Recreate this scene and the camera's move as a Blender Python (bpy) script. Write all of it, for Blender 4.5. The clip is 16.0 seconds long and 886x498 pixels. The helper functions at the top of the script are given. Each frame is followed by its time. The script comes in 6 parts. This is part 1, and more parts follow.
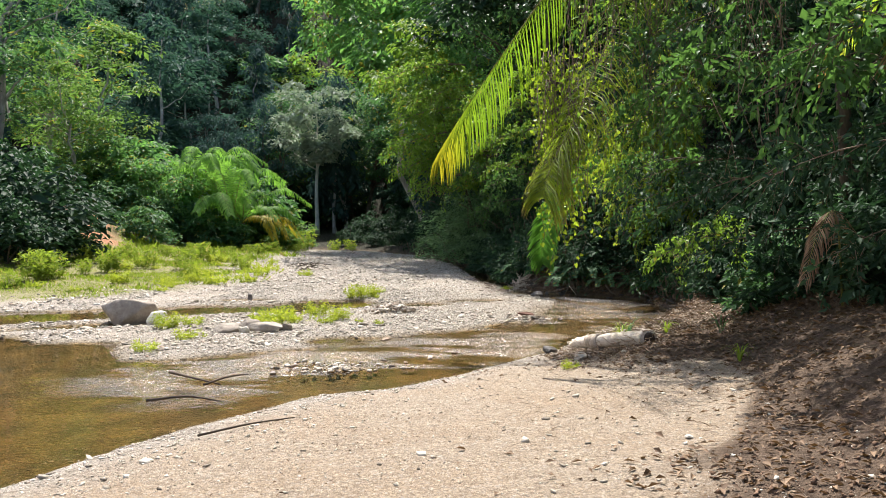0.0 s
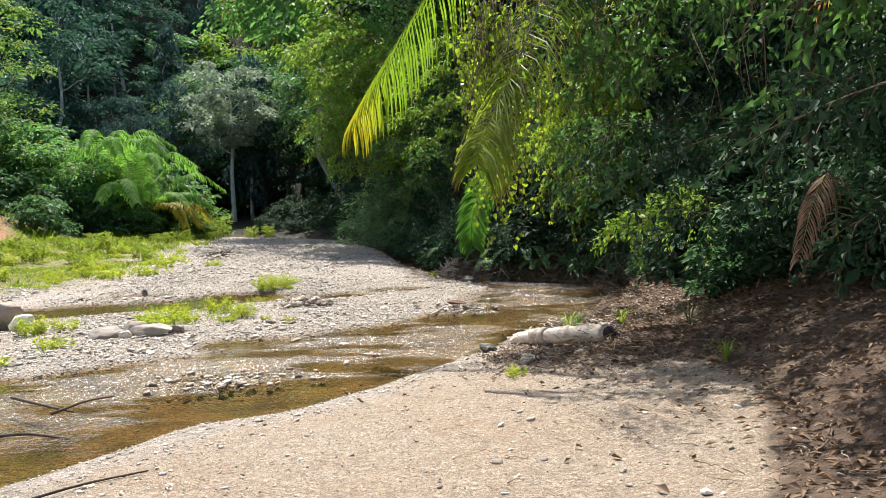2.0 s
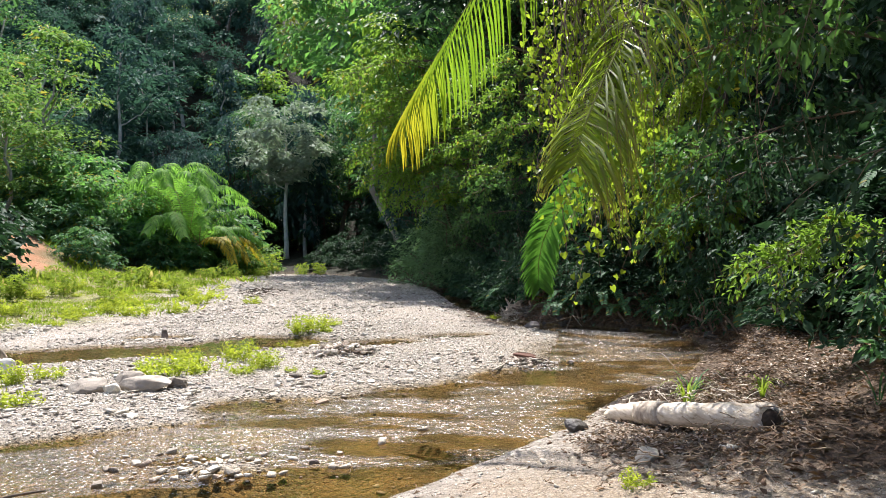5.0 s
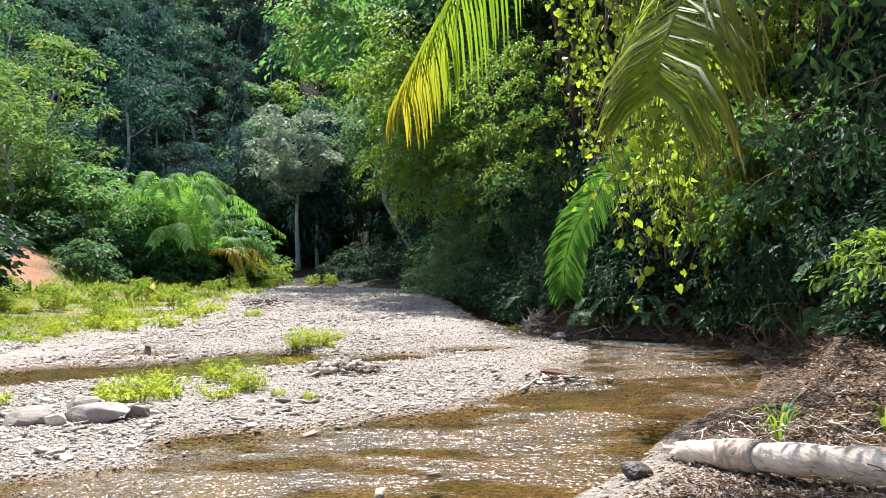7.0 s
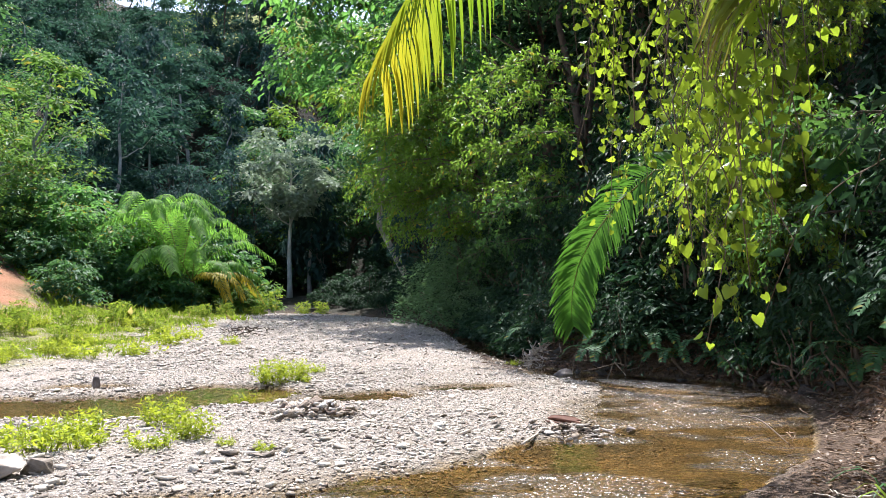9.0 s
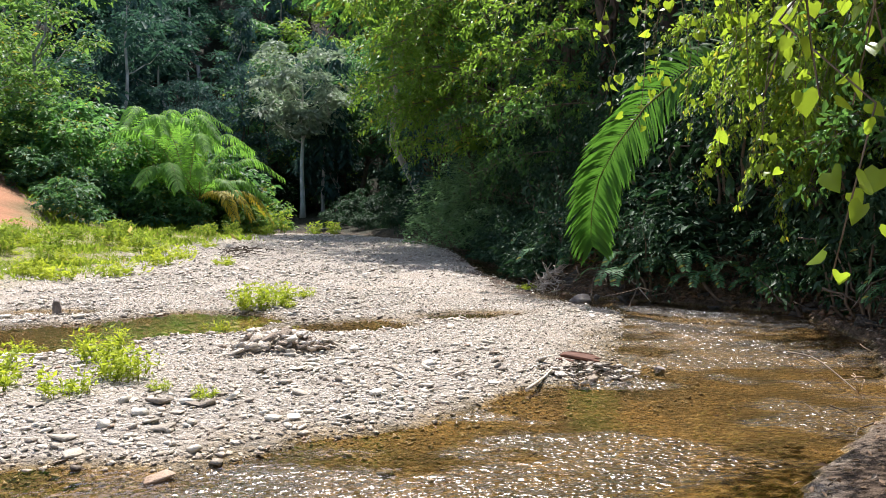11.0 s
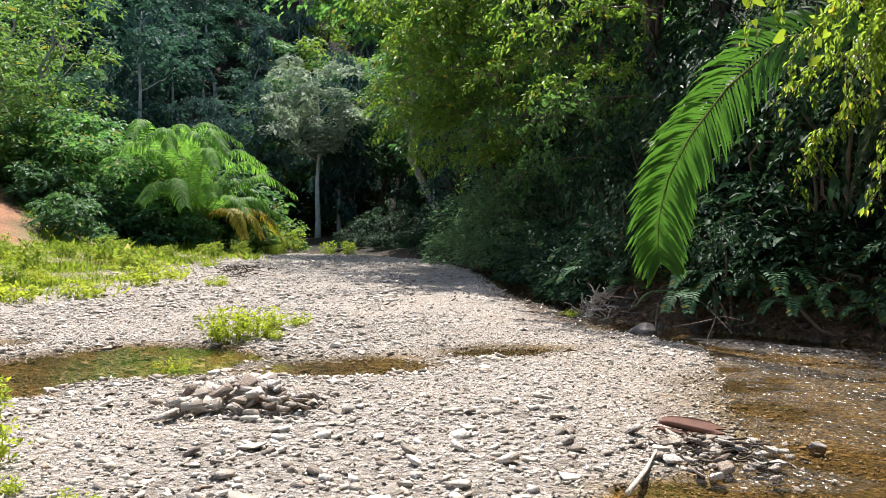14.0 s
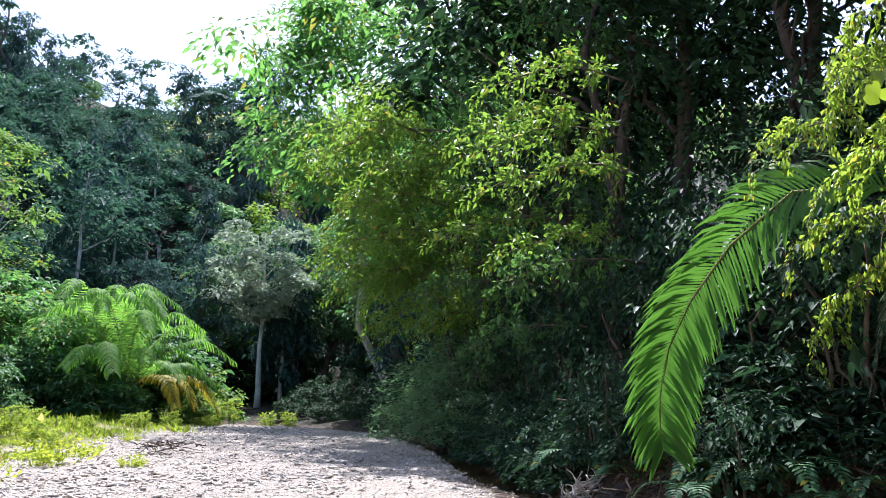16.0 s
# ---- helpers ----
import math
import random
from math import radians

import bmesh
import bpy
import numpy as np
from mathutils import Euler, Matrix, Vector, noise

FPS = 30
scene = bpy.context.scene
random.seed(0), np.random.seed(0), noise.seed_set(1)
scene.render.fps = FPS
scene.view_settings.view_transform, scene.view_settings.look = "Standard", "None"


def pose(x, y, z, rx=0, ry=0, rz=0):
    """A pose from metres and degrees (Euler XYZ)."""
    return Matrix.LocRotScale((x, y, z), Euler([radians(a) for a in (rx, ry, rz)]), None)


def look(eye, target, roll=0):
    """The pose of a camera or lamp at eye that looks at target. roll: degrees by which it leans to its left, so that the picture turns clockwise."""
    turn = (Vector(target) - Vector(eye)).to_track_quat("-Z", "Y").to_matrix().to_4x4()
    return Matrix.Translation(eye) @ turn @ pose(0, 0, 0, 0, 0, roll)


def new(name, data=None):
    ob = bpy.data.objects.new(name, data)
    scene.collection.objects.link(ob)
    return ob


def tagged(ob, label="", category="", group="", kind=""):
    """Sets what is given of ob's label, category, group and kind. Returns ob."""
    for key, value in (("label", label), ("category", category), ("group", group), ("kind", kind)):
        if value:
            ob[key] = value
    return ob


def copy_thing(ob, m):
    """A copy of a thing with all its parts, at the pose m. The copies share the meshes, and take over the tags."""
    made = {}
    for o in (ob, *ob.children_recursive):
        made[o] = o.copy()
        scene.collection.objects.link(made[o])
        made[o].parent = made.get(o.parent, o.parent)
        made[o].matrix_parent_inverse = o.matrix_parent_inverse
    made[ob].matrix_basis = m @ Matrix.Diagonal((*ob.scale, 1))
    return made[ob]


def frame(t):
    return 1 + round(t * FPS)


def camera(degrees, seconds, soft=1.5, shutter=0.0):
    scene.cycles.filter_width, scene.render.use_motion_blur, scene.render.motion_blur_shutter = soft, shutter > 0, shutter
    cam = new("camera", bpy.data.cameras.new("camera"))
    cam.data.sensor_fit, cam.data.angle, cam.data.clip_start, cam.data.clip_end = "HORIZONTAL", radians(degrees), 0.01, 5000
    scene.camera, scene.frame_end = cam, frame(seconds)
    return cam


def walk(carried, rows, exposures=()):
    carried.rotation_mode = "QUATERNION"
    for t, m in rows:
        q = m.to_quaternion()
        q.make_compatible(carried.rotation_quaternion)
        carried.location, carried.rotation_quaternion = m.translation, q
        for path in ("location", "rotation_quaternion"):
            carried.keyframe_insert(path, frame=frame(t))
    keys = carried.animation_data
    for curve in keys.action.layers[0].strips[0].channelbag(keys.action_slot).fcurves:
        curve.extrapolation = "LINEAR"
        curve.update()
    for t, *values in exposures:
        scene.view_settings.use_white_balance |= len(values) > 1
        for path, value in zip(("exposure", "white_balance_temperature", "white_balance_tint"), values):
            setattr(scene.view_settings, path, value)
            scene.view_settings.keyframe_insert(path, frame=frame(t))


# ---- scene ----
cam = camera(56.8, 16.0, soft=0.9)
METRES, EYE, TILT, LEAN, TURN = 14.732, 1.65, 2.7, 0.0, 0.0
ROWS = [
    (0.0, 0.0, 0.0, 0.0, 0.0, -4.43, -0.05),
    (0.5, -0.0032, 0.0337, -0.0063, 0.69, -4.32, -0.21),
    (1.0, 0.0017, 0.0691, -0.0099, -0.0, -4.54, 0.6),
    (1.5, 0.0042, 0.1052, -0.0118, -0.92, -5.28, 1.21),
    (2.0, 0.0088, 0.139, -0.0121, -5.31, -5.63, 1.0),
    (2.5, 0.0178, 0.1693, -0.0111, -6.07, -6.02, 0.27),
    (3.0, 0.0148, 0.1983, -0.0165, -5.66, -6.09, -0.78),
    (3.5, 0.0164, 0.2288, -0.02, -3.17, -4.95, 0.01),
    (4.0, 0.0135, 0.2608, -0.023, -1.9, -3.62, 0.13),
    (6.5, 0.015, 0.4217, -0.0458, -0.93, -2.29, 0.76),
    (7.0, 0.017, 0.4531, -0.0488, -0.41, -1.89, 0.99),
    (7.5, 0.019, 0.4857, -0.0505, 1.04, -1.26, 0.93),
    (8.0, 0.0183, 0.5168, -0.0536, 0.21, -0.31, 0.65),
    (8.5, 0.023, 0.5482, -0.0568, 0.12, 0.44, 0.37),
    (9.0, 0.0224, 0.5771, -0.061, -0.61, 0.24, -0.01),
    (11.5, 0.0439, 0.7199, -0.0768, 0.92, -5.8, -0.1),
    (12.0, 0.042, 0.749, -0.0821, 0.85, -5.53, -0.54),
    (12.5, 0.0386, 0.7803, -0.0862, 4.18, -1.73, -0.08),
    (13.0, 0.0342, 0.8135, -0.0894, 3.94, -2.08, -0.59),
    (13.5, 0.0382, 0.8451, -0.0926, 3.15, -3.64, -0.43),
    (14.0, 0.0307, 0.873, -0.0949, 2.03, -3.66, -0.19),
    (14.5, 0.0276, 0.9019, -0.0964, 1.1, -2.28, 0.99),
    (15.0, 0.0245, 0.9307, -0.096, 1.29, 0.6, 1.38),
    (15.5, 0.0157, 0.9596, -0.0955, -0.12, 4.0, 0.22),
    (16.0, 0.0139, 0.984, -0.0942, -1.79, 8.12, -0.94),
]
EXPOSURES = [(0, 1.12, 6350, 13), (4.0, 1.19, 6150, 14), (6.5, 1.31, 6050, 16), (9.0, 1.33, 5900, 17), (11.5, 1.18, 6200, 15), (14.5, 1.17, 6200, 16), (16, 1.50, 5600, 21)]
walk(cam, [(t, pose(0, 0, EYE, TILT, LEAN, TURN) @ pose(METRES * x, METRES * y, METRES * z, 90 + pitch, roll, yaw)) for t, x, y, z, yaw, pitch, roll in ROWS], EXPOSURES)

# ---------------------------------------------------------------- light
SUN_AZ, SUN_EL = -6.0, 60.0          # degrees to the right of +y, and above the horizon
sun_way = Vector((math.sin(radians(SUN_AZ)) * math.cos(radians(SUN_EL)), math.cos(radians(SUN_AZ)) * math.cos(radians(SUN_EL)), math.sin(radians(SUN_EL))))
sun = new("sun", bpy.data.lights.new("sun", "SUN"))
sun.data.energy, sun.data.angle, sun.data.color = 4.9, radians(0.53), (1.0, 0.95, 0.85)
sun.matrix_world = look(sun_way * 200, (0, 0, 0))
world = bpy.data.worlds.new("world")
scene.world = world
world.use_nodes = True
wn = world.node_tree.nodes
sky = wn.new("ShaderNodeTexSky")
sky.sky_type, sky.sun_disc = "NISHITA", False
sky.sun_elevation, sky.sun_rotation = radians(SUN_EL), radians(SUN_AZ)
sky.dust_density, sky.air_density, sky.ozone_density = 2.5, 1.1, 1.0
wn["Background"].inputs[1].default_value = 0.13
world.node_tree.links.new(sky.outputs[0], wn["Background"].inputs[0])

rng = np.random.default_rng(7)


# ---------------------------------------------------------------- materials
class Mat:
    """A node material with short calls to build it."""

    def __init__(self, name):
        self.m = bpy.data.materials.new(name)
        self.m.use_nodes = True
        self.n = self.m.node_tree.nodes
        self.l = self.m.node_tree.links
        self.n.clear()
        self.out = self.n.new("ShaderNodeOutputMaterial")

    def node(self, kind, **values):
        nd = self.n.new(kind)
        for key, v in values.items():
            nd.inputs[key.replace("_", " ")].default_value = v
        return nd

    def link(self, a, b):
        self.l.new(a, b)

    def noise(self, scale, detail=4.0, rough=0.6, vec=None, stretch=None):
        if vec is None:
            vec = self.n.new("ShaderNodeTexCoord").outputs["Object"]
        if stretch:
            mp = self.n.new("ShaderNodeMapping")
            mp.inputs["Scale"].default_value = stretch
            self.link(vec, mp.inputs[0])
            vec = mp.outputs[0]
        nd = self.node("ShaderNodeTexNoise", Scale=scale, Detail=detail, Roughness=rough)
        self.link(vec, nd.inputs["Vector"])
        return nd.outputs[0]

    def ramp(self, fac, *stops):
        nd = self.n.new("ShaderNodeValToRGB")
        e = nd.color_ramp.elements
        while len(e) < len(stops):
            e.new(0.5)
        for s, (p, c) in zip(e, stops):
            s.position = p
            s.color = (c, c, c, 1) if isinstance(c, (int, float)) else (*c, 1)
        self.link(fac, nd.inputs[0])
        return nd.outputs[0]

    def mix(self, fac, a, b, mode="MIX"):
        nd = self.n.new("ShaderNodeMix")
        nd.data_type, nd.blend_type = "RGBA", mode
        for sock, v in ((nd.inputs[0], fac), (nd.inputs[6], a), (nd.inputs[7], b)):
            if isinstance(v, (int, float)):
                sock.default_value = v
            elif isinstance(v, tuple):
                sock.default_value = (*v, 1)
            else:
                self.link(v, sock)
        return nd.outputs[2]

    def math(self, op, a, b=0.0):
        nd = self.n.new("ShaderNodeMath")
        nd.operation = op
        for sock, v in ((nd.inputs[0], a), (nd.inputs[1], b)):
            if isinstance(v, (int, float)):
                sock.default_value = v
            else:
                self.link(v, sock)
        return nd.outputs[0]

    def bump(self, height, strength, dist):
        nd = self.node("ShaderNodeBump", Strength=strength, Distance=dist)
        self.link(height, nd.inputs["Height"])
        return nd.outputs[0]

    def attr(self, name):
        nd = self.n.new("ShaderNodeAttribute")
        nd.attribute_name = name
        return nd.outputs["Fac"]

    def island(self):
        return self.n.new("ShaderNodeNewGeometry").outputs["Random Per Island"]

    def done(self, colour, rough=0.7, normal=None, spec=0.4, metallic=0.0):
        b = self.node("ShaderNodeBsdfPrincipled", Roughness=0.7, Metallic=metallic)
        b.inputs["Specular IOR Level"].default_value = spec
        for sock, v in ((b.inputs["Base Color"], colour), (b.inputs["Roughness"], rough)):
            if isinstance(v, (int, float)):
                sock.default_value = v
            elif isinstance(v, tuple):
                sock.default_value = (*v, 1)
            else:
                self.link(v, sock)
        if normal is not None:
            self.link(normal, b.inputs["Normal"])
        self.link(b.outputs[0], self.out.inputs[0])
        self.bsdf = b
        return self.m


def leaf_material(name, dark, light, glow, rough=0.6, spec=0.2, share=0.45, rare=None, aged=None):
    """A leaf: gloss on top, and light that comes through from behind."""
    k = Mat(name)
    oi = k.n.new("ShaderNodeObjectInfo").outputs["Random"]
    big = k.noise(0.35, 2.0)
    f = k.math("ADD", k.math("MULTIPLY", k.island(), 0.6), k.math("MULTIPLY", k.math("ADD", oi, big), 0.22))
    colour = k.ramp(f, (0.12, dark), (0.85, light))
    through_colour = k.ramp(f, (0.1, tuple(0.6 * c for c in glow)), (0.9, glow))
    if rare:
        pick = k.ramp(k.island(), (0.93, 0.0), (0.95, 1.0))
        colour = k.mix(pick, colour, rare)
        through_colour = k.mix(pick, through_colour, tuple(1.6 * c for c in rare))
    if aged:
        colour = k.mix(k.attr("age"), colour, aged[0])
        through_colour = k.mix(k.attr("age"), through_colour, aged[1])
    b = k.node("ShaderNodeBsdfPrincipled", Roughness=rough)
    b.inputs["Specular IOR Level"].default_value = spec
    k.link(colour, b.inputs["Base Color"])
    tr = k.node("ShaderNodeBsdfTranslucent")
    k.link(through_colour, tr.inputs[0])
    mx = k.n.new("ShaderNodeMixShader")
    mx.inputs[0].default_value = share
    k.link(b.outputs[0], mx.inputs[1])
    k.link(tr.outputs[0], mx.inputs[2])
    k.link(mx.outputs[0], k.out.inputs[0])
    return k.m


def bark_material(name, dark, light, scale=9.0, stretch=(1, 1, 0.25)):
    k = Mat(name)
    n1 = k.noise(scale, 6.0, 0.65, stretch=stretch)
    n2 = k.noise(1.3, 3.0)
    c = k.mix(k.ramp(n2, (0.4, 0.0), (0.65, 0.6)), k.ramp(n1, (0.3, dark), (0.7, light)), tuple(0.6 * v for v in dark))
    return k.done(c, 0.85, k.bump(n1, 0.6, 0.02), 0.2)


M_LEAF = leaf_material("leaf_green", (0.030, 0.080, 0.036), (0.076, 0.168, 0.070), (0.14, 0.33, 0.085), rough=0.5, spec=0.1, share=0.3, rare=(0.18, 0.18, 0.03))
# lit copies of the green leaf: sun on the crowns is put in
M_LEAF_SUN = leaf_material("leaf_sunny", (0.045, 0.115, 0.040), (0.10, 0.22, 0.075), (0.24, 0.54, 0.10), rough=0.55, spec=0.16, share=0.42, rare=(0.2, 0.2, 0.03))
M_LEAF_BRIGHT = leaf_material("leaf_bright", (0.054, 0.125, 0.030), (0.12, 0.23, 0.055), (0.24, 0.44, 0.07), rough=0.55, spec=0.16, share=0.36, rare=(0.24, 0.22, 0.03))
# shaded copy of the green leaf: deep shade is in its colour
M_LEAF_SHADE = leaf_material("leaf_shade", (0.012, 0.031, 0.019), (0.036, 0.075, 0.036), (0.05, 0.125, 0.045), rough=0.6, spec=0.1, share=0.2)
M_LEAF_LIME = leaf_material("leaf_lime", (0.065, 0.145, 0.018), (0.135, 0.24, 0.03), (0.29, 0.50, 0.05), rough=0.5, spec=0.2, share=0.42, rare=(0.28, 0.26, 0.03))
# distance haze and the hill's shade are put into this bluish colour
M_LEAF_FAR_HAZE = leaf_material("leaf_far_haze", (0.024, 0.056, 0.048), (0.062, 0.125, 0.092), (0.075, 0.18, 0.10), rough=0.7, spec=0.06, share=0.25)
# darker copy of the green leaf, with the bank's shade put in
M_LEAF_HALF_SHADE = leaf_material("leaf_half_shade", (0.016, 0.042, 0.020), (0.046, 0.098, 0.040), (0.075, 0.18, 0.045), rough=0.5, spec=0.18, share=0.26)
M_LEAF_SPRAY = leaf_material("leaf_spray", (0.030, 0.078, 0.026), (0.072, 0.155, 0.050), (0.17, 0.37, 0.065), rough=0.5, spec=0.15, share=0.34)
M_LEAF_SILVER = leaf_material("leaf_silver", (0.055, 0.105, 0.045), (0.11, 0.18, 0.085), (0.20, 0.38, 0.13), rough=0.5, spec=0.25, share=0.42)
# air haze over hill and far wood is mixed into this leaf colour
M_LEAF_HAZE = leaf_material("leaf_haze", (0.024, 0.052, 0.048), (0.056, 0.105, 0.092), (0.05, 0.12, 0.085), rough=0.7, spec=0.05, share=0.25)
M_LEAF_GREY = leaf_material("leaf_grey", (0.19, 0.24, 0.18), (0.32, 0.38, 0.29), (0.24, 0.33, 0.18), rough=0.6, spec=0.2, share=0.35)
M_FROND = leaf_material("frond_green", (0.050, 0.13, 0.022), (0.10, 0.22, 0.036), (0.17, 0.42, 0.045), rough=0.45, spec=0.25, share=0.4)
M_FROND_BANK = leaf_material("frond_glossy", (0.055, 0.14, 0.025), (0.12, 0.25, 0.045), (0.28, 0.58, 0.07), rough=0.55, spec=0.08, share=0.48)
M_FROND_GOLD = leaf_material("frond_gold", (0.070, 0.14, 0.012), (0.125, 0.20, 0.018), (0.27, 0.46, 0.025), rough=0.45, share=0.6, aged=((0.20, 0.18, 0.012), (0.44, 0.40, 0.02)))
M_FROND_YELLOW = leaf_material("frond_yellow", (0.24, 0.21, 0.012), (0.36, 0.29, 0.02), (0.60, 0.46, 0.03), share=0.4)
M_FROND_OLD = leaf_material("frond_olive", (0.055, 0.085, 0.014), (0.115, 0.150, 0.03), (0.46, 0.66, 0.04), rough=0.45, spec=0.2, share=0.62, aged=((0.16, 0.085, 0.035), (0.30, 0.16, 0.05)))
M_HEART = leaf_material("leaf_heart", (0.07, 0.14, 0.012), (0.14, 0.22, 0.02), (0.36, 0.50, 0.03), rough=0.35, share=0.55)
M_HEART_THIN = leaf_material("leaf_lime_thin", (0.075, 0.15, 0.018), (0.15, 0.24, 0.03), (0.40, 0.58, 0.05), rough=0.4, spec=0.4, share=0.6, rare=(0.34, 0.30, 0.03))
M_GRASS = leaf_material("grass_blade", (0.10, 0.18, 0.015), (0.22, 0.31, 0.035), (0.34, 0.46, 0.04), rough=0.6, spec=0.15, share=0.45, rare=(0.30, 0.26, 0.08))
M_WEED = leaf_material("weed_leaf", (0.16, 0.25, 0.015), (0.30, 0.38, 0.03), (0.52, 0.60, 0.04), rough=0.5, share=0.5)
M_DRY = leaf_material("dry_leaf", (0.075, 0.042, 0.022), (0.27, 0.18, 0.11), (0.16, 0.09, 0.03), rough=0.7, spec=0.25, share=0.15)
M_DRY_PALE = leaf_material("bleached_leaf", (0.15, 0.11, 0.08), (0.52, 0.44, 0.35), (0.2, 0.14, 0.08), rough=0.75, spec=0.2, share=0.15)
M_BARK = bark_material("bark_brown", (0.045, 0.035, 0.025), (0.14, 0.11, 0.08))
M_BARK_PALE = bark_material("bark_pale", (0.22, 0.20, 0.17), (0.48, 0.45, 0.40), 5.0)
M_BARK_WHITE = bark_material("bark_white", (0.46, 0.43, 0.38), (0.72, 0.69, 0.63), 5.0)
M_TWIG = bark_material("twig", (0.09, 0.065, 0.045), (0.24, 0.19, 0.14), 20.0)
M_RACHIS = bark_material("rachis", (0.12, 0.13, 0.03), (0.25, 0.24, 0.08), 12.0)


def stone_material():
    k = Mat("stone")
    geo = k.n.new("ShaderNodeNewGeometry")
    oi = k.n.new("ShaderNodeObjectInfo").outputs["Random"]
    r = k.math("FRACT", k.math("ADD", geo.outputs["Random Per Island"], oi))
    c = k.ramp(r, (0.0, (0.16, 0.13, 0.10)), (0.16, (0.30, 0.26, 0.205)), (0.45, (0.52, 0.465, 0.37)), (0.9, (0.72, 0.67, 0.565)), (1.0, (0.38, 0.27, 0.19)))
    n = k.noise(22.0, 5.0, 0.65, geo.outputs["Position"])
    c = k.mix(0.4, c, k.ramp(n, (0.3, 0.3), (0.65, 1.0)), "MULTIPLY")
    sep = k.n.new("ShaderNodeSeparateXYZ")
    k.link(geo.outputs["Position"], sep.inputs[0])
    wet = k.ramp(k.math("ADD", k.math("MULTIPLY", sep.outputs[2], -10.0), -3.75), (0.0, 0.0), (0.5, 1.0))   # dark and wet by the waterline
    c = k.mix(k.math("MULTIPLY", wet, 0.7), c, k.mix(1.0, c, (0.42, 0.32, 0.20), "MULTIPLY"))
    return k.done(c, k.ramp(wet, (0.0, 0.8), (1.0, 0.45)), k.bump(n, 0.9, 0.02), 0.25)


M_STONE = stone_material()


def ground_material():
    k = Mat("ground")
    geo = k.n.new("ShaderNodeNewGeometry")
    pos = geo.outputs["Position"]
    fine = k.noise(60.0, 5.0, 0.7, pos)
    mid = k.noise(7.0, 5.0, 0.65, pos)
    big = k.noise(0.7, 4.0, 0.6, pos)
    vor = k.node("ShaderNodeTexVoronoi", Scale=16.0)
    vor.inputs["Randomness"].default_value = 1.0
    k.link(pos, vor.inputs["Vector"])
    vor2 = k.node("ShaderNodeTexVoronoi", Scale=45.0)
    k.link(pos, vor2.inputs["Vector"])
    cell = k.n.new("ShaderNodeSeparateColor")
    k.link(vor.outputs["Color"], cell.inputs[0])
    cell2 = k.n.new("ShaderNodeSeparateColor")
    k.link(vor2.outputs["Color"], cell2.inputs[0])
    # gravel: pebbles of many greys in a sandy bed
    peb = k.ramp(cell.outputs[0], (0.0, (0.22, 0.185, 0.145)), (0.3, (0.40, 0.35, 0.285)), (0.75, (0.54, 0.485, 0.41)), (1.0, (0.64, 0.59, 0.51)))
    peb2 = k.ramp(cell2.outputs[0], (0.0, (0.22, 0.19, 0.16)), (0.5, (0.46, 0.41, 0.345)), (1.0, (0.62, 0.565, 0.49)))
    gravel = k.mix(k.ramp(mid, (0.45, 0.0), (0.56, 1.0)), peb, peb2)
    gravel = k.mix(k.ramp(mid, (0.36, 0.6), (0.60, 0.12)), gravel, (0.19, 0.16, 0.125))
    # sand: pale and pinkish, with scattered grit and soft stains
    sand = k.mix(k.ramp(big, (0.35, 0.0), (0.7, 1.0)), (0.545, 0.45, 0.335), (0.50, 0.365, 0.235))
    sand = k.mix(k.ramp(fine, (0.40, 0.85), (0.58, 0.0)), sand, (0.16, 0.125, 0.09))
    grain = k.noise(24.0, 4.0, 0.75, pos)
    sand = k.mix(k.ramp(grain, (0.36, 0.7), (0.52, 0.0)), sand, (0.19, 0.145, 0.10))
    sand = k.mix(k.ramp(grain, (0.56, 0.0), (0.68, 0.6)), sand, (0.62, 0.55, 0.46))
    sand = k.mix(k.ramp(mid, (0.34, 0.55), (0.5, 0.0)), sand, (0.24, 0.18, 0.125))
    sand = k.mix(k.ramp(cell2.outputs[1], (0.80, 0.0), (0.86, 0.45)), sand, peb2)
    speck = k.noise(130.0, 3.0, 0.7, pos)
    sand = k.mix(k.ramp(speck, (0.38, 0.7), (0.50, 0.0)), sand, (0.22, 0.165, 0.11))
    sand = k.mix(k.ramp(speck, (0.56, 0.0), (0.68, 0.6)), sand, (0.72, 0.63, 0.50))
    finegrit = k.mix(k.ramp(fine, (0.38, 0.85), (0.58, 0.0)), k.mix(0.6, (0.62, 0.555, 0.465), peb2), (0.22, 0.185, 0.145))
    finegrit = k.mix(k.ramp(k.noise(17.0, 4.0, 0.7, pos), (0.42, 0.6), (0.56, 0.0)), finegrit, (0.26, 0.215, 0.165))
    finegrit = k.mix(k.ramp(cell2.outputs[2], (0.80, 0.0), (0.86, 0.9)), finegrit, (0.66, 0.62, 0.55))
    finegrit = k.mix(k.ramp(big, (0.42, 0.35), (0.6, 0.0)), finegrit, (0.36, 0.29, 0.215))
    # earth under the litter, and soil under the grass
    earth = k.mix(k.ramp(mid, (0.35, 0.0), (0.65, 1.0)), (0.065, 0.043, 0.028), (0.165, 0.115, 0.078))
    soil = k.mix(k.ramp(mid, (0.35, 0.0), (0.6, 1.0)), (0.16, 0.17, 0.05), (0.30, 0.27, 0.13))
    path = k.mix(k.ramp(mid, (0.3, 0.0), (0.7, 1.0)), (0.34, 0.155, 0.08), (0.48, 0.25, 0.14))
    # near black: shade under the trees is put into the floor colour
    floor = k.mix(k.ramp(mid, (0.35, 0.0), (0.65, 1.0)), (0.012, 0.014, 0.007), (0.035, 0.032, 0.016))
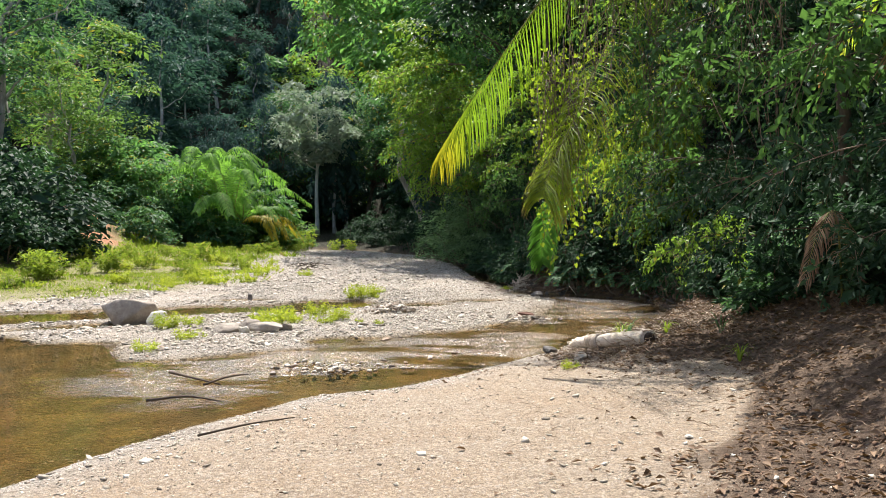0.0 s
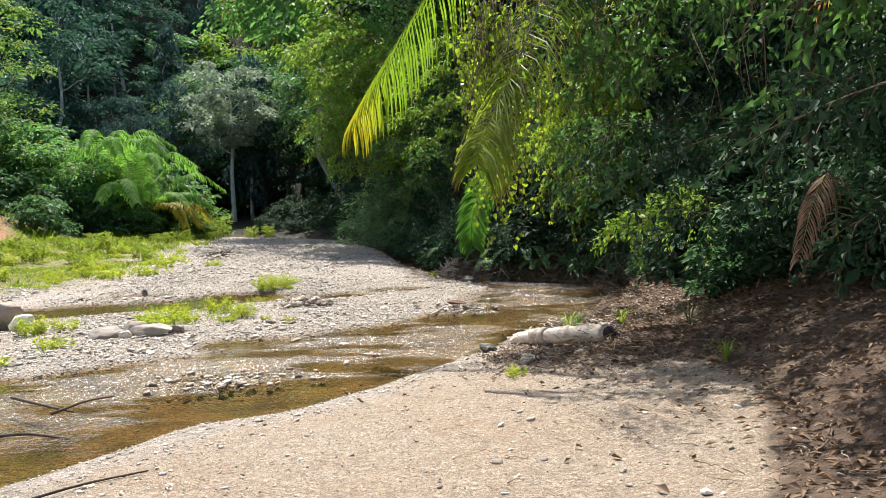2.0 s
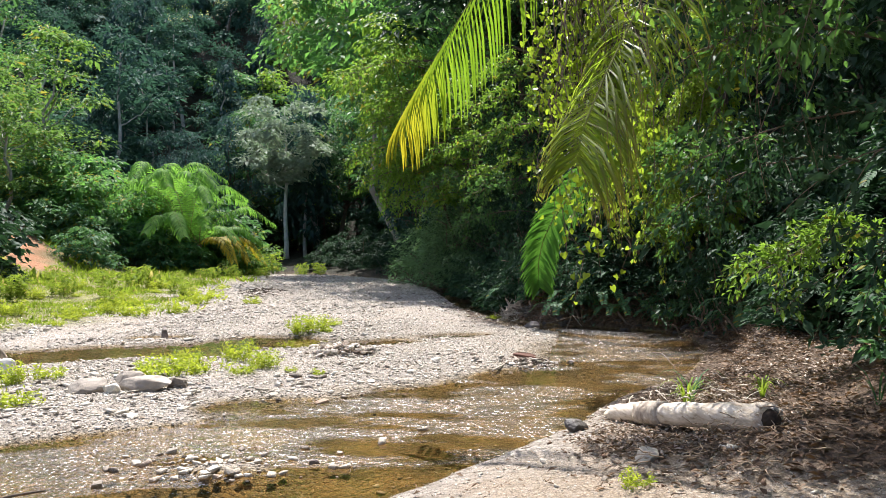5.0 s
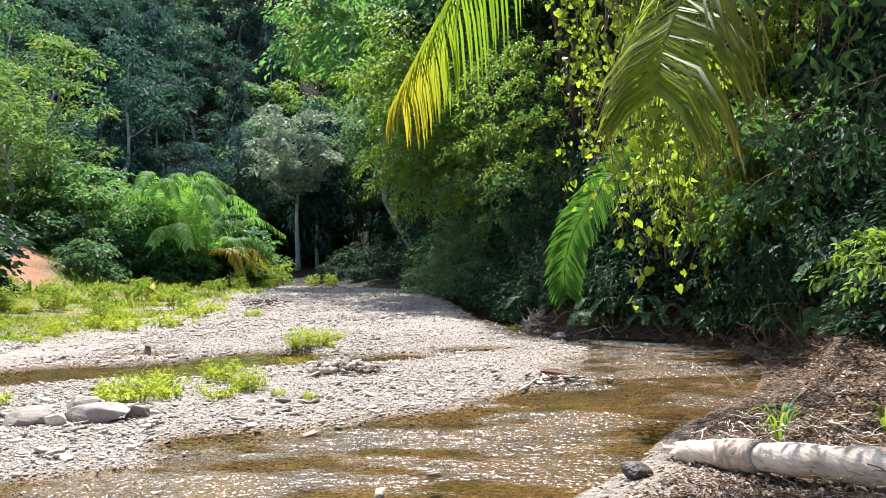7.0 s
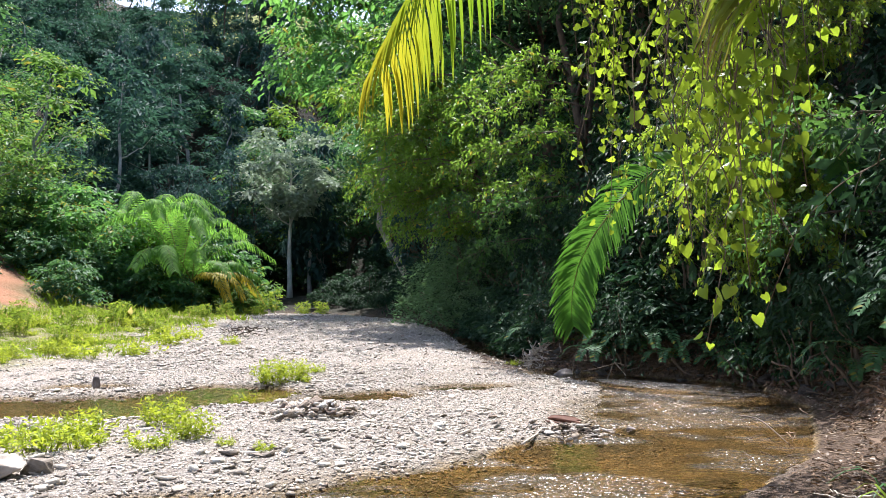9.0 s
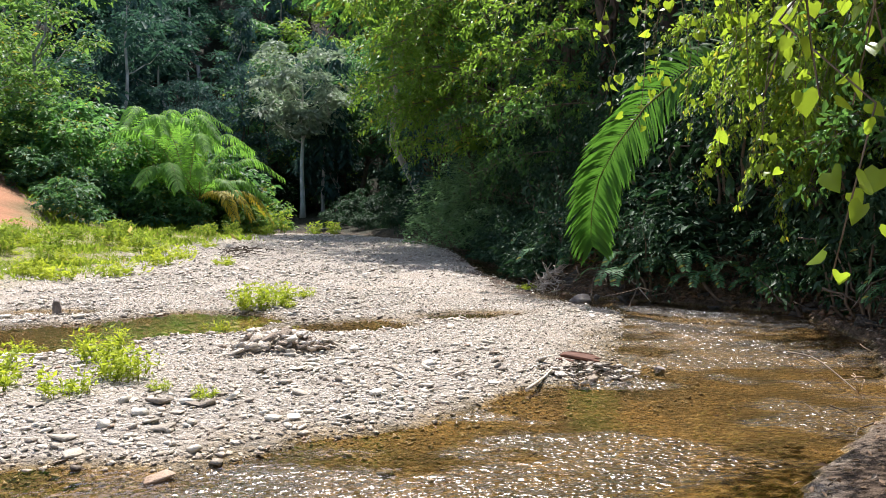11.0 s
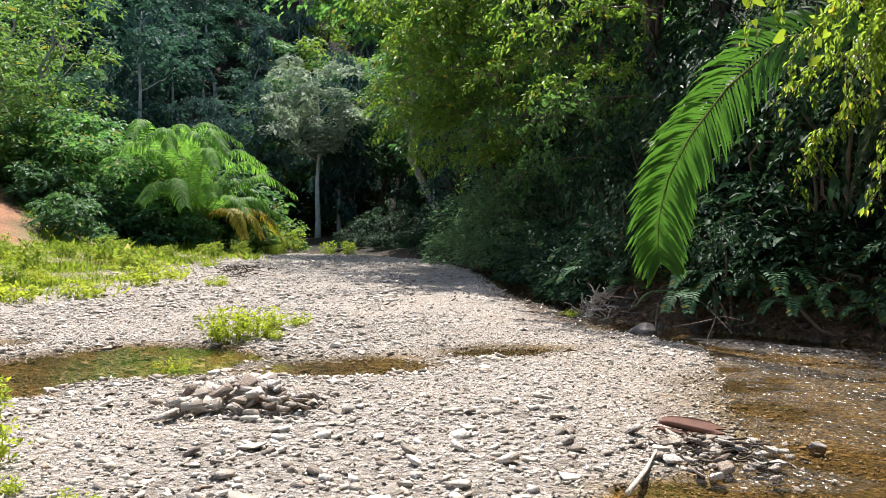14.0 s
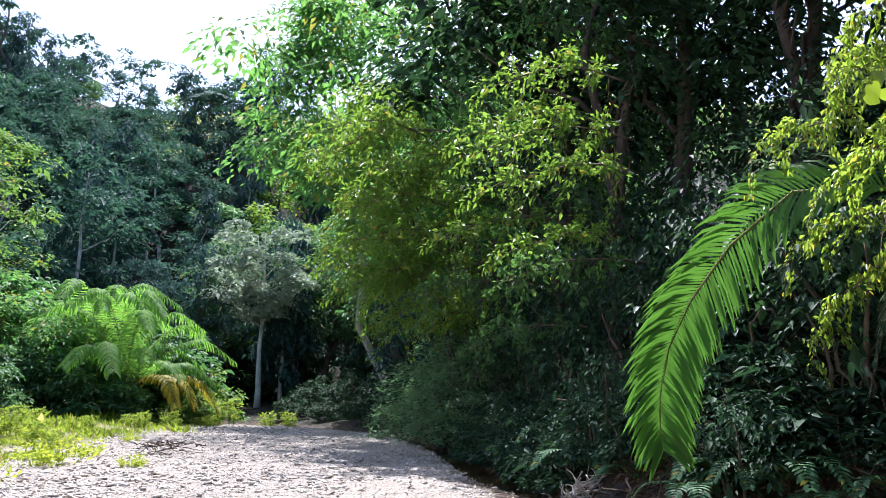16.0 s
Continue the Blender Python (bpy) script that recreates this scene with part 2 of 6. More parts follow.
    c = k.mix(k.attr("sand"), k.mix(k.attr("grit"), gravel, finegrit), sand)
    c = k.mix(k.attr("earth"), c, earth)
    c = k.mix(k.attr("grass"), c, soil)
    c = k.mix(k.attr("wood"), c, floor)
    c = k.mix(k.attr("path"), c, path)
    meadow = k.mix(k.ramp(mid, (0.3, 0.0), (0.7, 1.0)), (0.16, 0.20, 0.04), (0.27, 0.29, 0.075))
    c = k.mix(k.attr("meadow"), c, meadow)
    # the bed: brown silt and pebbles, darker where wet
    sep = k.n.new("ShaderNodeSeparateXYZ")
    k.link(pos, sep.inputs[0])
    wet = k.ramp(k.math("ADD", k.math("MULTIPLY", sep.outputs[2], -10.0), -3.9), (0.0, 0.0), (0.35, 1.0))
    patch = k.noise(1.6, 4.0, 0.6, pos, stretch=(1, 1, 1))
    bed = k.mix(k.ramp(patch, (0.38, 0.0), (0.62, 1.0)), (0.105, 0.082, 0.030), (0.33, 0.24, 0.10))
    bed = k.mix(0.5, bed, k.mix(1.0, peb2, (1.6, 1.4, 1.05), "MULTIPLY"), "MULTIPLY")
    bed = k.mix(k.ramp(cell2.outputs[1], (0.72, 0.0), (0.80, 0.45)), bed, k.mix(1.0, peb2, (0.9, 0.75, 0.5), "MULTIPLY"))
    bed = k.mix(k.ramp(grain, (0.40, 0.7), (0.54, 0.0)), bed, (0.045, 0.034, 0.014))
    c = k.mix(wet, c, bed)
    firm = k.math("ADD", k.math("MULTIPLY", k.attr("sand"), -0.7), 1.0)
    h = k.math("MULTIPLY", k.math("ADD", k.math("MULTIPLY", vor.outputs["Distance"], -0.9), k.math("MULTIPLY", vor2.outputs["Distance"], -0.4)), firm)
    h = k.math("ADD", h, k.math("ADD", k.math("ADD", k.math("MULTIPLY", fine, 0.5), k.math("MULTIPLY", grain, 0.5)), k.math("MULTIPLY", mid, 0.9)))
    return k.done(c, k.ramp(wet, (0.0, 0.9), (1.0, 0.5)), k.bump(h, 1.0, 0.065), 0.2)


M_GROUND = ground_material()


def water_material():
    k = Mat("stream_water")
    pos = k.n.new("ShaderNodeNewGeometry").outputs["Position"]
    r1 = k.noise(5.5, 3.0, 0.6, pos, stretch=(0.7, 1.3, 1))
    r2 = k.noise(17.0, 1.0, 0.5, pos)
    riffle = k.attr("riffle")
    h = k.math("ADD", k.math("MULTIPLY", r1, 1.0), k.math("MULTIPLY", r2, 0.5))
    streak = k.ramp(k.noise(0.75, 3.0, 0.6, pos, stretch=(0.7, 1.4, 1)), (0.45, 0.04), (0.56, 1.0))
    amp = k.math("ADD", k.math("MULTIPLY", k.math("MULTIPLY", riffle, streak), 0.96), 0.015)
    bp = k.node("ShaderNodeBump", Distance=0.08)
    k.link(h, bp.inputs["Height"])
    k.link(amp, bp.inputs["Strength"])
    fr = k.node("ShaderNodeFresnel", IOR=1.33)
    k.link(bp.outputs[0], fr.inputs["Normal"])
    gl = k.node("ShaderNodeBsdfGlossy", Roughness=0.2)
    gl.inputs[0].default_value = (1, 1, 1, 1)
    k.link(k.ramp(amp, (0.05, 0.05), (0.6, 0.2)), gl.inputs["Roughness"])
    k.link(bp.outputs[0], gl.inputs["Normal"])
    tr = k.node("ShaderNodeBsdfTransparent")
    tr.inputs[0].default_value = (0.78, 0.66, 0.44, 1)
    mx = k.n.new("ShaderNodeMixShader")
    k.link(fr.outputs[0], mx.inputs[0])
    k.link(tr.outputs[0], mx.inputs[1])
    k.link(gl.outputs[0], mx.inputs[2])
    k.link(mx.outputs[0], k.out.inputs[0])
    return k.m


M_WATER = water_material()


# ---------------------------------------------------------------- mesh helpers
def mesh_of(name, verts, faces, material, smooth=False):
    """A mesh from arrays; faces is one (n, 3) or (n, 4) array, or a list of such."""
    groups = [np.asarray(f, np.int32) for f in (faces if isinstance(faces, list) else [faces]) if len(f)]
    verts = np.asarray(verts, np.float32)
    me = bpy.data.meshes.new(name)
    me.vertices.add(len(verts))
    me.vertices.foreach_set("co", verts.ravel())
    sizes = np.concatenate([np.full(len(g), g.shape[1], np.int32) for g in groups])
    loops = np.concatenate([g.ravel() for g in groups])
    me.loops.add(len(loops))
    me.loops.foreach_set("vertex_index", loops)
    me.polygons.add(len(sizes))
    me.polygons.foreach_set("loop_start", np.concatenate(([0], np.cumsum(sizes)[:-1])).astype(np.int32))
    me.polygons.foreach_set("loop_total", sizes)
    if smooth:
        me.polygons.foreach_set("use_smooth", np.ones(len(sizes), bool))
    me.materials.append(material)
    me.update(calc_edges=True)
    return me


def part(name, mesh, parent, label=""):
    ob = new(name, mesh)
    ob.parent = parent
    return tagged(ob, label)


def thing(name, label, category, at=(0, 0, 0), group="", kind=""):
    ob = new(name)
    ob.empty_display_size = 0.2
    ob.matrix_world = Matrix.Translation(at)
    return tagged(ob, label, category, group, kind)


def lattice(ix, iy, seed):
    n = (ix * 374761393 + iy * 668265263 + seed * 982451653) & 0xFFFFFFFF
    n = ((n ^ (n >> 13)) * 1274126177) & 0xFFFFFFFF
    return ((n ^ (n >> 16)) & 0xFFFF) / 65535.0


def vnoise(x, y, seed=0):
    """Smooth value noise in 0..1, of unit cells."""
    x, y = np.asarray(x, float), np.asarray(y, float)
    ix, iy = np.floor(x).astype(np.int64), np.floor(y).astype(np.int64)
    fx, fy = x - ix, y - iy
    fx, fy = fx * fx * (3 - 2 * fx), fy * fy * (3 - 2 * fy)
    a, b = lattice(ix, iy, seed), lattice(ix + 1, iy, seed)
    c, d = lattice(ix, iy + 1, seed), lattice(ix + 1, iy + 1, seed)
    return (a * (1 - fx) + b * fx) * (1 - fy) + (c * (1 - fx) + d * fx) * fy


def fnoise(x, y, seed=0, octaves=4):
    s, amp = 0, 0.5
    for o in range(octaves):
        s = s + amp * (vnoise(x * 2 ** o, y * 2 ** o, seed + o) - 0.5)
        amp *= 0.5
    return s


def to_line(x, y, line):
    """Distance from points to an open polyline, and the side (positive: to its left)."""
    best = np.full(np.shape(x), 1e9)
    side = np.ones(np.shape(x))
    for (x0, y0), (x1, y1) in zip(line[:-1], line[1:]):
        dx, dy = x1 - x0, y1 - y0
        u = np.clip(((x - x0) * dx + (y - y0) * dy) / (dx * dx + dy * dy), 0, 1)
        px, py = x - x0 - u * dx, y - y0 - u * dy
        d = np.hypot(px, py)
        near = d < best
        best = np.where(near, d, best)
        side = np.where(near, np.sign(dx * py - dy * px), side)
    return best, side


def smooth(a, b, v):
    u = np.clip((v - a) / (b - a), 0, 1)
    return u * u * (3 - 2 * u)


def inside(x, y, poly):
    c = np.zeros(np.shape(x), bool)
    n = len(poly)
    for i in range(n):
        x0, y0 = poly[i]
        x1, y1 = poly[(i + 1) % n]
        if y0 == y1:
            continue
        c ^= ((y0 > y) != (y1 > y)) & (x < (x1 - x0) * (y - y0) / (y1 - y0) + x0)
    return c


# ---------------------------------------------------------------- the lie of the land
WATER = -0.43
SHORE_NEAR = [(-60, -14), (-30, -3), (-12, 1), (-6, 3.8), (-3.44, 6.31), (-2.6, 8.25), (-1.51, 9.74), (-0.59, 10.24), (0.98, 12.12), (1.6, 12.95), (2.5, 14.6), (4.0, 16.5), (5.4, 19.6)]
SHORE_RIGHT = [(5.4, 19.6), (5.75, 22.3), (4.6, 23.35), (3.6, 24.15), (2.95, 24.7), (2.5, 26), (2.05, 31), (1.7, 36.6), (0.9, 45), (-0.4, 52), (-3, 58), (-9, 66), (-22, 74), (-60, 84)]
SHORE_BAR = [(-60, 81), (-22, 71), (-11, 64), (-4.5, 57.5), (-1.6, 51.5), (-0.2, 45), (0.76, 38.1), (1.2, 31), (1.94, 27), (2.37, 24.1), (3.1, 22.3), (2.75, 20.5), (2.36, 18.9), (2.16, 17.6), (1.2, 17.1), (0.51, 15.93), (-0.4, 15.35), (-1.31, 14.3), (-1.66, 14.4), (-2.3, 13.5), (-3.3, 13.0), (-4.14, 12.35), (-4.95, 12.34), (-5.4, 13.2), (-5.6, 14.3), (-7, 14.1), (-8, 14.8), (-12, 16), (-30, 20), (-60, 22)]
STREAM = SHORE_NEAR + SHORE_RIGHT[1:] + SHORE_BAR
BANK = [(3.0, -40), (1.6, -5), (0.95, 3), (1.3, 5.4), (1.9, 9), (2.5, 12.2), (3.3, 14.2), (4.6, 16.6), (5.7, 19.6)] + SHORE_RIGHT[1:]
GRASS_EDGE = [(-30, 14), (-14, 19), (-9, 22.5), (-8.0, 25), (-8.2, 30), (-8.7, 36), (-9.6, 46), (-10.6, 57), (-12, 63), (-20, 69), (-60, 78)]
TROD = [(-19.5, 46.0), (-22.5, 51.0), (-25.3, 54.5), (-30.0, 57)]


def dips(x, y):
    """Puddles on the bar, and the shallow side channel."""
    s = 0
    for cx, cy, rx, ry, turn, deep in ((-0.62, 20.72, 0.80, 0.58, 0.35, 0.25), (0.76, 22.0, 0.62, 0.36, 0.5, 0.22), (-5.3, 22.1, 0.8, 0.4, 0.1, 0.20), (-1.75, 14.5, 0.5, 0.3, 0.3, 0.2), (-7.2, 16.4, 0.9, 0.35, 0.4, 0.22)):
        u = ((x - cx) * math.cos(turn) + (y - cy) * math.sin(turn)) / rx
        v = (-(x - cx) * math.sin(turn) + (y - cy) * math.cos(turn)) / ry
        s = s + 0.58 * deep * np.exp(-(u * u + v * v) ** 1.2) + 0.03 * np.exp(-(u * u + v * v) / 5)
    d = to_line(x, y, [(-11, 17.4), (-6.6, 19.1), (-5.0, 19.8), (-3.9, 19.8), (-3.2, 20.5), (-2.75, 21.3)])[0] + 0.8 * fnoise(x * 1.1, y * 1.1, 57)
    return s + 0.15 * smooth(1.6, 0.6, d + 0.3 * smooth(-4, -2.8, x)) + 0.035 * smooth(3.2, 1.2, d)


def trodden(x, y):
    """Bare sand that reaches in under the trees of the near bank."""
    edge = np.interp(y, [5.6, 6.7, 8.2, 9.6], [2.0, 2.5, 3.2, 3.3])
    return smooth(5.6, 6.4, y) * smooth(9.9, 9.0, y) * smooth(edge + 0.3, edge - 0.5, x)


def stony(x, y):
    """Where the bar is strewn with slabs (1), and where it is fine grit (0)."""
    n = fnoise(x * 0.55, y * 0.30, 91) + 0.5 * fnoise(x * 1.7, y * 1.1, 95)
    n = n + 0.17 * smooth(0.4, -2.2, x) - 0.075 + 0.15 * np.exp(-((y - 20.6 - 0.5 * x) / 0.9) ** 2) * smooth(2.0, 0.6, x)
    n = n + 0.25 * np.exp(-((x - 2.0) / 0.4) ** 2 - ((y - 18.3) / 0.5) ** 2)
    return smooth(-0.05, 0.06, n)


def land(x, y, masks=False):
    x, y = np.asarray(x, float), np.asarray(y, float)
    wet = inside(x, y, STREAM)
    d_near = to_line(x, y, SHORE_NEAR)[0]
    d_right = to_line(x, y, SHORE_RIGHT)[0]
    d_bar = to_line(x, y, SHORE_BAR)[0]
    db, sb = to_line(x, y, BANK)
    right = np.where(sb < 0, db, -db)                 # metres beyond the foot of the bank
    dg, sg = to_line(x, y, GRASS_EDGE)
    left = np.where(sg > 0, dg, -dg)                  # metres into the grass
    on_sand = ~wet & (d_near <= d_bar) & (d_near <= d_right + 0.01) | ((right > 0) & (y < 20))
    rough = fnoise(x * 0.9, y * 0.9, 3) * 0.10 + fnoise(x * 3.5, y * 3.5, 11, 3) * 0.06
    # bed
    edge = np.minimum(np.minimum(d_near, d_bar), d_right)
    bed = WATER - 0.02 - 0.17 * (1 - np.exp(-edge / 1.2)) - 0.12 * smooth(-2, -7, x) * smooth(0.3, 2.5, edge) * smooth(16, 12, y) + rough * 0.5 + 0.20 * np.exp(-((x + 1.5) / 0.70) ** 2 - ((y - 11.75) / 0.30) ** 2) + 0.07 * np.exp(-((x + 0.3) / 0.5) ** 2 - ((y - 12.1) / 0.45) ** 2) + 0.06 * np.exp(-((x - 0.9) / 0.7) ** 2 - ((y - 15.2) / 0.7) ** 2)
    # bar
    bar = WATER + 0.015 + 0.085 * (1 - np.exp(-d_bar / 1.3)) + rough * 0.75 - dips(x, y) + 0.10 * smooth(25, 45, y)
    bar = bar + 0.55 * smooth(-1.5, 14, left) + 0.012 * np.clip(left, 0, 90)
    # sand: steeper at the water, level higher up
    ds = d_near
    sand = WATER + 0.02 + 0.16 * (1 - np.exp(-ds / 0.9)) + 0.42 * (1 - np.exp(-ds / 5.0)) + rough * 0.55
    h = np.where(wet, bed, np.where(on_sand, sand, bar))
    # the right bank and the wooded slope above it
    near = smooth(17, 12, y)
    lip = 0.55 * smooth(0.0, 0.7, right) * (1 - near) + near * (0.10 * np.clip(right, 0, 1.4) + 0.48 * np.clip(right - 1.4, 0, 2.7))
    rise = lip + 0.8 * np.clip(right - (0.5 + 3.6 * near), 0, 8) + 0.45 * np.clip(right - 8.5, 0, 60)
    rise = np.where(right > 0, rise * (1 + 0.5 * fnoise(x * 0.3, y * 0.3, 21)) * (1 - 0.9 * smooth(52, 64, y)), 0)
    # the hill that closes the valley, and the left side
    back = y - (82 + 0.10 * np.clip(-x - 10, 0, 80) + 20 * np.exp(-((x + 15) / 9) ** 2))
    hill = 0.62 * np.clip(back, 0, 95) + 0.10 * np.clip(back - 95, 0, 400)
    hill = hill * (1 + 0.35 * fnoise(x * 0.02, y * 0.02, 31)) * np.interp(x, [-92, -79, -71, -54, -41, -33], [0.80, 0.86, 0.89, 0.96, 1.06, 1.11]) + 1.2 * smooth(0, 30, back) * fnoise(x * 0.1, y * 0.1, 33)
    h = h + 0.20 * np.exp(-((x - 3.0) / 1.0) ** 2 - ((y - 10.5) / 0.75) ** 2)      # heap of flood debris
    h = h + np.maximum(rise, hill)
    flank = np.clip(-x - 24 - 0.1 * y, 0, 200)
    h = h + 0.45 * flank + 0.38 * np.clip(-x - 17.5, 0, 9) * smooth(38, 50, y) * smooth(96, 76, y)
    if not masks:
        return h
    m = {}
    m["sand"] = np.where(on_sand & ~wet, smooth(0.15, 1.3, d_near + fnoise(x * 1.5, y * 1.5, 5) * 1.2), 0) * smooth(3.6, 2.6, right)
    m["grit"] = (1 - stony(x, y)) * (~on_sand)
    m["earth"] = smooth(-0.2, 0.5, right + fnoise(x * 1.2, y * 1.2, 17) * 1.4 + 1.1 * smooth(11.5, 14.5, y) - 3.0 * trodden(x, y) + 1.6 * np.exp(-((x - 2.0) / 0.6) ** 2 - ((y - 11.3) / 0.9) ** 2))
    m["grass"] = smooth(-1.2, 1.6, left + fnoise(x * 0.6, y * 0.6, 19) * 4)
    # wood also reaches the bank's edge, painting the shade there
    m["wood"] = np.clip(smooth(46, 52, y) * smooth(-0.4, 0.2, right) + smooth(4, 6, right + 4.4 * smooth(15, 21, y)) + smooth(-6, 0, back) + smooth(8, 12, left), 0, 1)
    m["path"] = smooth(1.9, 0.9, to_line(x, y, TROD)[0] + 1.8 * fnoise(x * 0.8, y * 0.8, 23))
    m["meadow"] = smooth(62, 72, back + 10 * fnoise(x * 0.05, y * 0.05, 29)) * smooth(-62, -54, x)
    m["riffle"] = np.zeros(1)
    return h, m


def graded(fine0, fine1, step, lo, hi, grow=1.09):
    mid = list(np.arange(fine0, fine1, step))
    s, v, up = step, fine1, []
    while v < hi:
        up.append(v)
        s = min(s * grow, 40)
        v += s
    s, v, down = step, fine0 - step, []
    while v > lo:
        down.append(v)
        s = min(s * grow, 40)
        v -= s
    return np.array(down[::-1] + mid + up)


def grid_mesh(name, xs, ys, material, heights, attrs):
    X, Y = np.meshgrid(xs, ys)
    verts = np.stack([X.ravel(), Y.ravel(), heights.ravel()], 1)
    nx, ny = len(xs), len(ys)
    i = np.arange((nx - 1) * (ny - 1))
    a = (i // (nx - 1)) * nx + i % (nx - 1)
    me = mesh_of(name, verts, np.stack([a, a + 1, a + nx + 1, a + nx], 1), material, True)
    for key, val in attrs.items():
        me.attributes.new(key, "FLOAT", "POINT").data.foreach_set("value", np.ascontiguousarray(val.ravel(), np.float32))
    return me


gx, gy = graded(-8.0, 6.5, 0.095, -600, 600), graded(1.5, 25.0, 0.095, -300, 900, 1.04)
GX, GY = np.meshgrid(gx, gy)
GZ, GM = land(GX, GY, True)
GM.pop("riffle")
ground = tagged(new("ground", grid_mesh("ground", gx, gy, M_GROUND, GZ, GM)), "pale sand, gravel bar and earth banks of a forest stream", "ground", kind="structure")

wx, wy = np.arange(-45, 7.3, 0.7), np.arange(-8, 84, 0.7)
WX, WY = np.meshgrid(wx, wy)
d_run = to_line(WX, WY, [(-3.2, 11.2), (-1.0, 12.4), (1.0, 14.2), (2.4, 16.5), (3.8, 20), (4.2, 22.2)])[0]
d_tail = to_line(WX, WY, [(3.8, 22.8), (2.4, 25.2), (1.6, 34), (0.3, 46)])[0]
rif = np.maximum(smooth(2.6, 0.8, d_run), 0.5 * smooth(1.0, 0.2, d_tail))
water = tagged(new("water", grid_mesh("water", wx, wy, M_WATER, np.full(WX.shape, WATER), {"riffle": rif})), "clear shallow brown stream water with ripples", "water", kind="structure")
water.visible_shadow = False


# ---------------------------------------------------------------- plants: pieces
def unit(v):
    return v / np.maximum(np.linalg.norm(v, axis=-1, keepdims=True), 1e-9)


def leaf_cards(P, axis, normal, length, width, fold=0.25):
    """Pointed leaves, two triangles each, folded along the midrib. All arrays have a row a leaf."""
    axis = unit(axis)
    side = unit(np.cross(axis, normal))
    nrm = np.cross(side, axis)
    L, W = np.asarray(length)[..., None], np.asarray(width)[..., None]
    base = P
    tip = P + axis * L - nrm * L * 0.12
    mid = P + axis * L * 0.45
    r = mid + side * W * 0.5 + nrm * W * fold
    l = mid - side * W * 0.5 + nrm * W * fold
    V = np.stack([base, r, tip, l], 1).reshape(-1, 3)
    i = np.arange(len(P))[:, None] * 4
    F = np.concatenate([i + [0, 1, 2], i + [0, 2, 3]], 0)
    return V, F


def tube(points, radii, sides=7):
    pts = np.asarray(points, float)
    radii = np.asarray(radii, float)
    d = unit(np.gradient(pts, axis=0))
    ref = np.where(np.abs(d[:, 2:3]) > 0.9, [[1.0, 0, 0]], [[0, 0, 1.0]])
    u = unit(np.cross(d, ref))
    v = np.cross(d, u)
    a = np.linspace(0, 2 * np.pi, sides, endpoint=False)
    ring = pts[:, None] + radii[:, None, None] * (np.cos(a)[None, :, None] * u[:, None] + np.sin(a)[None, :, None] * v[:, None])
    n = len(pts)
    V = np.concatenate([ring.reshape(-1, 3), pts[:1], pts[-1:]])
    F = []
    for i in range(n - 1):
        for j in range(sides):
            k = (j + 1) % sides
            F.append((i * sides + j, i * sides + k, (i + 1) * sides + k, (i + 1) * sides + j))
    T = []
    for j in range(sides):
        k = (j + 1) % sides
        T.append((n * sides, k, j))
        T.append((n * sides + 1, (n - 1) * sides + j, (n - 1) * sides + k))
    return V, np.array(F), np.array(T)


def tube_mesh(name, points, radii, material, sides=7):
    V, F, T = tube(points, radii, sides)
    return mesh_of(name, V, [F, T], material, True)


def tubes_mesh(name, many, material, sides=4):
    """Several thin stems in one mesh."""
    VV, FF, TT, n = [], [], [], 0
    for pts, rad in many:
        V, F, T = tube(pts, rad, sides)
        VV.append(V), FF.append(F + n), TT.append(T + n)
        n += len(V)
    return mesh_of(name, np.concatenate(VV), [np.concatenate(FF), np.concatenate(TT)], material, True)


def bent(a, b, r, n=6, wobble=0.06, sag=0.0):
    """A wavering line of n points from a to b."""
    a, b = np.asarray(a, float), np.asarray(b, float)
    u = np.linspace(0, 1, n)[:, None]
    p = a + (b - a) * u
    w = np.linalg.norm(b - a) * wobble
    p[1:-1] += r.normal(0, w, (n - 2, 3))
    p[:, 2] -= sag * 4 * (u * (1 - u))[:, 0]
    return p


def crown_leaves(r, centres, sizes, per, length, droop=0.25, spread=1.0, flat=0.6, up=0.7, inside_size=2.3):
    """Leaves in clumps: each a dome of overlapping leaves round a few large inner ones."""
    c = np.repeat(np.asarray(centres, float), per, 0)
    s = np.repeat(np.asarray(sizes, float), per)
    n = len(c)
    off = unit(r.normal(0, 1, (n, 3)))
    off[:, 2] = np.where(off[:, 2] < -0.3, -off[:, 2], off[:, 2])
    # oversized inner leaves, added to stop light shining through the clump
    inner = np.arange(n) % per < max(2, per // 9)
    q = np.where(inner, 0.45, 1.0)[:, None] * r.uniform(0.72, 1.06, (n, 1))
    P = c + off * q * [1, 1, flat] * s[:, None] * spread
    axis = unit(off * [1, 1, 0.3] + r.normal(0, 0.55, (n, 3)))
    axis[:, 2] = axis[:, 2] * 0.5 - droop
    normal = unit(off * 0.8 + r.normal(0, 0.32, (n, 3)) + [0, 0, up])
    L = length * r.uniform(0.6, 1.25, n) * np.where(inner, inside_size, 1.0)
    return P, axis, normal, L


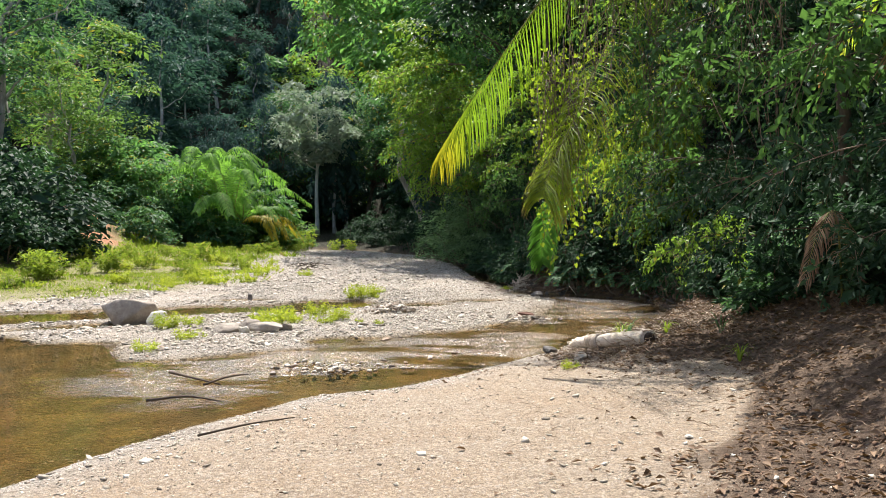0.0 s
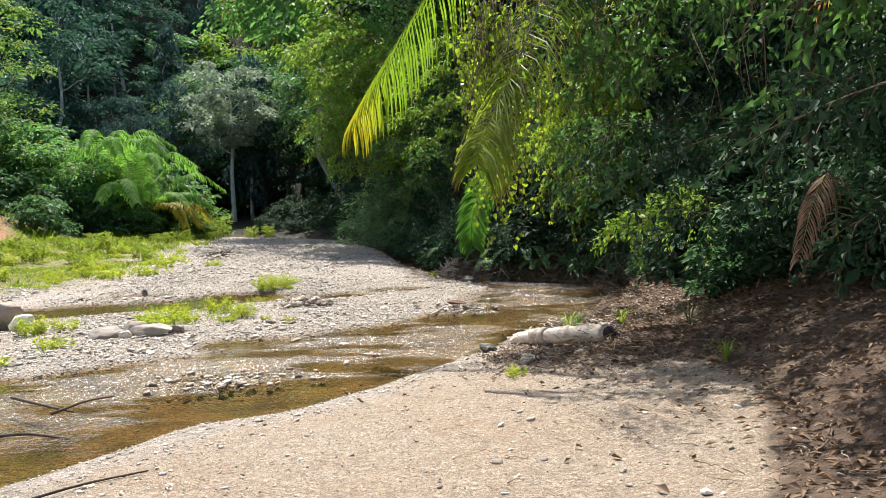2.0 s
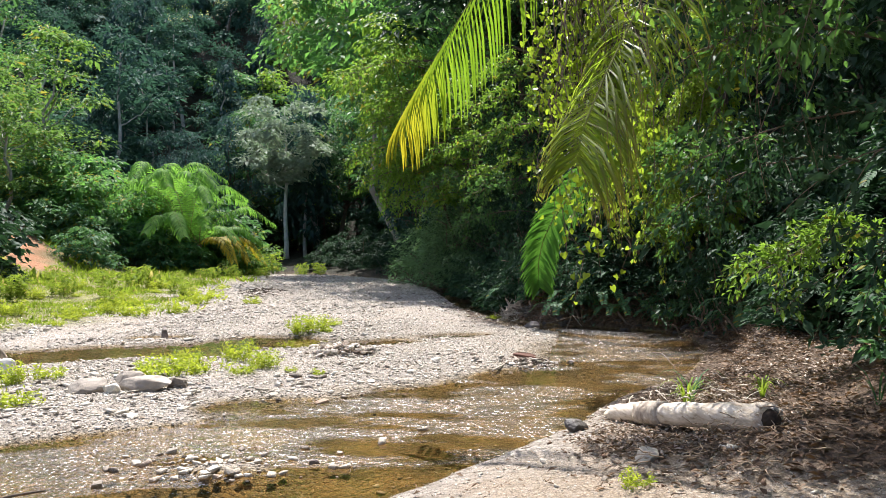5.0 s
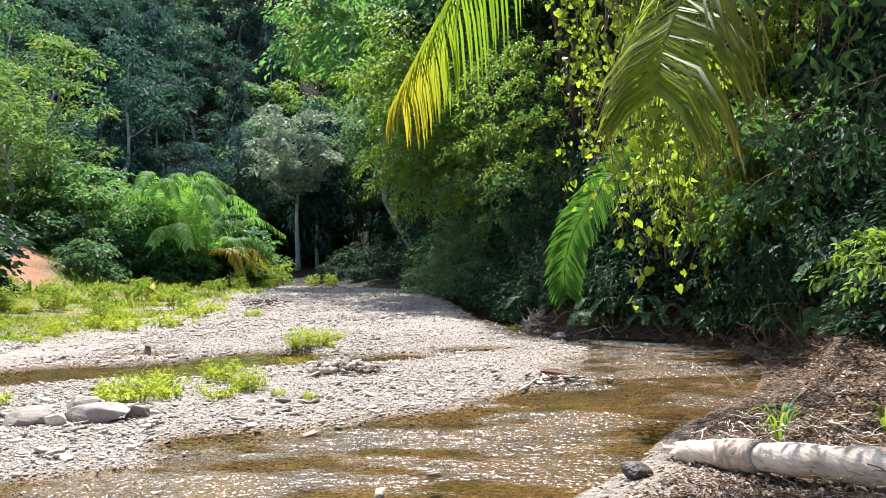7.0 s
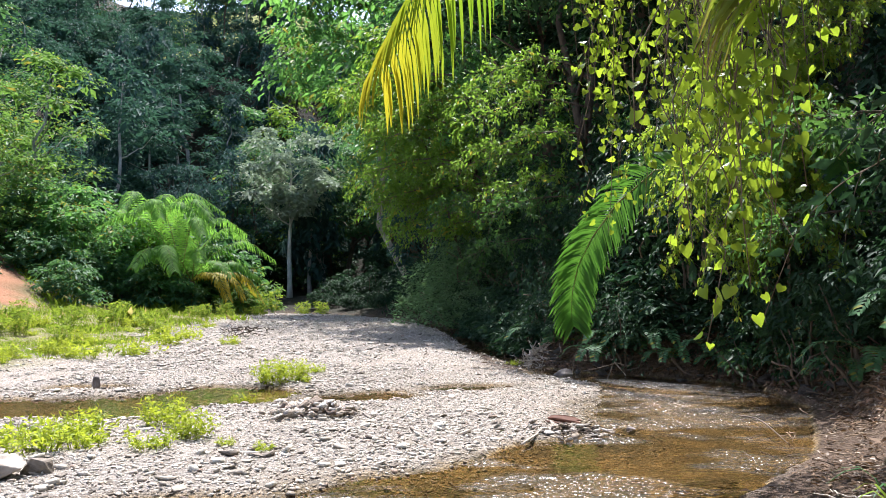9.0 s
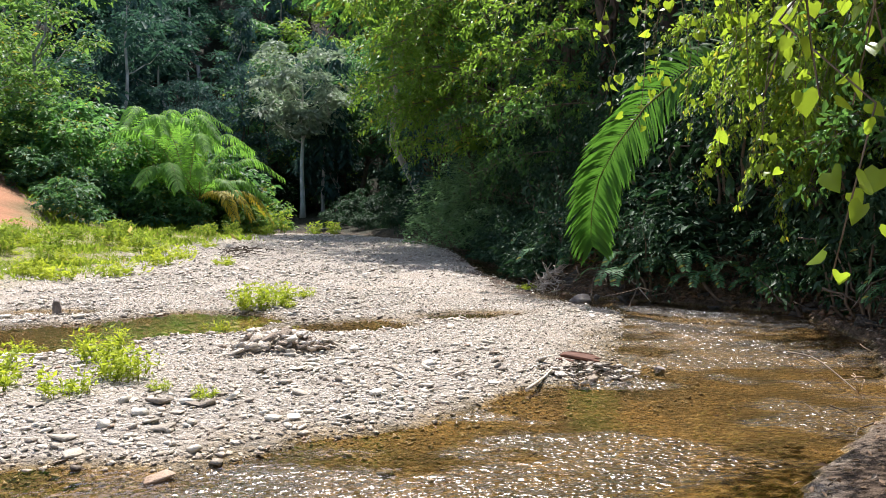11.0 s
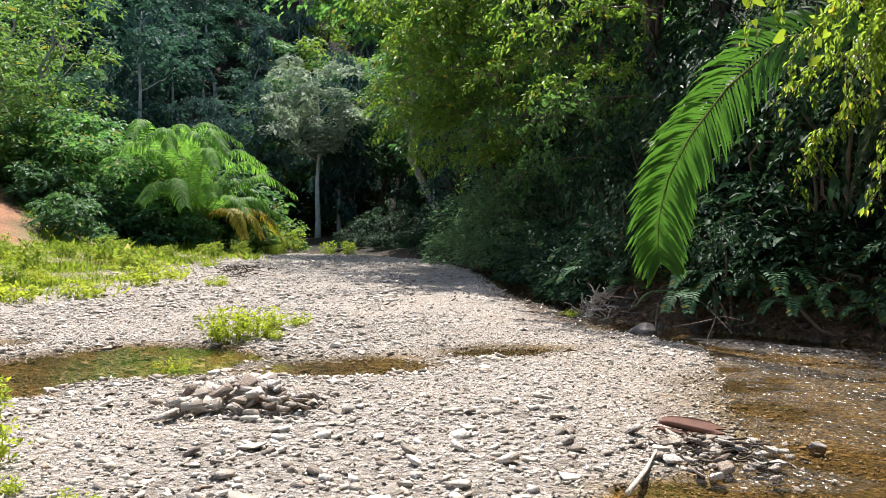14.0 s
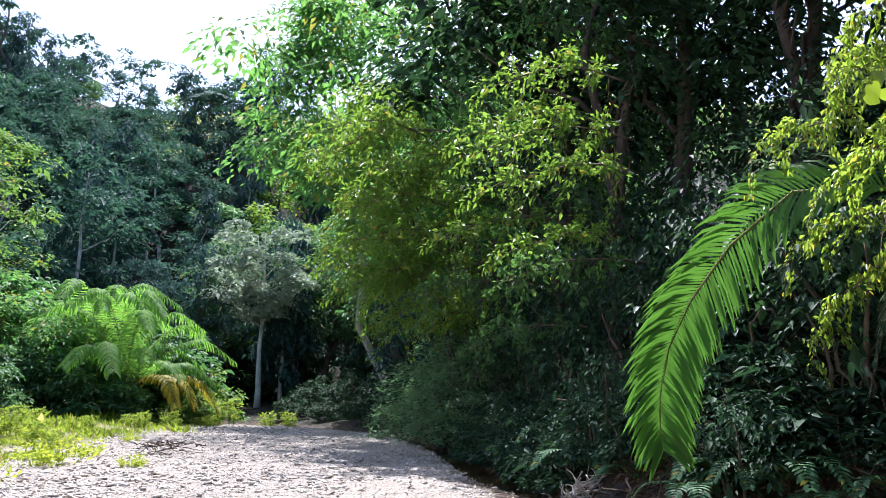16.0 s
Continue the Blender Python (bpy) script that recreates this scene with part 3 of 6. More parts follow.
def make_tree(name, label, seed, height, trunk_r, crown_r, crown_lo, clumps, per, leaf, mat, bark, lean=0.06, ratio=0.45, droop=0.25, clump=0.30, limbs=6, flat=0.6, group="", over=None, inside_size=2.3, wobble=0.018):
    """A broadleaved tree: tapered trunk, limbs and a crown in uneven clumps. It stands at the origin."""
    r = np.random.default_rng(seed)
    t = thing(name, label, "tree", group=group)
    top = np.array([r.normal(0, lean) * height, r.normal(0, lean) * height, height * 0.93])
    if over:
        top[:2] = over
    tp = bent((0, 0, -0.4), top, r, 9, wobble)
    part("trunk", tube_mesh("trunk", tp, trunk_r * np.linspace(1.0, 0.16, 9) * np.array([1.35] + [1.0] * 8), bark, 8), t)
    cz = (crown_lo + height) / 2
    hz = (height - crown_lo) / 2
    ang = r.uniform(0, 2 * np.pi, clumps)
    zz = r.uniform(-1, 1, clumps)
    rad = np.sqrt(np.clip(1 - np.abs(zz) ** 2.2, 0.05, 1)) * r.uniform(0.35, 1.05, clumps) * (1 + 0.25 * np.sin(ang * 2 + r.uniform(0, 6)))
    centre = np.interp(cz + zz * hz, tp[:, 2], tp[:, 0])[:, None] * [1, 0, 0] + np.interp(cz + zz * hz, tp[:, 2], tp[:, 1])[:, None] * [0, 1, 0]
    C = centre + np.stack([np.cos(ang) * rad * crown_r, np.sin(ang) * rad * crown_r, cz + zz * hz], 1)
    S = crown_r * clump * r.uniform(0.6, 1.35, clumps)
    P, A, N, L = crown_leaves(r, C, S, per, leaf, droop, flat=flat, inside_size=inside_size)
    V, F = leaf_cards(P, A, N, L, L * ratio)
    part("crown", mesh_of("crown", V, F, mat), t)
    for i in r.choice(clumps, min(limbs, clumps), replace=False):
        z0 = np.clip(C[i, 2] - r.uniform(0.2, 0.45) * height * 0.4, height * 0.2, height * 0.85)
        a = [np.interp(z0, tp[:, 2], tp[:, 0]), np.interp(z0, tp[:, 2], tp[:, 1]), z0]
        rr = trunk_r * np.interp(z0, tp[:, 2], np.linspace(1, 0.16, 9)) * 0.55
        part("limb", tube_mesh("limb", bent(a, C[i], r, 6, 0.05, -0.1), np.linspace(rr, rr * 0.2, 6), bark, 5), t)
    return t


def make_shrub(name, label, seed, rx, ry, h, clumps, per, leaf, mat, ratio=0.45, droop=0.3, clump=0.3, category="shrub", group="", stems=5, flat=0.7):
    r = np.random.default_rng(seed)
    t = thing(name, label, category, group=group)
    d = unit(r.normal(0, 1, (clumps, 3)))
    d[:, 2] = np.abs(d[:, 2])
    q = r.uniform(0.5, 1.08, (clumps, 1))
    C = d * q * [rx, ry, h * 0.85] + [0, 0, h * 0.08]
    S = (rx + ry) / 2 * clump * r.uniform(0.6, 1.4, clumps)
    P, A, N, L = crown_leaves(r, C, S, per, leaf, droop, flat=flat)
    V, F = leaf_cards(P, A, N, L, L * ratio)
    V[:, 2] = np.maximum(V[:, 2], 0.02)
    part("foliage", mesh_of("foliage", V, F, mat), t)
    for i in range(stems):
        part("stem", tube_mesh("stem", bent((r.normal(0, 0.1 * rx), r.normal(0, 0.1 * ry), -0.15), C[i], r, 6, 0.05), np.linspace(0.035, 0.008, 6) * (0.5 + 0.35 * h), M_TWIG, 5), t)
    return t


def curve3(pts, n):
    """Points along a smooth line through pts (Catmull-Rom)."""
    p = np.asarray(pts, float)
    p = np.concatenate([2 * p[:1] - p[1:2], p, 2 * p[-1:] - p[-2:-1]])
    out = []
    m = len(p) - 3
    for u in np.linspace(0, m - 1e-6, n):
        i = int(u)
        t = u - i
        a, b, c, d = p[i:i + 4]
        out.append(0.5 * (2 * b + (c - a) * t + (2 * a - 5 * b + 4 * c - d) * t ** 2 + (3 * b - a - 3 * c + d) * t ** 3))
    return np.array(out)


def frond_arrays(r, pts, pairs, leaflet, width, hang=0.5, start=0.12, fwd=0.55, ragged=0.12, face=None, dry_tips=False, blunt=0.6, sides=(1.0, 1.0), twist=0.0):
    """Rachis points and leaflets of a feather frond. hang: how much the leaflets droop."""
    rach = curve3(pts, 24)
    u = np.linspace(start, 0.985, pairs)
    k = u * (len(rach) - 1)
    i = np.minimum(k.astype(int), len(rach) - 2)
    P = rach[i] + (rach[i + 1] - rach[i]) * (k - i)[:, None]
    T = unit(rach[i + 1] - rach[i])
    if face is None:
        S = unit(np.cross(T, [0, 0, 1.0]))
    else:
        S = unit(np.cross(T, np.asarray(face, float)))
    N = np.cross(S, T)
    prof = np.sin(np.clip(0.12 + u * 0.78, 0, 1) * np.pi) ** blunt
    VV, FF, n = [], [], 0
    for sgn, part_of in ((1, sides[0]), (-1, sides[1])):
        L = (leaflet * part_of * prof * r.uniform(1 - ragged, 1 + ragged, pairs))[:, None]
        down = np.array([0, 0, -1.0]) * hang
        d0 = unit(S * sgn + T * fwd + N * 0.25 + down * max(hang - 0.6, 0) * 0.7 + r.normal(0, 0.07, (pairs, 3)))
        p1 = P + d0 * L * 0.4 + down * L * 0.06
        d1 = unit(d0 + down * 0.9)
        p2 = p1 + d1 * L * 0.35
        d2 = unit(d1 + down * 1.2)
        p3 = p2 + d2 * L * 0.3
        w = unit(np.cross(d0, N))
        if twist:
            w = unit(w + np.cross(d0, w) * r.normal(0.3, twist, (pairs, 1)))
        w = w * width
        V = np.stack([P - w * 0.2, P + w * 0.2, p1 - w * 0.5, p1 + w * 0.5, p2 - w * 0.4, p2 + w * 0.4, p3], 1).reshape(-1, 3)
        b = np.arange(pairs)[:, None] * 7 + n
        FF.append(np.concatenate([b + [0, 1, 3], b + [0, 3, 2], b + [2, 3, 5], b + [2, 5, 4], b + [4, 5, 6]]))
        VV.append(V)
        n += len(V)
    age = np.clip(np.tile([0, 0, 0, 0, 0.2, 0.2, 1.0], 2 * pairs) + np.repeat(r.normal(-0.05, 0.13, 2 * pairs), 7), 0, 1) if dry_tips else np.tile(np.repeat(smooth(0.72, 1.0, u), 7), 2)
    return rach, np.concatenate(VV), np.concatenate(FF), age


def add_frond(parent, seed, pts, pairs, leaflet, width, mat, thick=0.02, label="", **kw):
    rach, V, F, age = frond_arrays(np.random.default_rng(seed), pts, pairs, leaflet, width, **kw)
    f = part("frond", tube_mesh("frond", rach[::3], np.linspace(thick, thick * 0.2, 8), M_RACHIS, 4), parent, label)
    me = mesh_of("blade", V, F, mat)
    me.attributes.new("age", "FLOAT", "POINT").data.foreach_set("value", age.astype(np.float32))
    tagged(part("blade", me, f), kind="stuff")
    return f


def ground_z(x, y):
    return float(land(np.array([x]), np.array([y]))[0])


def put(src, x, y, turn=0.0, s=1.0, sink=0.1, sz=None):
    m = Matrix.Translation((x, y, ground_z(x, y) - sink)) @ Matrix.Rotation(turn, 4, "Z") @ Matrix.Diagonal((s, s, sz or s, 1))
    return m


class Kind:
    """The first call moves the model itself, the later ones make copies."""

    def __init__(self, src):
        self.src, self.used = src, False

    def at(self, m, label=""):
        if not self.used:
            self.used = True
            self.src.matrix_world = m
            ob = self.src
        else:
            loc, rot, sc = m.decompose()
            ob = copy_thing(self.src, Matrix.Identity(4))
            ob.matrix_basis = m
        if label:
            ob["label"] = label
        return ob


# ---------------------------------------------------------------- the wooded hill
R = np.random.default_rng(11)
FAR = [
    Kind(make_tree("tree", "green broadleaved tree on the wooded hillside", 101, 11, 0.22, 4.4, 2.0, 26, 86, 0.50, M_LEAF_FAR_HAZE, M_BARK, clump=0.38, limbs=3, flat=0.6, group="hill trees")),
    Kind(make_tree("tree", "tall broadleaved tree with a pale trunk on the wooded hillside", 102, 15, 0.25, 4.0, 3.2, 26, 86, 0.50, M_LEAF_FAR_HAZE, M_BARK_PALE, clump=0.38, limbs=4, flat=0.6, group="hill trees")),
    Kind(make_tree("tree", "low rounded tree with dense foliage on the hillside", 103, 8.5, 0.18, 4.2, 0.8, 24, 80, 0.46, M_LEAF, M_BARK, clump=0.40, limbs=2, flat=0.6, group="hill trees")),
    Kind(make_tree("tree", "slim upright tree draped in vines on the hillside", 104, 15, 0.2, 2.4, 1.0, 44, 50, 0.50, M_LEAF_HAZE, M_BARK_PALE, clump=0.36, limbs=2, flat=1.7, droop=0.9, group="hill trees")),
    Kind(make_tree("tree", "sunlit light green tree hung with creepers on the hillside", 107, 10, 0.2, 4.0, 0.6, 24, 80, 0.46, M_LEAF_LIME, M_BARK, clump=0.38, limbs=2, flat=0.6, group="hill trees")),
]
spots = []
for _ in range(6000):
    x, y = R.uniform(-105, 8), R.uniform(83, 176)
    if abs(x + 6) > 0.62 * y + 12:
        continue
    gap = 4.1 + 0.012 * y
    if all((x - a) ** 2 + (y - b) ** 2 > gap * gap for a, b in spots):
        spots.append((x, y))
    if len(spots) >= 225:
        break
for x, y in spots:
    _, mk = land(np.array([x]), np.array([y]), True)
    if mk["meadow"][0] > 0.4 and R.random() > 0.12:
        continue
    # lime kinds gather on one stretch, putting its sunlight into leaf colour
    k = FAR[R.choice(5, p=[0.2, 0.12, 0.2, 0.08, 0.4] if x > -22 and 100 < y < 150 else [0.32, 0.26, 0.08, 0.32, 0.02])]
    s = R.uniform(0.75, 1.2)
    k.at(put(k.src, x, y, R.uniform(0, 6.28), s, 0.3, s * R.uniform(0.9, 1.2)))


UNDER = Kind(make_shrub("shrub", "leafy undergrowth on the wooded hillside", 108, 2.6, 2.6, 2.4, 16, 26, 0.55, M_LEAF_FAR_HAZE, ratio=0.5, group="hill undergrowth", stems=2))
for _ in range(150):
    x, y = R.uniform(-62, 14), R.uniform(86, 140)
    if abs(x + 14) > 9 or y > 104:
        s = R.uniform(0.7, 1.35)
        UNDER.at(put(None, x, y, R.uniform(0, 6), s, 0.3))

for x, y, s in ((13.2, 34.6, 0.9), (14.4, 36.2, 1.1), (12.4, 37.0, 0.9), (16.0, 35.0, 1.1), (15.2, 38.4, 1.1)):
    UNDER.at(put(None, x, y, x * 2.0, s, 0.3), "dark leafy shrub in the wood above the bank")


def make_palm(name, label, seed, height, fronds, length, mat, leaflet, width, pairs=34, rise=(0.3, 1.2), trunk_r=0.12, category="palm", hang=0.5, group="", gold=0, plume=0.4):
    r = np.random.default_rng(seed)
    t = thing(name, label, category, group=group)
    top = np.array([r.normal(0, 0.05) * height, r.normal(0, 0.05) * height, height])
    part("trunk", tube_mesh("trunk", bent((0, 0, -0.3), top, r, 7, 0.01), np.linspace(trunk_r * 1.2, trunk_r * 0.8, 7), M_BARK, 8), t)
    for i in range(fronds):
        a = i * 2.399 + r.uniform(-0.2, 0.2)
        up = r.uniform(*rise)
        L = length * r.uniform(0.8, 1.1)
        h = np.array([math.cos(a), math.sin(a), 0])
        z = np.array([0, 0, 1.0])
        p0 = top
        p1 = top + L * (0.30 * h * math.cos(up) + 0.38 * z * math.sin(up) + 0.04 * z)
        p2 = top + L * (0.62 * h * math.cos(up * 0.85) + (0.34 + 0.46 * plume) * z * math.sin(up) - 0.03 * z)
        p3 = top + L * (0.90 * h * math.cos(up * 0.7) + (0.36 + 0.52 * plume) * z * math.sin(up) - 0.24 * z)
        g = i < gold
        if g:
            a = -0.7 + 0.38 * i
            h = np.array([math.cos(a), math.sin(a), 0])
        if g:
            p1, p2, p3 = top + L * (0.35 * h + 0.12 * z), top + L * (0.66 * h + 0.04 * z), top + L * (0.86 * h - 0.26 * z)
        add_frond(t, seed * 100 + i, [p0, p1, p2, p3], pairs, leaflet, width, M_FROND_YELLOW if g else mat, 0.03, "yellowing drooping frond" if g else "", hang=hang)
    return t


hill_palm = Kind(make_palm("palm_tree", "feather palm among the trees of the hillside", 31, 8, 11, 4.2, M_LEAF_FAR_HAZE, 0.9, 0.12, 22, (0.2, 1.4), group="hill palms"))
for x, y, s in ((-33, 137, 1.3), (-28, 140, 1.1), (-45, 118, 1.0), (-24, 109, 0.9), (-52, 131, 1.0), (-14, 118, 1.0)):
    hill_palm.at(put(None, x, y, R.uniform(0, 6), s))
ridge = make_tree("tree", "tall bare-stemmed tree standing above the ridge", 105, 24, 0.35, 4.5, 14, 16, 50, 0.6, M_LEAF_FAR_HAZE, M_BARK, clump=0.22, limbs=9)
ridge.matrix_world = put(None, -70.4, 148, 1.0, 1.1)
k = Kind(make_tree("tree", "sparse flat-topped tree on the skyline", 106, 9, 0.14, 3.4, 5.5, 14, 42, 0.5, M_LEAF_FAR_HAZE, M_BARK, clump=0.24, limbs=7, group="skyline trees"))
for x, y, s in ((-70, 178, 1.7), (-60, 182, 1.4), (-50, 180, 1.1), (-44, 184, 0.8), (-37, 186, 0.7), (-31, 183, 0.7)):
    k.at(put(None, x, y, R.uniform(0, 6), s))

# ---------------------------------------------------------------- dark wood behind the bar
grey = make_tree("tree", "grey-leaved tree with a slender pale bare trunk", 120, 15.4, 0.24, 5.0, 7.2, 56, 120, 0.38, M_LEAF_GREY, M_BARK_WHITE, lean=0.004, clump=0.25, limbs=12, wobble=0.004)
grey.matrix_world = put(None, -12.5, 81.5, 0.4, 1.0)
WOOD = [
    Kind(make_tree("tree", "tall green tree at the edge of the dark wood", 121, 15, 0.24, 4.2, 4.5, 42, 80, 0.38, M_LEAF, M_BARK, clump=0.3, limbs=8, group="edge trees")),
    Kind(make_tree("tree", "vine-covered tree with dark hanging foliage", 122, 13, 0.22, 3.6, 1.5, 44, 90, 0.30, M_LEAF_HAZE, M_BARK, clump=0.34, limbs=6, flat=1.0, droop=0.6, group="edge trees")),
    Kind(make_tree("tree", "broad-crowned tree with bright green leaves", 123, 16, 0.26, 5.0, 5.0, 52, 80, 0.36, M_LEAF_SUN, M_BARK, clump=0.26, limbs=10, group="edge trees")),
]
for i, x, y, s in ((1, -19.5, 86, 1.0), (1, -23, 84, 0.8), (0, -1, 74, 1.1), (1, 2, 68, 1.1), (2, 4, 62, 1.0), (0, 6, 74, 1.2), (1, -12, 104, 1.2), (1, -19, 103, 1.2), (1, -12.9, 95.5, 1.25), (1, -18.5, 95, 1.2), (1, -25, 84, 0.8), (1, -31, 86, 0.8), (1, 10, 66, 1.1), (1, 0.5, 64, 0.75)):
    WOOD[i].at(put(None, x, y, R.uniform(0, 6), s))
SHRUB_DARK = Kind(make_shrub("shrub", "dark broadleaved shrub in deep shade", 130, 1.9, 1.9, 2.6, 42, 70, 0.20, M_LEAF_SHADE, group="bank shrubs"))
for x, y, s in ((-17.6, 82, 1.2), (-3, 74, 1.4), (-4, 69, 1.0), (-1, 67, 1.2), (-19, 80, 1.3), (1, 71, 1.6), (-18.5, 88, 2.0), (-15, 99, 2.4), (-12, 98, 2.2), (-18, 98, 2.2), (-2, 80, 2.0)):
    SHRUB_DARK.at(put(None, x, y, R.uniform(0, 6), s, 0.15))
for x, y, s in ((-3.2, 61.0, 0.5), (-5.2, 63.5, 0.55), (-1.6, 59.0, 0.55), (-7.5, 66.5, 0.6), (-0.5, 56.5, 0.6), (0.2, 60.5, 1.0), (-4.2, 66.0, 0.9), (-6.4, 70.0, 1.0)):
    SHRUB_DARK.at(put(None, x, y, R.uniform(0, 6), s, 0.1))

# ---------------------------------------------------------------- left bank: trees, palm clump, bushes
LEFT = [
    Kind(make_tree("tree", "light green tree in full sun on the grassy bank", 140, 12.5, 0.2, 4.0, 2.2, 36, 110, 0.30, M_LEAF_BRIGHT, M_BARK_PALE, clump=0.34, limbs=9, group="bank trees")),
    Kind(make_tree("tree", "tall leafy tree with a pale trunk on the bank", 141, 17, 0.3, 5.0, 4.0, 40, 110, 0.32, M_LEAF, M_BARK_PALE, clump=0.32, limbs=10, group="bank trees")),
]
for i, x, y, s in ((0, -27, 63, 1.05), (0, -24.5, 55, 0.72), (1, -27.5, 50, 1.0), (1, -34, 56, 1.05), (0, -31, 66, 1.0), (1, -38, 66, 1.1), (0, -30.5, 46, 0.8), (1, -25, 36, 0.8), (1, -36, 45, 1.0), (1, -37, 76, 1.0), (1, -24, 22, 0.9), (1, -22, 8, 1.0)):
    LEFT[i].at(put(None, x, y, R.uniform(0, 6), s))
BUSH = [
    Kind(make_shrub("bush", "dense bush with glossy dark green broad leaves", 150, 2.0, 2.0, 3.2, 26, 96, 0.27, M_LEAF, ratio=0.5, clump=0.42, group="bank bushes", category="bush")),
    Kind(make_shrub("bush", "rounded light green bush in the sun", 151, 1.7, 1.7, 2.3, 40, 80, 0.20, M_LEAF_BRIGHT, ratio=0.5, group="bank bushes", category="bush")),
    Kind(make_shrub("bush", "dense dark green bush at the edge of the grass", 152, 2.0, 2.0, 3.2, 26, 90, 0.25, M_LEAF_SHADE, ratio=0.5, clump=0.42, group="bank bushes", category="bush")),
    Kind(make_shrub("bush", "tall dense bush with small glossy green leaves", 153, 2.7, 2.7, 5.6, 50, 110, 0.25, M_LEAF_SUN, ratio=0.5, clump=0.34, group="bank bushes", category="bush")),
]
for i, x, y, s in ((0, -22.0, 62, 2.0), (0, -19.2, 60.5, 1.75), (0, -16.9, 63.0, 2.1), (1, -20.6, 54.5, 1.0), (0, -24.0, 59, 1.7), (0, -16.6, 59.0, 1.1), (1, -12.6, 64.5, 1.5), (0, -14.6, 62.5, 1.5), (2, -17.2, 34, 1.35), (2, -19.5, 37.5, 1.5), (2, -16.2, 30.5, 0.9), (2, -22.4, 41, 1.2), (1, -22.2, 45, 0.8), (0, -25, 47, 1.2), (0, -20, 69, 2.0), (1, -11.4, 61, 0.62), (2, -21, 28, 1.3), (2, -25, 40, 1.8), (2, -22, 33, 1.7), (1, -24.2, 61.5, 1.3), (3, -20.9, 57.0, 0.95), (3, -18.7, 56.6, 0.9), (3, -23.0, 58.2, 1.05), (0, -17.6, 56.2, 1.0), (0, -15.7, 55.9, 0.9), (0, -14.0, 56.0, 0.62), (0, -21.8, 54.2, 0.85), (0, -19.6, 54.6, 0.8), (1, -11.6, 58.6, 0.8), (0, -18.3, 50.2, 0.75)):
    BUSH[i].at(put(None, x, y, R.uniform(0, 6), s, 0.15))
clump = Kind(make_palm("palm_clump", "clump palm with long arching green fronds", 33, 1.4, 16, 6.8, M_FROND_BANK, 0.95, 0.07, 54, (0.3, 1.45), 0.3, hang=1.1, group="bank palms", plume=0.9))
clump.at(put(None, -15.0, 58.0, 0.9, 1.05))
clump.at(put(None, -17.4, 59.0, 2.9, 1.15))
low = make_palm("palm_clump", "low palm with golden drooping fronds beside the bushes", 34, 1.9, 12, 4.6, M_FROND_BANK, 0.8, 0.07, 40, (0.2, 1.1), 0.22, hang=0.9, gold=4)
low.matrix_world = put(None, -13.9, 57.0)


# ---------------------------------------------------------------- right bank: wall of shrubs and trees
def bank_x(y):
    return float(np.interp(y, [p[1] for p in BANK], [p[0] for p in BANK]))


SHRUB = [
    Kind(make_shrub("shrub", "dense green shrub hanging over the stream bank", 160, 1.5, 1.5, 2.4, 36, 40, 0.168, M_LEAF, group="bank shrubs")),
    Kind(make_shrub("shrub", "dark leafy shrub in the shade of the bank", 161, 1.6, 1.6, 2.5, 36, 40, 0.162, M_LEAF_SHADE, group="bank shrubs", droop=0.5)),
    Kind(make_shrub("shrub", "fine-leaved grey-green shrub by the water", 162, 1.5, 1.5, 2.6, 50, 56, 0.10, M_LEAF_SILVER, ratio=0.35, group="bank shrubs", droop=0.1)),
    Kind(make_shrub("shrub", "dark small-leaved shrub hung with creepers above the stream", 166, 1.5, 1.5, 2.6, 40, 30, 0.125, M_LEAF_SHADE, group="bank shrubs", droop=0.6, flat=1.0, clump=0.26)),
    Kind(make_shrub("shrub", "green small-leaved shrub hung with creepers above the stream", 167, 1.5, 1.5, 2.6, 40, 34, 0.12, M_LEAF_HALF_SHADE, group="bank shrubs", droop=0.6, flat=1.0, clump=0.24)),
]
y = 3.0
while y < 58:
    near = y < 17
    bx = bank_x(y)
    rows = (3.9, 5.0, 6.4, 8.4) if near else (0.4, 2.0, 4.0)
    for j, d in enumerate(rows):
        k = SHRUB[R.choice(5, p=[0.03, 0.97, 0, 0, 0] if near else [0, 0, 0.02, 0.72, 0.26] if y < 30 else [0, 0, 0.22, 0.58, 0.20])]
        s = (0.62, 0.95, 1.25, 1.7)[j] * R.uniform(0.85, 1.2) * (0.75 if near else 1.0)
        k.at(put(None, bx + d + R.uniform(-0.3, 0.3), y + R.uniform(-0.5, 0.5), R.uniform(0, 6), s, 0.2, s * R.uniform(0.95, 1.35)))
    y += 1.25 if y < 28 else 2.4
for x, y, s in ((1.3, 39.0, 1.0), (1.0, 42.0, 1.15), (0.6, 45.0, 1.2), (0.2, 48.0, 1.2), (2.2, 41.0, 1.4), (1.6, 45.5, 1.5)):
    SHRUB[2].at(put(None, x, y, R.uniform(0, 6), s, 0.1))
LOW = [
    Kind(make_shrub("low_shrub", "low leafy green plant at the foot of the bank", 164, 0.62, 0.62, 0.75, 26, 26, 0.13, M_LEAF, ratio=0.4, group="low plants", stems=4)),
    Kind(make_shrub("low_shrub", "low dark leafy plant in the shade of the bank", 165, 0.6, 0.6, 0.8, 26, 26, 0.13, M_LEAF_SHADE, ratio=0.4, group="low plants", stems=4)),
]
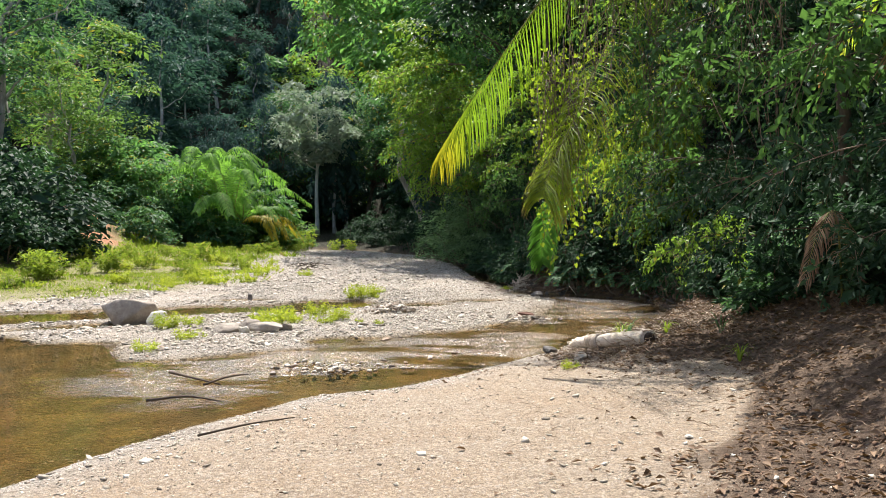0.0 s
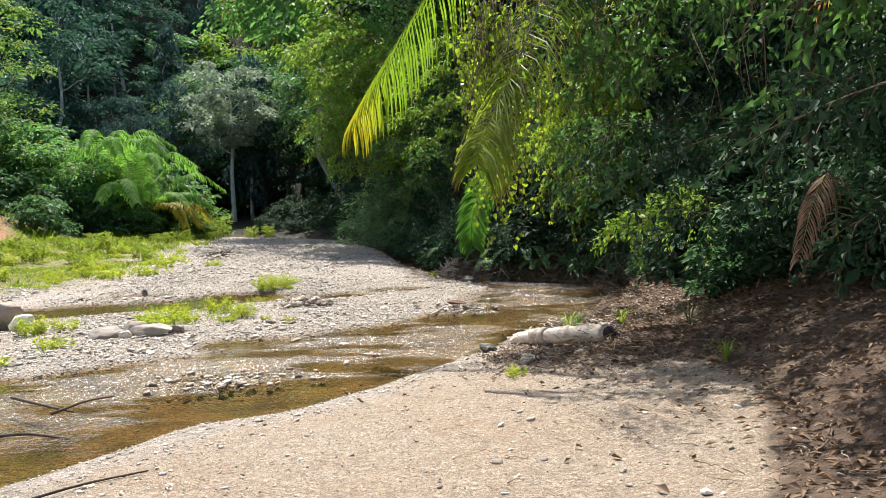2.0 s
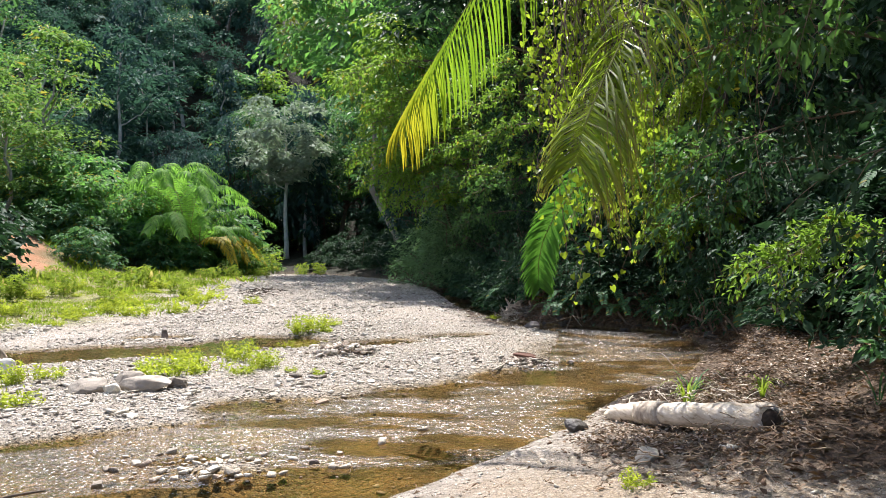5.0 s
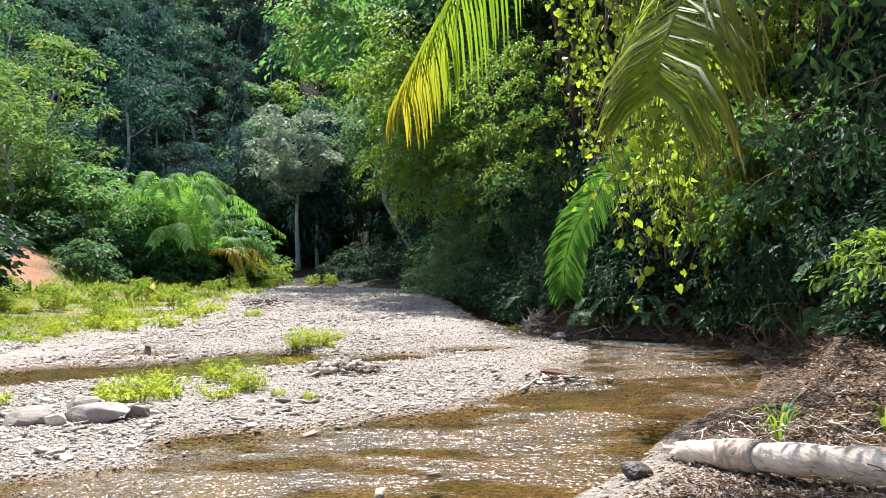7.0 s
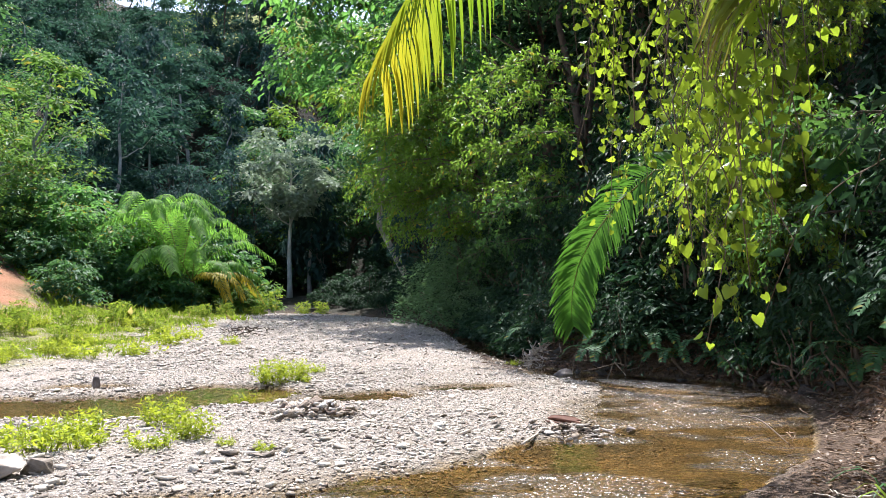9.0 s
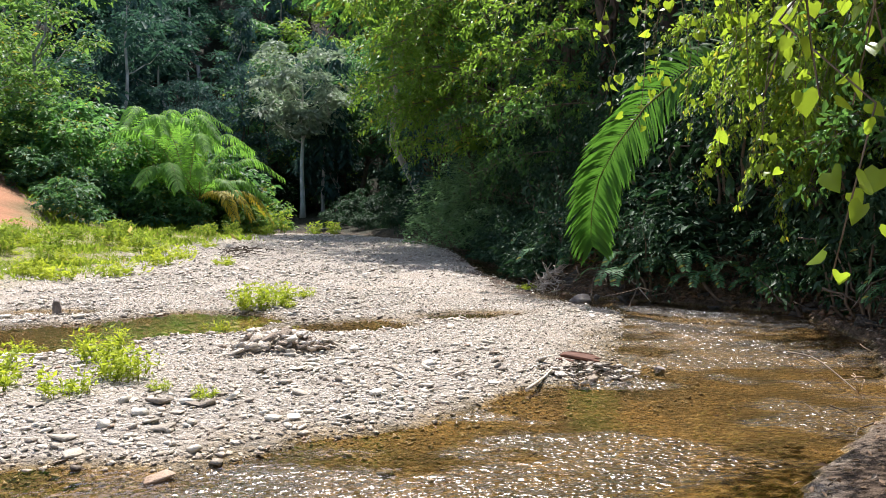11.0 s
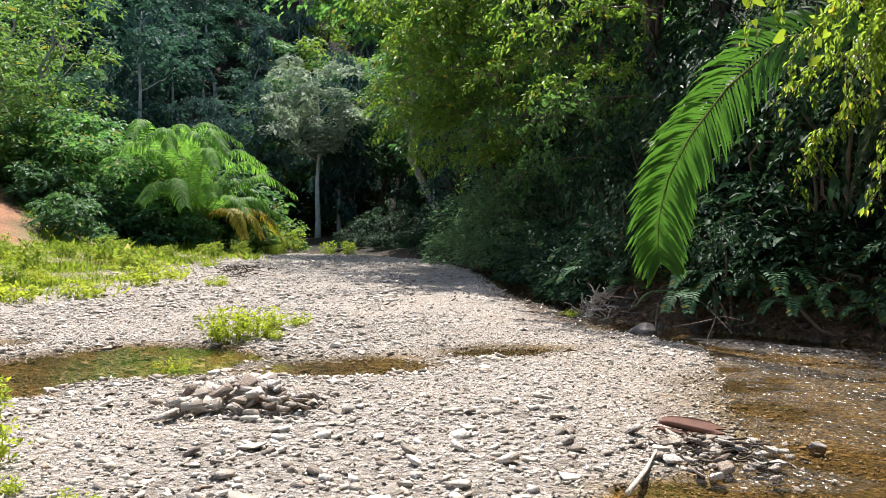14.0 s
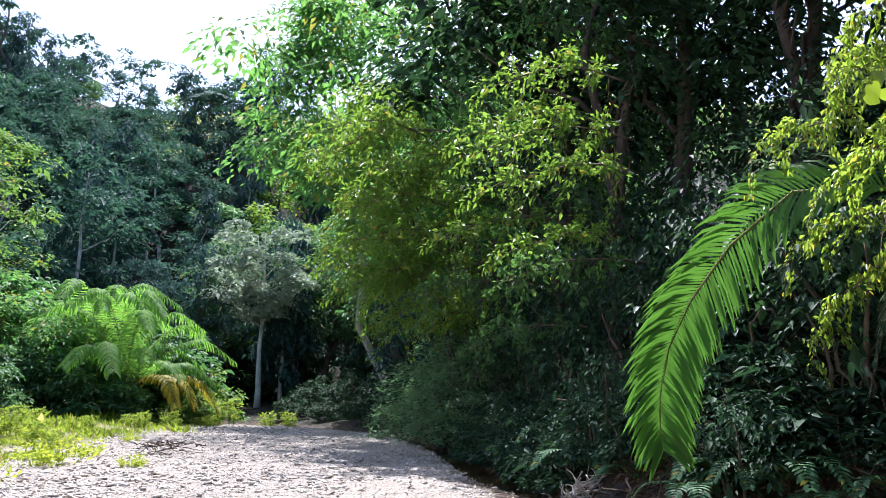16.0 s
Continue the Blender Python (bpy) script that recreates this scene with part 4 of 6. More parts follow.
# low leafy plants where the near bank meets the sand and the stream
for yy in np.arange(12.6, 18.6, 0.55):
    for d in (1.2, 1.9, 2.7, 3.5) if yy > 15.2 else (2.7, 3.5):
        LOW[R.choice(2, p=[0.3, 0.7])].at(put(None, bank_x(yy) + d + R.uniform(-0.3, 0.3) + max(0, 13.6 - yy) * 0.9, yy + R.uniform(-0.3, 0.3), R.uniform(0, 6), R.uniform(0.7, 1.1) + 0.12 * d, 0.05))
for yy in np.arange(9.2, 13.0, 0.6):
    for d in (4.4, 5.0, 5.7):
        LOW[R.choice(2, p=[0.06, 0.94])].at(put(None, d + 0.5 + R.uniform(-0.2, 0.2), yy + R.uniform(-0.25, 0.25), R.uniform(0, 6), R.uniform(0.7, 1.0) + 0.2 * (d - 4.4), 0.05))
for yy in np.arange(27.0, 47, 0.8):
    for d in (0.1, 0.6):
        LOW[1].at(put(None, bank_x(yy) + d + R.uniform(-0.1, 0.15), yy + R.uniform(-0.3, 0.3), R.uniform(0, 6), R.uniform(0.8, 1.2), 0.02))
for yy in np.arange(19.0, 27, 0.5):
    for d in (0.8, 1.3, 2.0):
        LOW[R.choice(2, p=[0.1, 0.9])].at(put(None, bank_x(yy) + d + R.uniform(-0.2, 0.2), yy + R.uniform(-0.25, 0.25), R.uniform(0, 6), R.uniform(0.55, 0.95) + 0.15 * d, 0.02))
WALL = [
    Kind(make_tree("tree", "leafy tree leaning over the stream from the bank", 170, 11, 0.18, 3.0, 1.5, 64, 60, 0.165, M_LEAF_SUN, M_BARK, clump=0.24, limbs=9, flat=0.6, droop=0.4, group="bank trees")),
    Kind(make_tree("tree", "dark vine-hung tree on the steep bank", 171, 12, 0.2, 3.2, 0.8, 56, 52, 0.18, M_LEAF_SHADE, M_BARK, clump=0.32, limbs=9, flat=1.0, droop=0.6, group="bank trees")),
    Kind(make_tree("tree", "green vine-hung tree on the steep bank", 175, 12, 0.2, 3.2, 0.8, 60, 64, 0.17, M_LEAF_HALF_SHADE, M_BARK, clump=0.32, limbs=9, flat=1.0, droop=0.6, group="bank trees")),
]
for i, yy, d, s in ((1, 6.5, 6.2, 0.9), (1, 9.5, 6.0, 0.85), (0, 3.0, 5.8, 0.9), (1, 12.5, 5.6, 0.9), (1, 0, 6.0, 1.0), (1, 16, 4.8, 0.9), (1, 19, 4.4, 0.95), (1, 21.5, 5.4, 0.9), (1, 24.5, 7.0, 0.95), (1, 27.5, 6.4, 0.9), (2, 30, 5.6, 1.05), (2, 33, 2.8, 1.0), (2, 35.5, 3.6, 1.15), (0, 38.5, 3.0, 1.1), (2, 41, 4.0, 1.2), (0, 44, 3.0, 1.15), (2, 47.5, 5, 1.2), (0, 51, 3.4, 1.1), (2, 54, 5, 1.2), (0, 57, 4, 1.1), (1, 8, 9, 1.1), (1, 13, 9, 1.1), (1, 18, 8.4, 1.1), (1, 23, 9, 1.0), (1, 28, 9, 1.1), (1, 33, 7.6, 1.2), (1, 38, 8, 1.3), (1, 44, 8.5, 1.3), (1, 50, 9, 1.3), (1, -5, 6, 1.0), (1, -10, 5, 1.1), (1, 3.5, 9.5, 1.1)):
    WALL[i].at(put(None, bank_x(yy) + d, yy, R.uniform(0, 6), s, 0.2))
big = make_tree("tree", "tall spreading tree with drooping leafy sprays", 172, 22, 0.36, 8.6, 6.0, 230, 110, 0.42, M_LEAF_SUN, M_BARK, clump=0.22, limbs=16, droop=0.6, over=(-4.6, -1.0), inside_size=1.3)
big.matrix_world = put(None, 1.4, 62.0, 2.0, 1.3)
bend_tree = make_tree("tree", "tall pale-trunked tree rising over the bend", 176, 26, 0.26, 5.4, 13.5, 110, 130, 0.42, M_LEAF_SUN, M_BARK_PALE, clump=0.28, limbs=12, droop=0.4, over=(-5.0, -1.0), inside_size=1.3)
bend_tree.matrix_world = put(None, -1.0, 65.5, 0.0)
TALL = Kind(make_tree("tree", "tall dark tree whose crown shades the stream bank", 174, 17, 0.3, 5.2, 5.0, 90, 84, 0.36, M_LEAF_SHADE, M_BARK, clump=0.26, limbs=12, droop=0.4, group="canopy trees"))
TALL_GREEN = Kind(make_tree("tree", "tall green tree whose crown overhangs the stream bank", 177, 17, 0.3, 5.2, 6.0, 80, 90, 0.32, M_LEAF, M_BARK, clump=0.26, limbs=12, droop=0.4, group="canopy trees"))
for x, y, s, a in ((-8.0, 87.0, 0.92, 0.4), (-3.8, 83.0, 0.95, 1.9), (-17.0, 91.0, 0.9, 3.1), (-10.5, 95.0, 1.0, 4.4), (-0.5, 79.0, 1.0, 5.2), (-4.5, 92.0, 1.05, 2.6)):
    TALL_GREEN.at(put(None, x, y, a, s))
# nearer ones stand mostly out of view, added to shade the bank
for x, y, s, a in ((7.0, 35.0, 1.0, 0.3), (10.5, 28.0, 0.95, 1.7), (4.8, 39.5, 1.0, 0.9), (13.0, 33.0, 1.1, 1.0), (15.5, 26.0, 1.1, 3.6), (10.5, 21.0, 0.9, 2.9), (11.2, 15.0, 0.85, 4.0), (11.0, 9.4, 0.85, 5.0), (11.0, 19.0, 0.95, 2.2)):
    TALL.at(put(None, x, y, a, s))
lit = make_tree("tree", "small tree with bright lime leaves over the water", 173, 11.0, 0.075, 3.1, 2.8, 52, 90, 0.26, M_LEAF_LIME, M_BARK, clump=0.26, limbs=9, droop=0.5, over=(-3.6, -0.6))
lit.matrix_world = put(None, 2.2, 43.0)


# ---------------------------------------------------------------- single stones: shapes
def stone_arrays(seed, cuts=1):
    """An angular, flattened stone of unit size; the finer ones have chipped edges."""
    r = np.random.default_rng(seed)
    pts = unit(r.normal(0, 1, (int(6 + 5 * cuts), 3))) * r.uniform(0.42, 0.55, (int(6 + 5 * cuts), 1))
    pts = np.sign(pts) * np.abs(pts) ** 0.85 * 0.5 ** 0.15
    bm = bmesh.new()
    for p in pts:
        bm.verts.new(p * [1.15, 0.85, 0.46])
    made = bmesh.ops.convex_hull(bm, input=bm.verts)
    bmesh.ops.delete(bm, geom=[e for e in made["geom_interior"] if isinstance(e, bmesh.types.BMVert)], context="VERTS")
    if cuts > 1.1:
        bmesh.ops.bevel(bm, geom=bm.edges[:], offset=0.025, segments=1, affect="EDGES")
    bmesh.ops.triangulate(bm, faces=bm.faces[:])
    bm.verts.index_update()
    V = np.array([v.co[:] for v in bm.verts])
    F = np.array([[v.index for v in f.verts] for f in bm.faces])
    bm.free()
    return V * [1.0, r.uniform(0.75, 1.1), r.uniform(0.6, 1.0)], F


def block_arrays(seed, worn=0.0):
    """A broken, blocky stone: a jittered box, its edges chipped if worn."""
    r = np.random.default_rng(seed)
    bm = bmesh.new()
    for i in range(8):
        c = np.array([(i & 1) - 0.5, (i >> 1 & 1) - 0.5, (i >> 2) - 0.5]) * r.uniform(0.45, 1.0, 3)
        bm.verts.new(c * [1.0, 0.8, r.uniform(0.30, 0.44)] + r.normal(0, 0.05, 3))
    bmesh.ops.convex_hull(bm, input=bm.verts)
    bmesh.ops.delete(bm, geom=[v for v in bm.verts if not v.link_faces], context="VERTS")
    if worn:
        bmesh.ops.dissolve_limit(bm, angle_limit=0.15, verts=bm.verts[:], edges=bm.edges[:])
        bmesh.ops.bevel(bm, geom=bm.edges[:], offset=worn, segments=1, affect="EDGES", clamp_overlap=True)
    bmesh.ops.triangulate(bm, faces=bm.faces[:])
    bm.verts.index_update()
    V = np.array([v.co[:] for v in bm.verts])
    F = np.array([[v.index for v in f.verts] for f in bm.faces])
    bm.free()
    return V, F


k = Mat("wet_rock")
nz = k.noise(12.0, 5.0, 0.65)
M_WET_ROCK = k.done(k.ramp(nz, (0.3, (0.02, 0.016, 0.012)), (0.7, (0.09, 0.075, 0.06))), 0.5, k.bump(nz, 0.9, 0.04), 0.4)
BANK_ROCK = [mesh_of("rock", *block_arrays(350 + i, 0.05), M_WET_ROCK) for i in range(5)]


# ---------------------------------------------------------------- overhanging branches, vines, fronds
def make_branch(name, label, seed, length, leaf, mat, twigs=20, per=22, ratio=0.42, sag=0.35, hang=0.6, category="branch", group=""):
    """A leafy bough that starts at the origin and reaches along +x; its twigs go all ways and hang at the tips."""
    r = np.random.default_rng(seed)
    t = thing(name, label, category, group=group)
    u = np.linspace(0, 1, 12)
    main = np.stack([u * length, 0.07 * length * np.sin(u * 4 + seed), 0.16 * length * u - sag * length * u ** 2.0], 1)
    part("stem", tube_mesh("stem", main, np.linspace(0.018, 0.004, 12), M_TWIG, 5), t)
    PP, AA, stems = [], [], []
    for i in range(twigs):
        v = 0.12 + 0.88 * (i + r.random()) / twigs
        p0 = np.array([np.interp(v, u, main[:, c]) for c in range(3)])
        d = unit(r.normal(0, 1, 3) * [0.8, 1.0, 0.8] + [0.55, 0, 0.05])
        L = length * r.uniform(0.10, 0.34)
        w = np.linspace(0, 1, 6)[:, None]
        tw = p0 + d * L * w + np.array([0, 0, -0.5]) * L * w ** 2
        stems.append((tw, np.linspace(0.006, 0.002, 6)))
        n = int(per * r.uniform(0.5, 1.4))
        q = r.uniform(0.1, 1.0, n) ** 0.7
        PP.append(np.stack([np.interp(q, w[:, 0], tw[:, c]) for c in range(3)], 1) + r.normal(0, 0.02 * length, (n, 3)))
        AA.append(unit(unit(r.normal(0, 1, (n, 3))) + d * 0.7 + [0, 0, -hang]))
    P, A = np.concatenate(PP), np.concatenate(AA)
    N = unit(r.normal(0, 0.55, (len(P), 3)) + [0, 0, 0.7])
    L = leaf * r.uniform(0.5, 1.25, len(P))
    V, F = leaf_cards(P, A, N, L, L * ratio * r.uniform(0.8, 1.25, len(P)))
    tagged(part("twig_spray", tubes_mesh("twig_spray", stems, M_TWIG, 3), t), kind="stuff")
    part("foliage", mesh_of("foliage", V, F, mat), t)
    return t


BRANCH = [
    Kind(make_branch("branch", "overhanging branch with drooping green leaves", 180, 2.2, 0.105, M_LEAF_SPRAY, 30, 26, group="overhanging branches")),
    Kind(make_branch("branch", "overhanging branch with light lime-green leaves", 181, 2.0, 0.105, M_LEAF_LIME, 30, 26, group="overhanging branches")),
    Kind(make_branch("branch", "shaded overhanging branch with dark leaves", 183, 2.2, 0.12, M_LEAF_SHADE, 26, 26, group="overhanging branches")),
]


def branch_at(i, x, y, z, way, s=1.0, tip=0.0):
    """way: degrees of its heading, 180 being to the left of the walk."""
    BRANCH[i].at(Matrix.Translation((x, y, z)) @ Euler((R.uniform(-0.3, 0.3), radians(tip), radians(way))).to_matrix().to_4x4() @ Matrix.Diagonal((s, s, s, 1)))


for i, x, y, z, way, s in (
        (2, 4.9, 9.8, 2.3, 190, 0.9), (2, 5.0, 7.9, 2.6, 185, 0.8), (2, 5.6, 8.6, 1.7, 200, 0.8), (2, 5.4, 10.6, 1.6, 175, 0.9),
        (1, 4.9, 12.6, 1.5, 190, 0.8), (2, 4.8, 12.2, 2.6, 180, 0.9), (2, 5.4, 14.6, 2.4, 195, 1.0), (1, 5.4, 14.0, 1.6, 200, 0.9), (2, 4.8, 6.6, 2.4, 170, 0.9),
        (0, 5.8, 17.0, 3.0, 190, 1.1), (0, 6.6, 19.5, 2.2, 190, 1.0), (1, 3.9, 27.6, 4.8, 200, 1.3), (1, 4.1, 28.6, 5.8, 190, 1.4), (1, 4.0, 29.2, 4.0, 205, 1.2),
        (1, 3.8, 27.9, 6.6, 195, 1.2), (0, 4.2, 28.0, 3.4, 185, 1.2), (1, 4.0, 30.6, 6.8, 190, 1.4), (1, 3.6, 33.0, 5.2, 195, 1.4), (0, 3.4, 36, 4.2, 195, 1.5), (1, 3.0, 38.5, 5.0, 200, 1.6),
        (1, 2.6, 40.5, 3.8, 200, 1.5), (1, 2.8, 39.5, 6.4, 195, 1.7), (0, 3.9, 31.5, 2.6, 190, 1.2), (2, 5.3, 10.6, 4.6, 190, 1.0), (1, 5.6, 11.4, 5.4, 200, 1.1)):
    branch_at(i, x, y, z, way, s)
for x, y, z, way in ((5.2, 8.3, 4.6, 185), (5.1, 9.4, 5.2, 192), (5.4, 9.9, 6.2, 180), (5.2, 10.4, 3.8, 190), (5.6, 9.0, 3.4, 200), (5.0, 11.6, 4.4, 185), (5.6, 7.6, 3.6, 190), (4.8, 12.4, 3.4, 200), (4.9, 13.2, 5.4, 190)):
    branch_at(int(x * 10) % 2, x, y, z, way, 1.2)
# mostly out of view above, added to shade the near bank and sand
for j in range(5):
    branch_at((2, 0, 2)[j % 3], R.uniform(4.4, 6.2), R.uniform(10.5, 14.5), R.uniform(4.2, 7.0), R.uniform(165, 215), 1.35)
# the sunlit edge of the wood, out over the gravel
for j in range(15):
    branch_at(1, R.uniform(0.4, 2.6), R.uniform(35.5, 42.0), R.uniform(3.8, 9.6), R.uniform(160, 230), 1.7)
# a lime-leaved bush that leans out over the bend
LIME = Kind(make_branch("branch", "hanging spray of narrow bright green leaves", 182, 1.7, 0.11, M_HEART_THIN, 24, 24, ratio=0.42, sag=0.75, hang=1.3, group="hanging sprays"))
for _ in range(72):
    a = R.uniform(150, 260)
    z = R.uniform(1.9, 8.2)
    x0 = 5.3 + R.uniform(-0.2, 1.4) + 0.3 * abs(z - 3.6) ** 0.7
    LIME.at(Matrix.Translation((x0, 22.2 + R.uniform(-1.5, 1.3), z)) @ Euler((R.uniform(-0.4, 0.4), R.uniform(-0.3, 0.3), radians(a))).to_matrix().to_4x4() @ Matrix.Diagonal((0.85, 0.85, 0.85, 1)))


def make_vine(name, label, seed, strands, box, drop, leaf, mat, per=16, heart=False):
    """Hanging stems with leaves. box: x0, x1, y0, y1, z of the line from which they hang."""
    r = np.random.default_rng(seed)
    x0, x1, y0, y1, z = box
    t = thing(name, label, "vine", (x0, y0, z))
    stems, PP = [], []
    for _ in range(strands):
        u = r.random()
        a = np.array([(x1 - x0) * u + r.normal(0, 0.07), (y1 - y0) * u + r.normal(0, 0.12), r.uniform(-0.6, 0.3)])
        L = drop * r.uniform(0.35, 1.0)
        p = bent(a, a + [r.normal(0, 0.15), r.normal(0, 0.15), -L], r, 8, 0.03)
        stems.append((p, np.linspace(0.007, 0.003, 8)))
        q = r.uniform(0.0, 1.0, per) ** 0.8 * 7
        i = np.minimum(q.astype(int), 6)
        PP.append(p[i] + (p[i + 1] - p[i]) * (q - i)[:, None])
    P = np.concatenate(PP)
    n = len(P)
    A = unit(r.normal(0, 0.6, (n, 3)) + [0, -0.15, -0.9])
    N = unit(np.cross(A, r.normal(0, 1, (n, 3))))
    P = P + r.normal(0, 0.05, (n, 3))
    L = leaf * r.uniform(0.5, 1.2, n)
    tagged(part("vine_stem", tubes_mesh("vine_stem", stems, M_TWIG, 3), t), kind="stuff")
    if heart:
        side = unit(np.cross(A, N))
        o = [(0.0, 0.12), (0.30, -0.06), (0.50, 0.12), (0.48, 0.38), (0.25, 0.72), (0.0, 1.0), (-0.25, 0.72), (-0.48, 0.38), (-0.50, 0.12), (-0.30, -0.06)]
        V = np.stack([P + A * (L * v)[:, None] + side * (L * w * 0.95)[:, None] + N * (L * 0.25 * (abs(w) - v * v * 0.4))[:, None] for w, v in o] + [P + A * (L * 0.4)[:, None]], 1).reshape(-1, 3)
        b = np.arange(n)[:, None] * 11
        F = np.concatenate([b + [10, i, (i + 1) % 10] for i in range(10)])
    else:
        V, F = leaf_cards(P, A, N, L, L * 0.55)
    part("foliage", mesh_of("foliage", V, F, mat), t)
    return t


make_vine("heart_vine", "hanging vine with large heart-shaped yellow-green leaves", 190, 58, (1.46, 2.25, 12.3, 13.0, 4.1), 2.7, 0.07, M_HEART, 27, True)
make_vine("heart_vine", "curtain of small heart-shaped leaves over the bank", 191, 44, (1.85, 3.5, 17.2, 16.6, 5.2), 3.5, 0.085, M_HEART, 30, True)
make_vine("vine_tangle", "tangle of brown vine stems with sparse small leaves", 192, 48, (1.55, 3.3, 10.2, 11.6, 5.6), 3.4, 0.06, M_LEAF_LIME, 20)
make_vine("vine_tangle", "thin hanging vines with small green leaves", 193, 16, (3.0, 4.2, 8.6, 10.0, 5.2), 3.2, 0.07, M_LEAF, 18)

palm = thing("palm_tree", "feather palm with long drooping sunlit fronds over the stream", "palm", (7.0, 14.2, ground_z(7.0, 14.2)))
o = np.array(palm.matrix_world.translation)
part("trunk", tube_mesh("trunk", np.array([[0, 0, -0.3], [-0.05, -0.05, 1.5], [-0.3, -0.2, 4.0], [-0.8, -0.4, 7.2 - o[2]]]), [0.15, 0.12, 0.11, 0.12], M_BARK, 9), palm)
heart_of = np.array([6.2, 13.8, 7.2])
for seed, pts, L, width, pairs, mat, lab, style in (
        (1, [heart_of, (4.2, 13.0, 7.7), (2.4, 12.7, 6.2), (1.6, 13.0, 5.25), (0.8, 13.7, 4.2), (0.25, 14.2, 3.42), (-0.12, 14.6, 2.85)], 0.98, 0.032, 96, M_FROND_GOLD, "golden-green frond lit from behind", dict(hang=1.9, fwd=0.2)),
        (2, [heart_of, (4.2, 12.9, 7.3), (2.8, 12.1, 5.2), (1.90, 10.95, 3.36), (1.49, 10.68, 2.58), (1.33, 10.55, 2.22), (1.27, 10.5, 1.98)], 0.84, 0.017, 150, M_FROND_OLD, "drooping green frond with brown dry tips", dict(hang=0.8, fwd=0.5, dry_tips=True, blunt=0.35, sides=(0.66, 1.05), twist=0.45)),
        (3, [heart_of, (4.3, 14.0, 8.3), (2.5, 14.6, 7.8), (1.1, 15.2, 6.3)], 0.9, 0.036, 84, M_FROND, "", dict(hang=0.9)),
        (4, [heart_of, (6.0, 12.4, 8.2), (5.6, 10.6, 7.6), (5.2, 9.2, 5.8)], 0.8, 0.036, 84, M_FROND, "", dict(hang=0.8)),
        (7, [heart_of, (6.6, 12.8, 8.2), (7.2, 11.8, 7.8), (7.8, 11.0, 6.6)], 0.8, 0.036, 84, M_FROND, "", dict(hang=0.6))):
    add_frond(palm, 700 + seed, [np.array(p) - o for p in pts], pairs, L, width, mat, 0.022, lab, **style)

bend_palm = thing("palm_tree", "young palm with one large bright green drooping frond", "palm", (6.3, 22.6, ground_z(6.3, 22.6)))
o = np.array(bend_palm.matrix_world.translation)
part("trunk", tube_mesh("trunk", np.array([[0, 0, -0.2], [-0.1, 0.1, 0.8], [-0.4, 0.1, 1.6]]), [0.1, 0.08, 0.08], M_BARK, 8), bend_palm)
heart2 = np.array([5.8, 22.7, 2.7])
for seed, pts, L, mat, lab in (
        (1, [heart2, (5.1, 22.9, 3.35), (4.19, 23.3, 3.28), (3.52, 23.45, 2.55), (3.10, 23.5, 1.92), (2.89, 23.5, 1.35), (2.83, 23.5, 0.80), (2.87, 23.5, 0.50)], 0.68, M_FROND, "bright green drooping frond"),
        (2, [heart2, (5.9, 23.2, 3.1), (5.6, 23.6, 2.3), (5.3, 23.8, 1.0)], 0.45, M_LEAF_GREY, "grey hanging frond"),
        (3, [heart2, (6.2, 21.8, 3.7), (6.3, 20.9, 3.5), (6.3, 20.2, 2.6)], 0.6, M_FROND, "")):
    add_frond(bend_palm, 720 + seed, [np.array(p) - o for p in pts], 120, L, 0.048 if seed == 1 else 0.046, mat, 0.022, lab, fwd=0.75, hang=0.4 if seed == 1 else 0.8, face=(0.25, -0.9, 0.35) if seed == 1 else None)


side_palm = thing("palm_tree", "young palm with drooping fronds among the bank shrubs", "palm", (5.7, 7.4, ground_z(5.7, 7.4)))
o = np.array(side_palm.matrix_world.translation)
part("trunk", tube_mesh("trunk", np.array([[0, 0, -0.2], [-0.1, 0.0, 0.9], [-0.3, 0.0, 1.8]]), [0.1, 0.08, 0.07], M_BARK, 8), side_palm)
heart3 = o + [-0.3, 0, 1.8]
for seed, pts in ((1, [heart3, heart3 + [-0.6, -0.1, 0.75], heart3 + [-1.1, -0.1, 0.55], heart3 + [-1.45, -0.1, -0.2]]),
                  (2, [heart3, heart3 + [-0.4, 0.6, 0.8], heart3 + [-0.9, 1.2, 0.7], heart3 + [-1.3, 1.6, 0.0]]),
                  (3, [heart3, heart3 + [-0.3, -0.6, 0.9], heart3 + [-0.6, -1.3, 0.8], heart3 + [-0.8, -1.8, 0.1]])):
    add_frond(side_palm, 740 + seed, [np.array(p) - o for p in pts], 44, 0.45, 0.035, M_FROND_OLD, 0.018, hang=0.7)


dead = thing("dead_frond", "dry brown palm frond hanging on the shaded bank", "frond", (4.6, 9.6, ground_z(4.6, 9.6)))
o = np.array(dead.matrix_world.translation)
add_frond(dead, 760, [np.array(p) - o for p in ((4.75, 9.7, o[2] - 0.05), (4.62, 9.62, 1.75), (4.35, 9.45, 1.62), (4.1, 9.32, 0.98))], 46, 0.34, 0.016, M_DRY, 0.016, hang=1.3)


def make_fern(seed, fronds, length):
    r = np.random.default_rng(seed)
    t = thing("fern", "green fern growing on the shaded earth bank", "fern", group="bank ferns")
    for i in range(fronds):
        a = r.uniform(0, 6.28)
        h = np.array([math.cos(a), math.sin(a), 0])
        L = length * r.uniform(0.7, 1.15)
        add_frond(t, seed * 50 + i, [(0, 0, 0), h * L * 0.35 + [0, 0, 0.35 * L], h * L * 0.75 + [0, 0, 0.36 * L], h * L + [0, 0, 0.12 * L]], 20, 0.2 * length, 0.045 * length, M_LEAF, 0.006, hang=0.3)
    return t


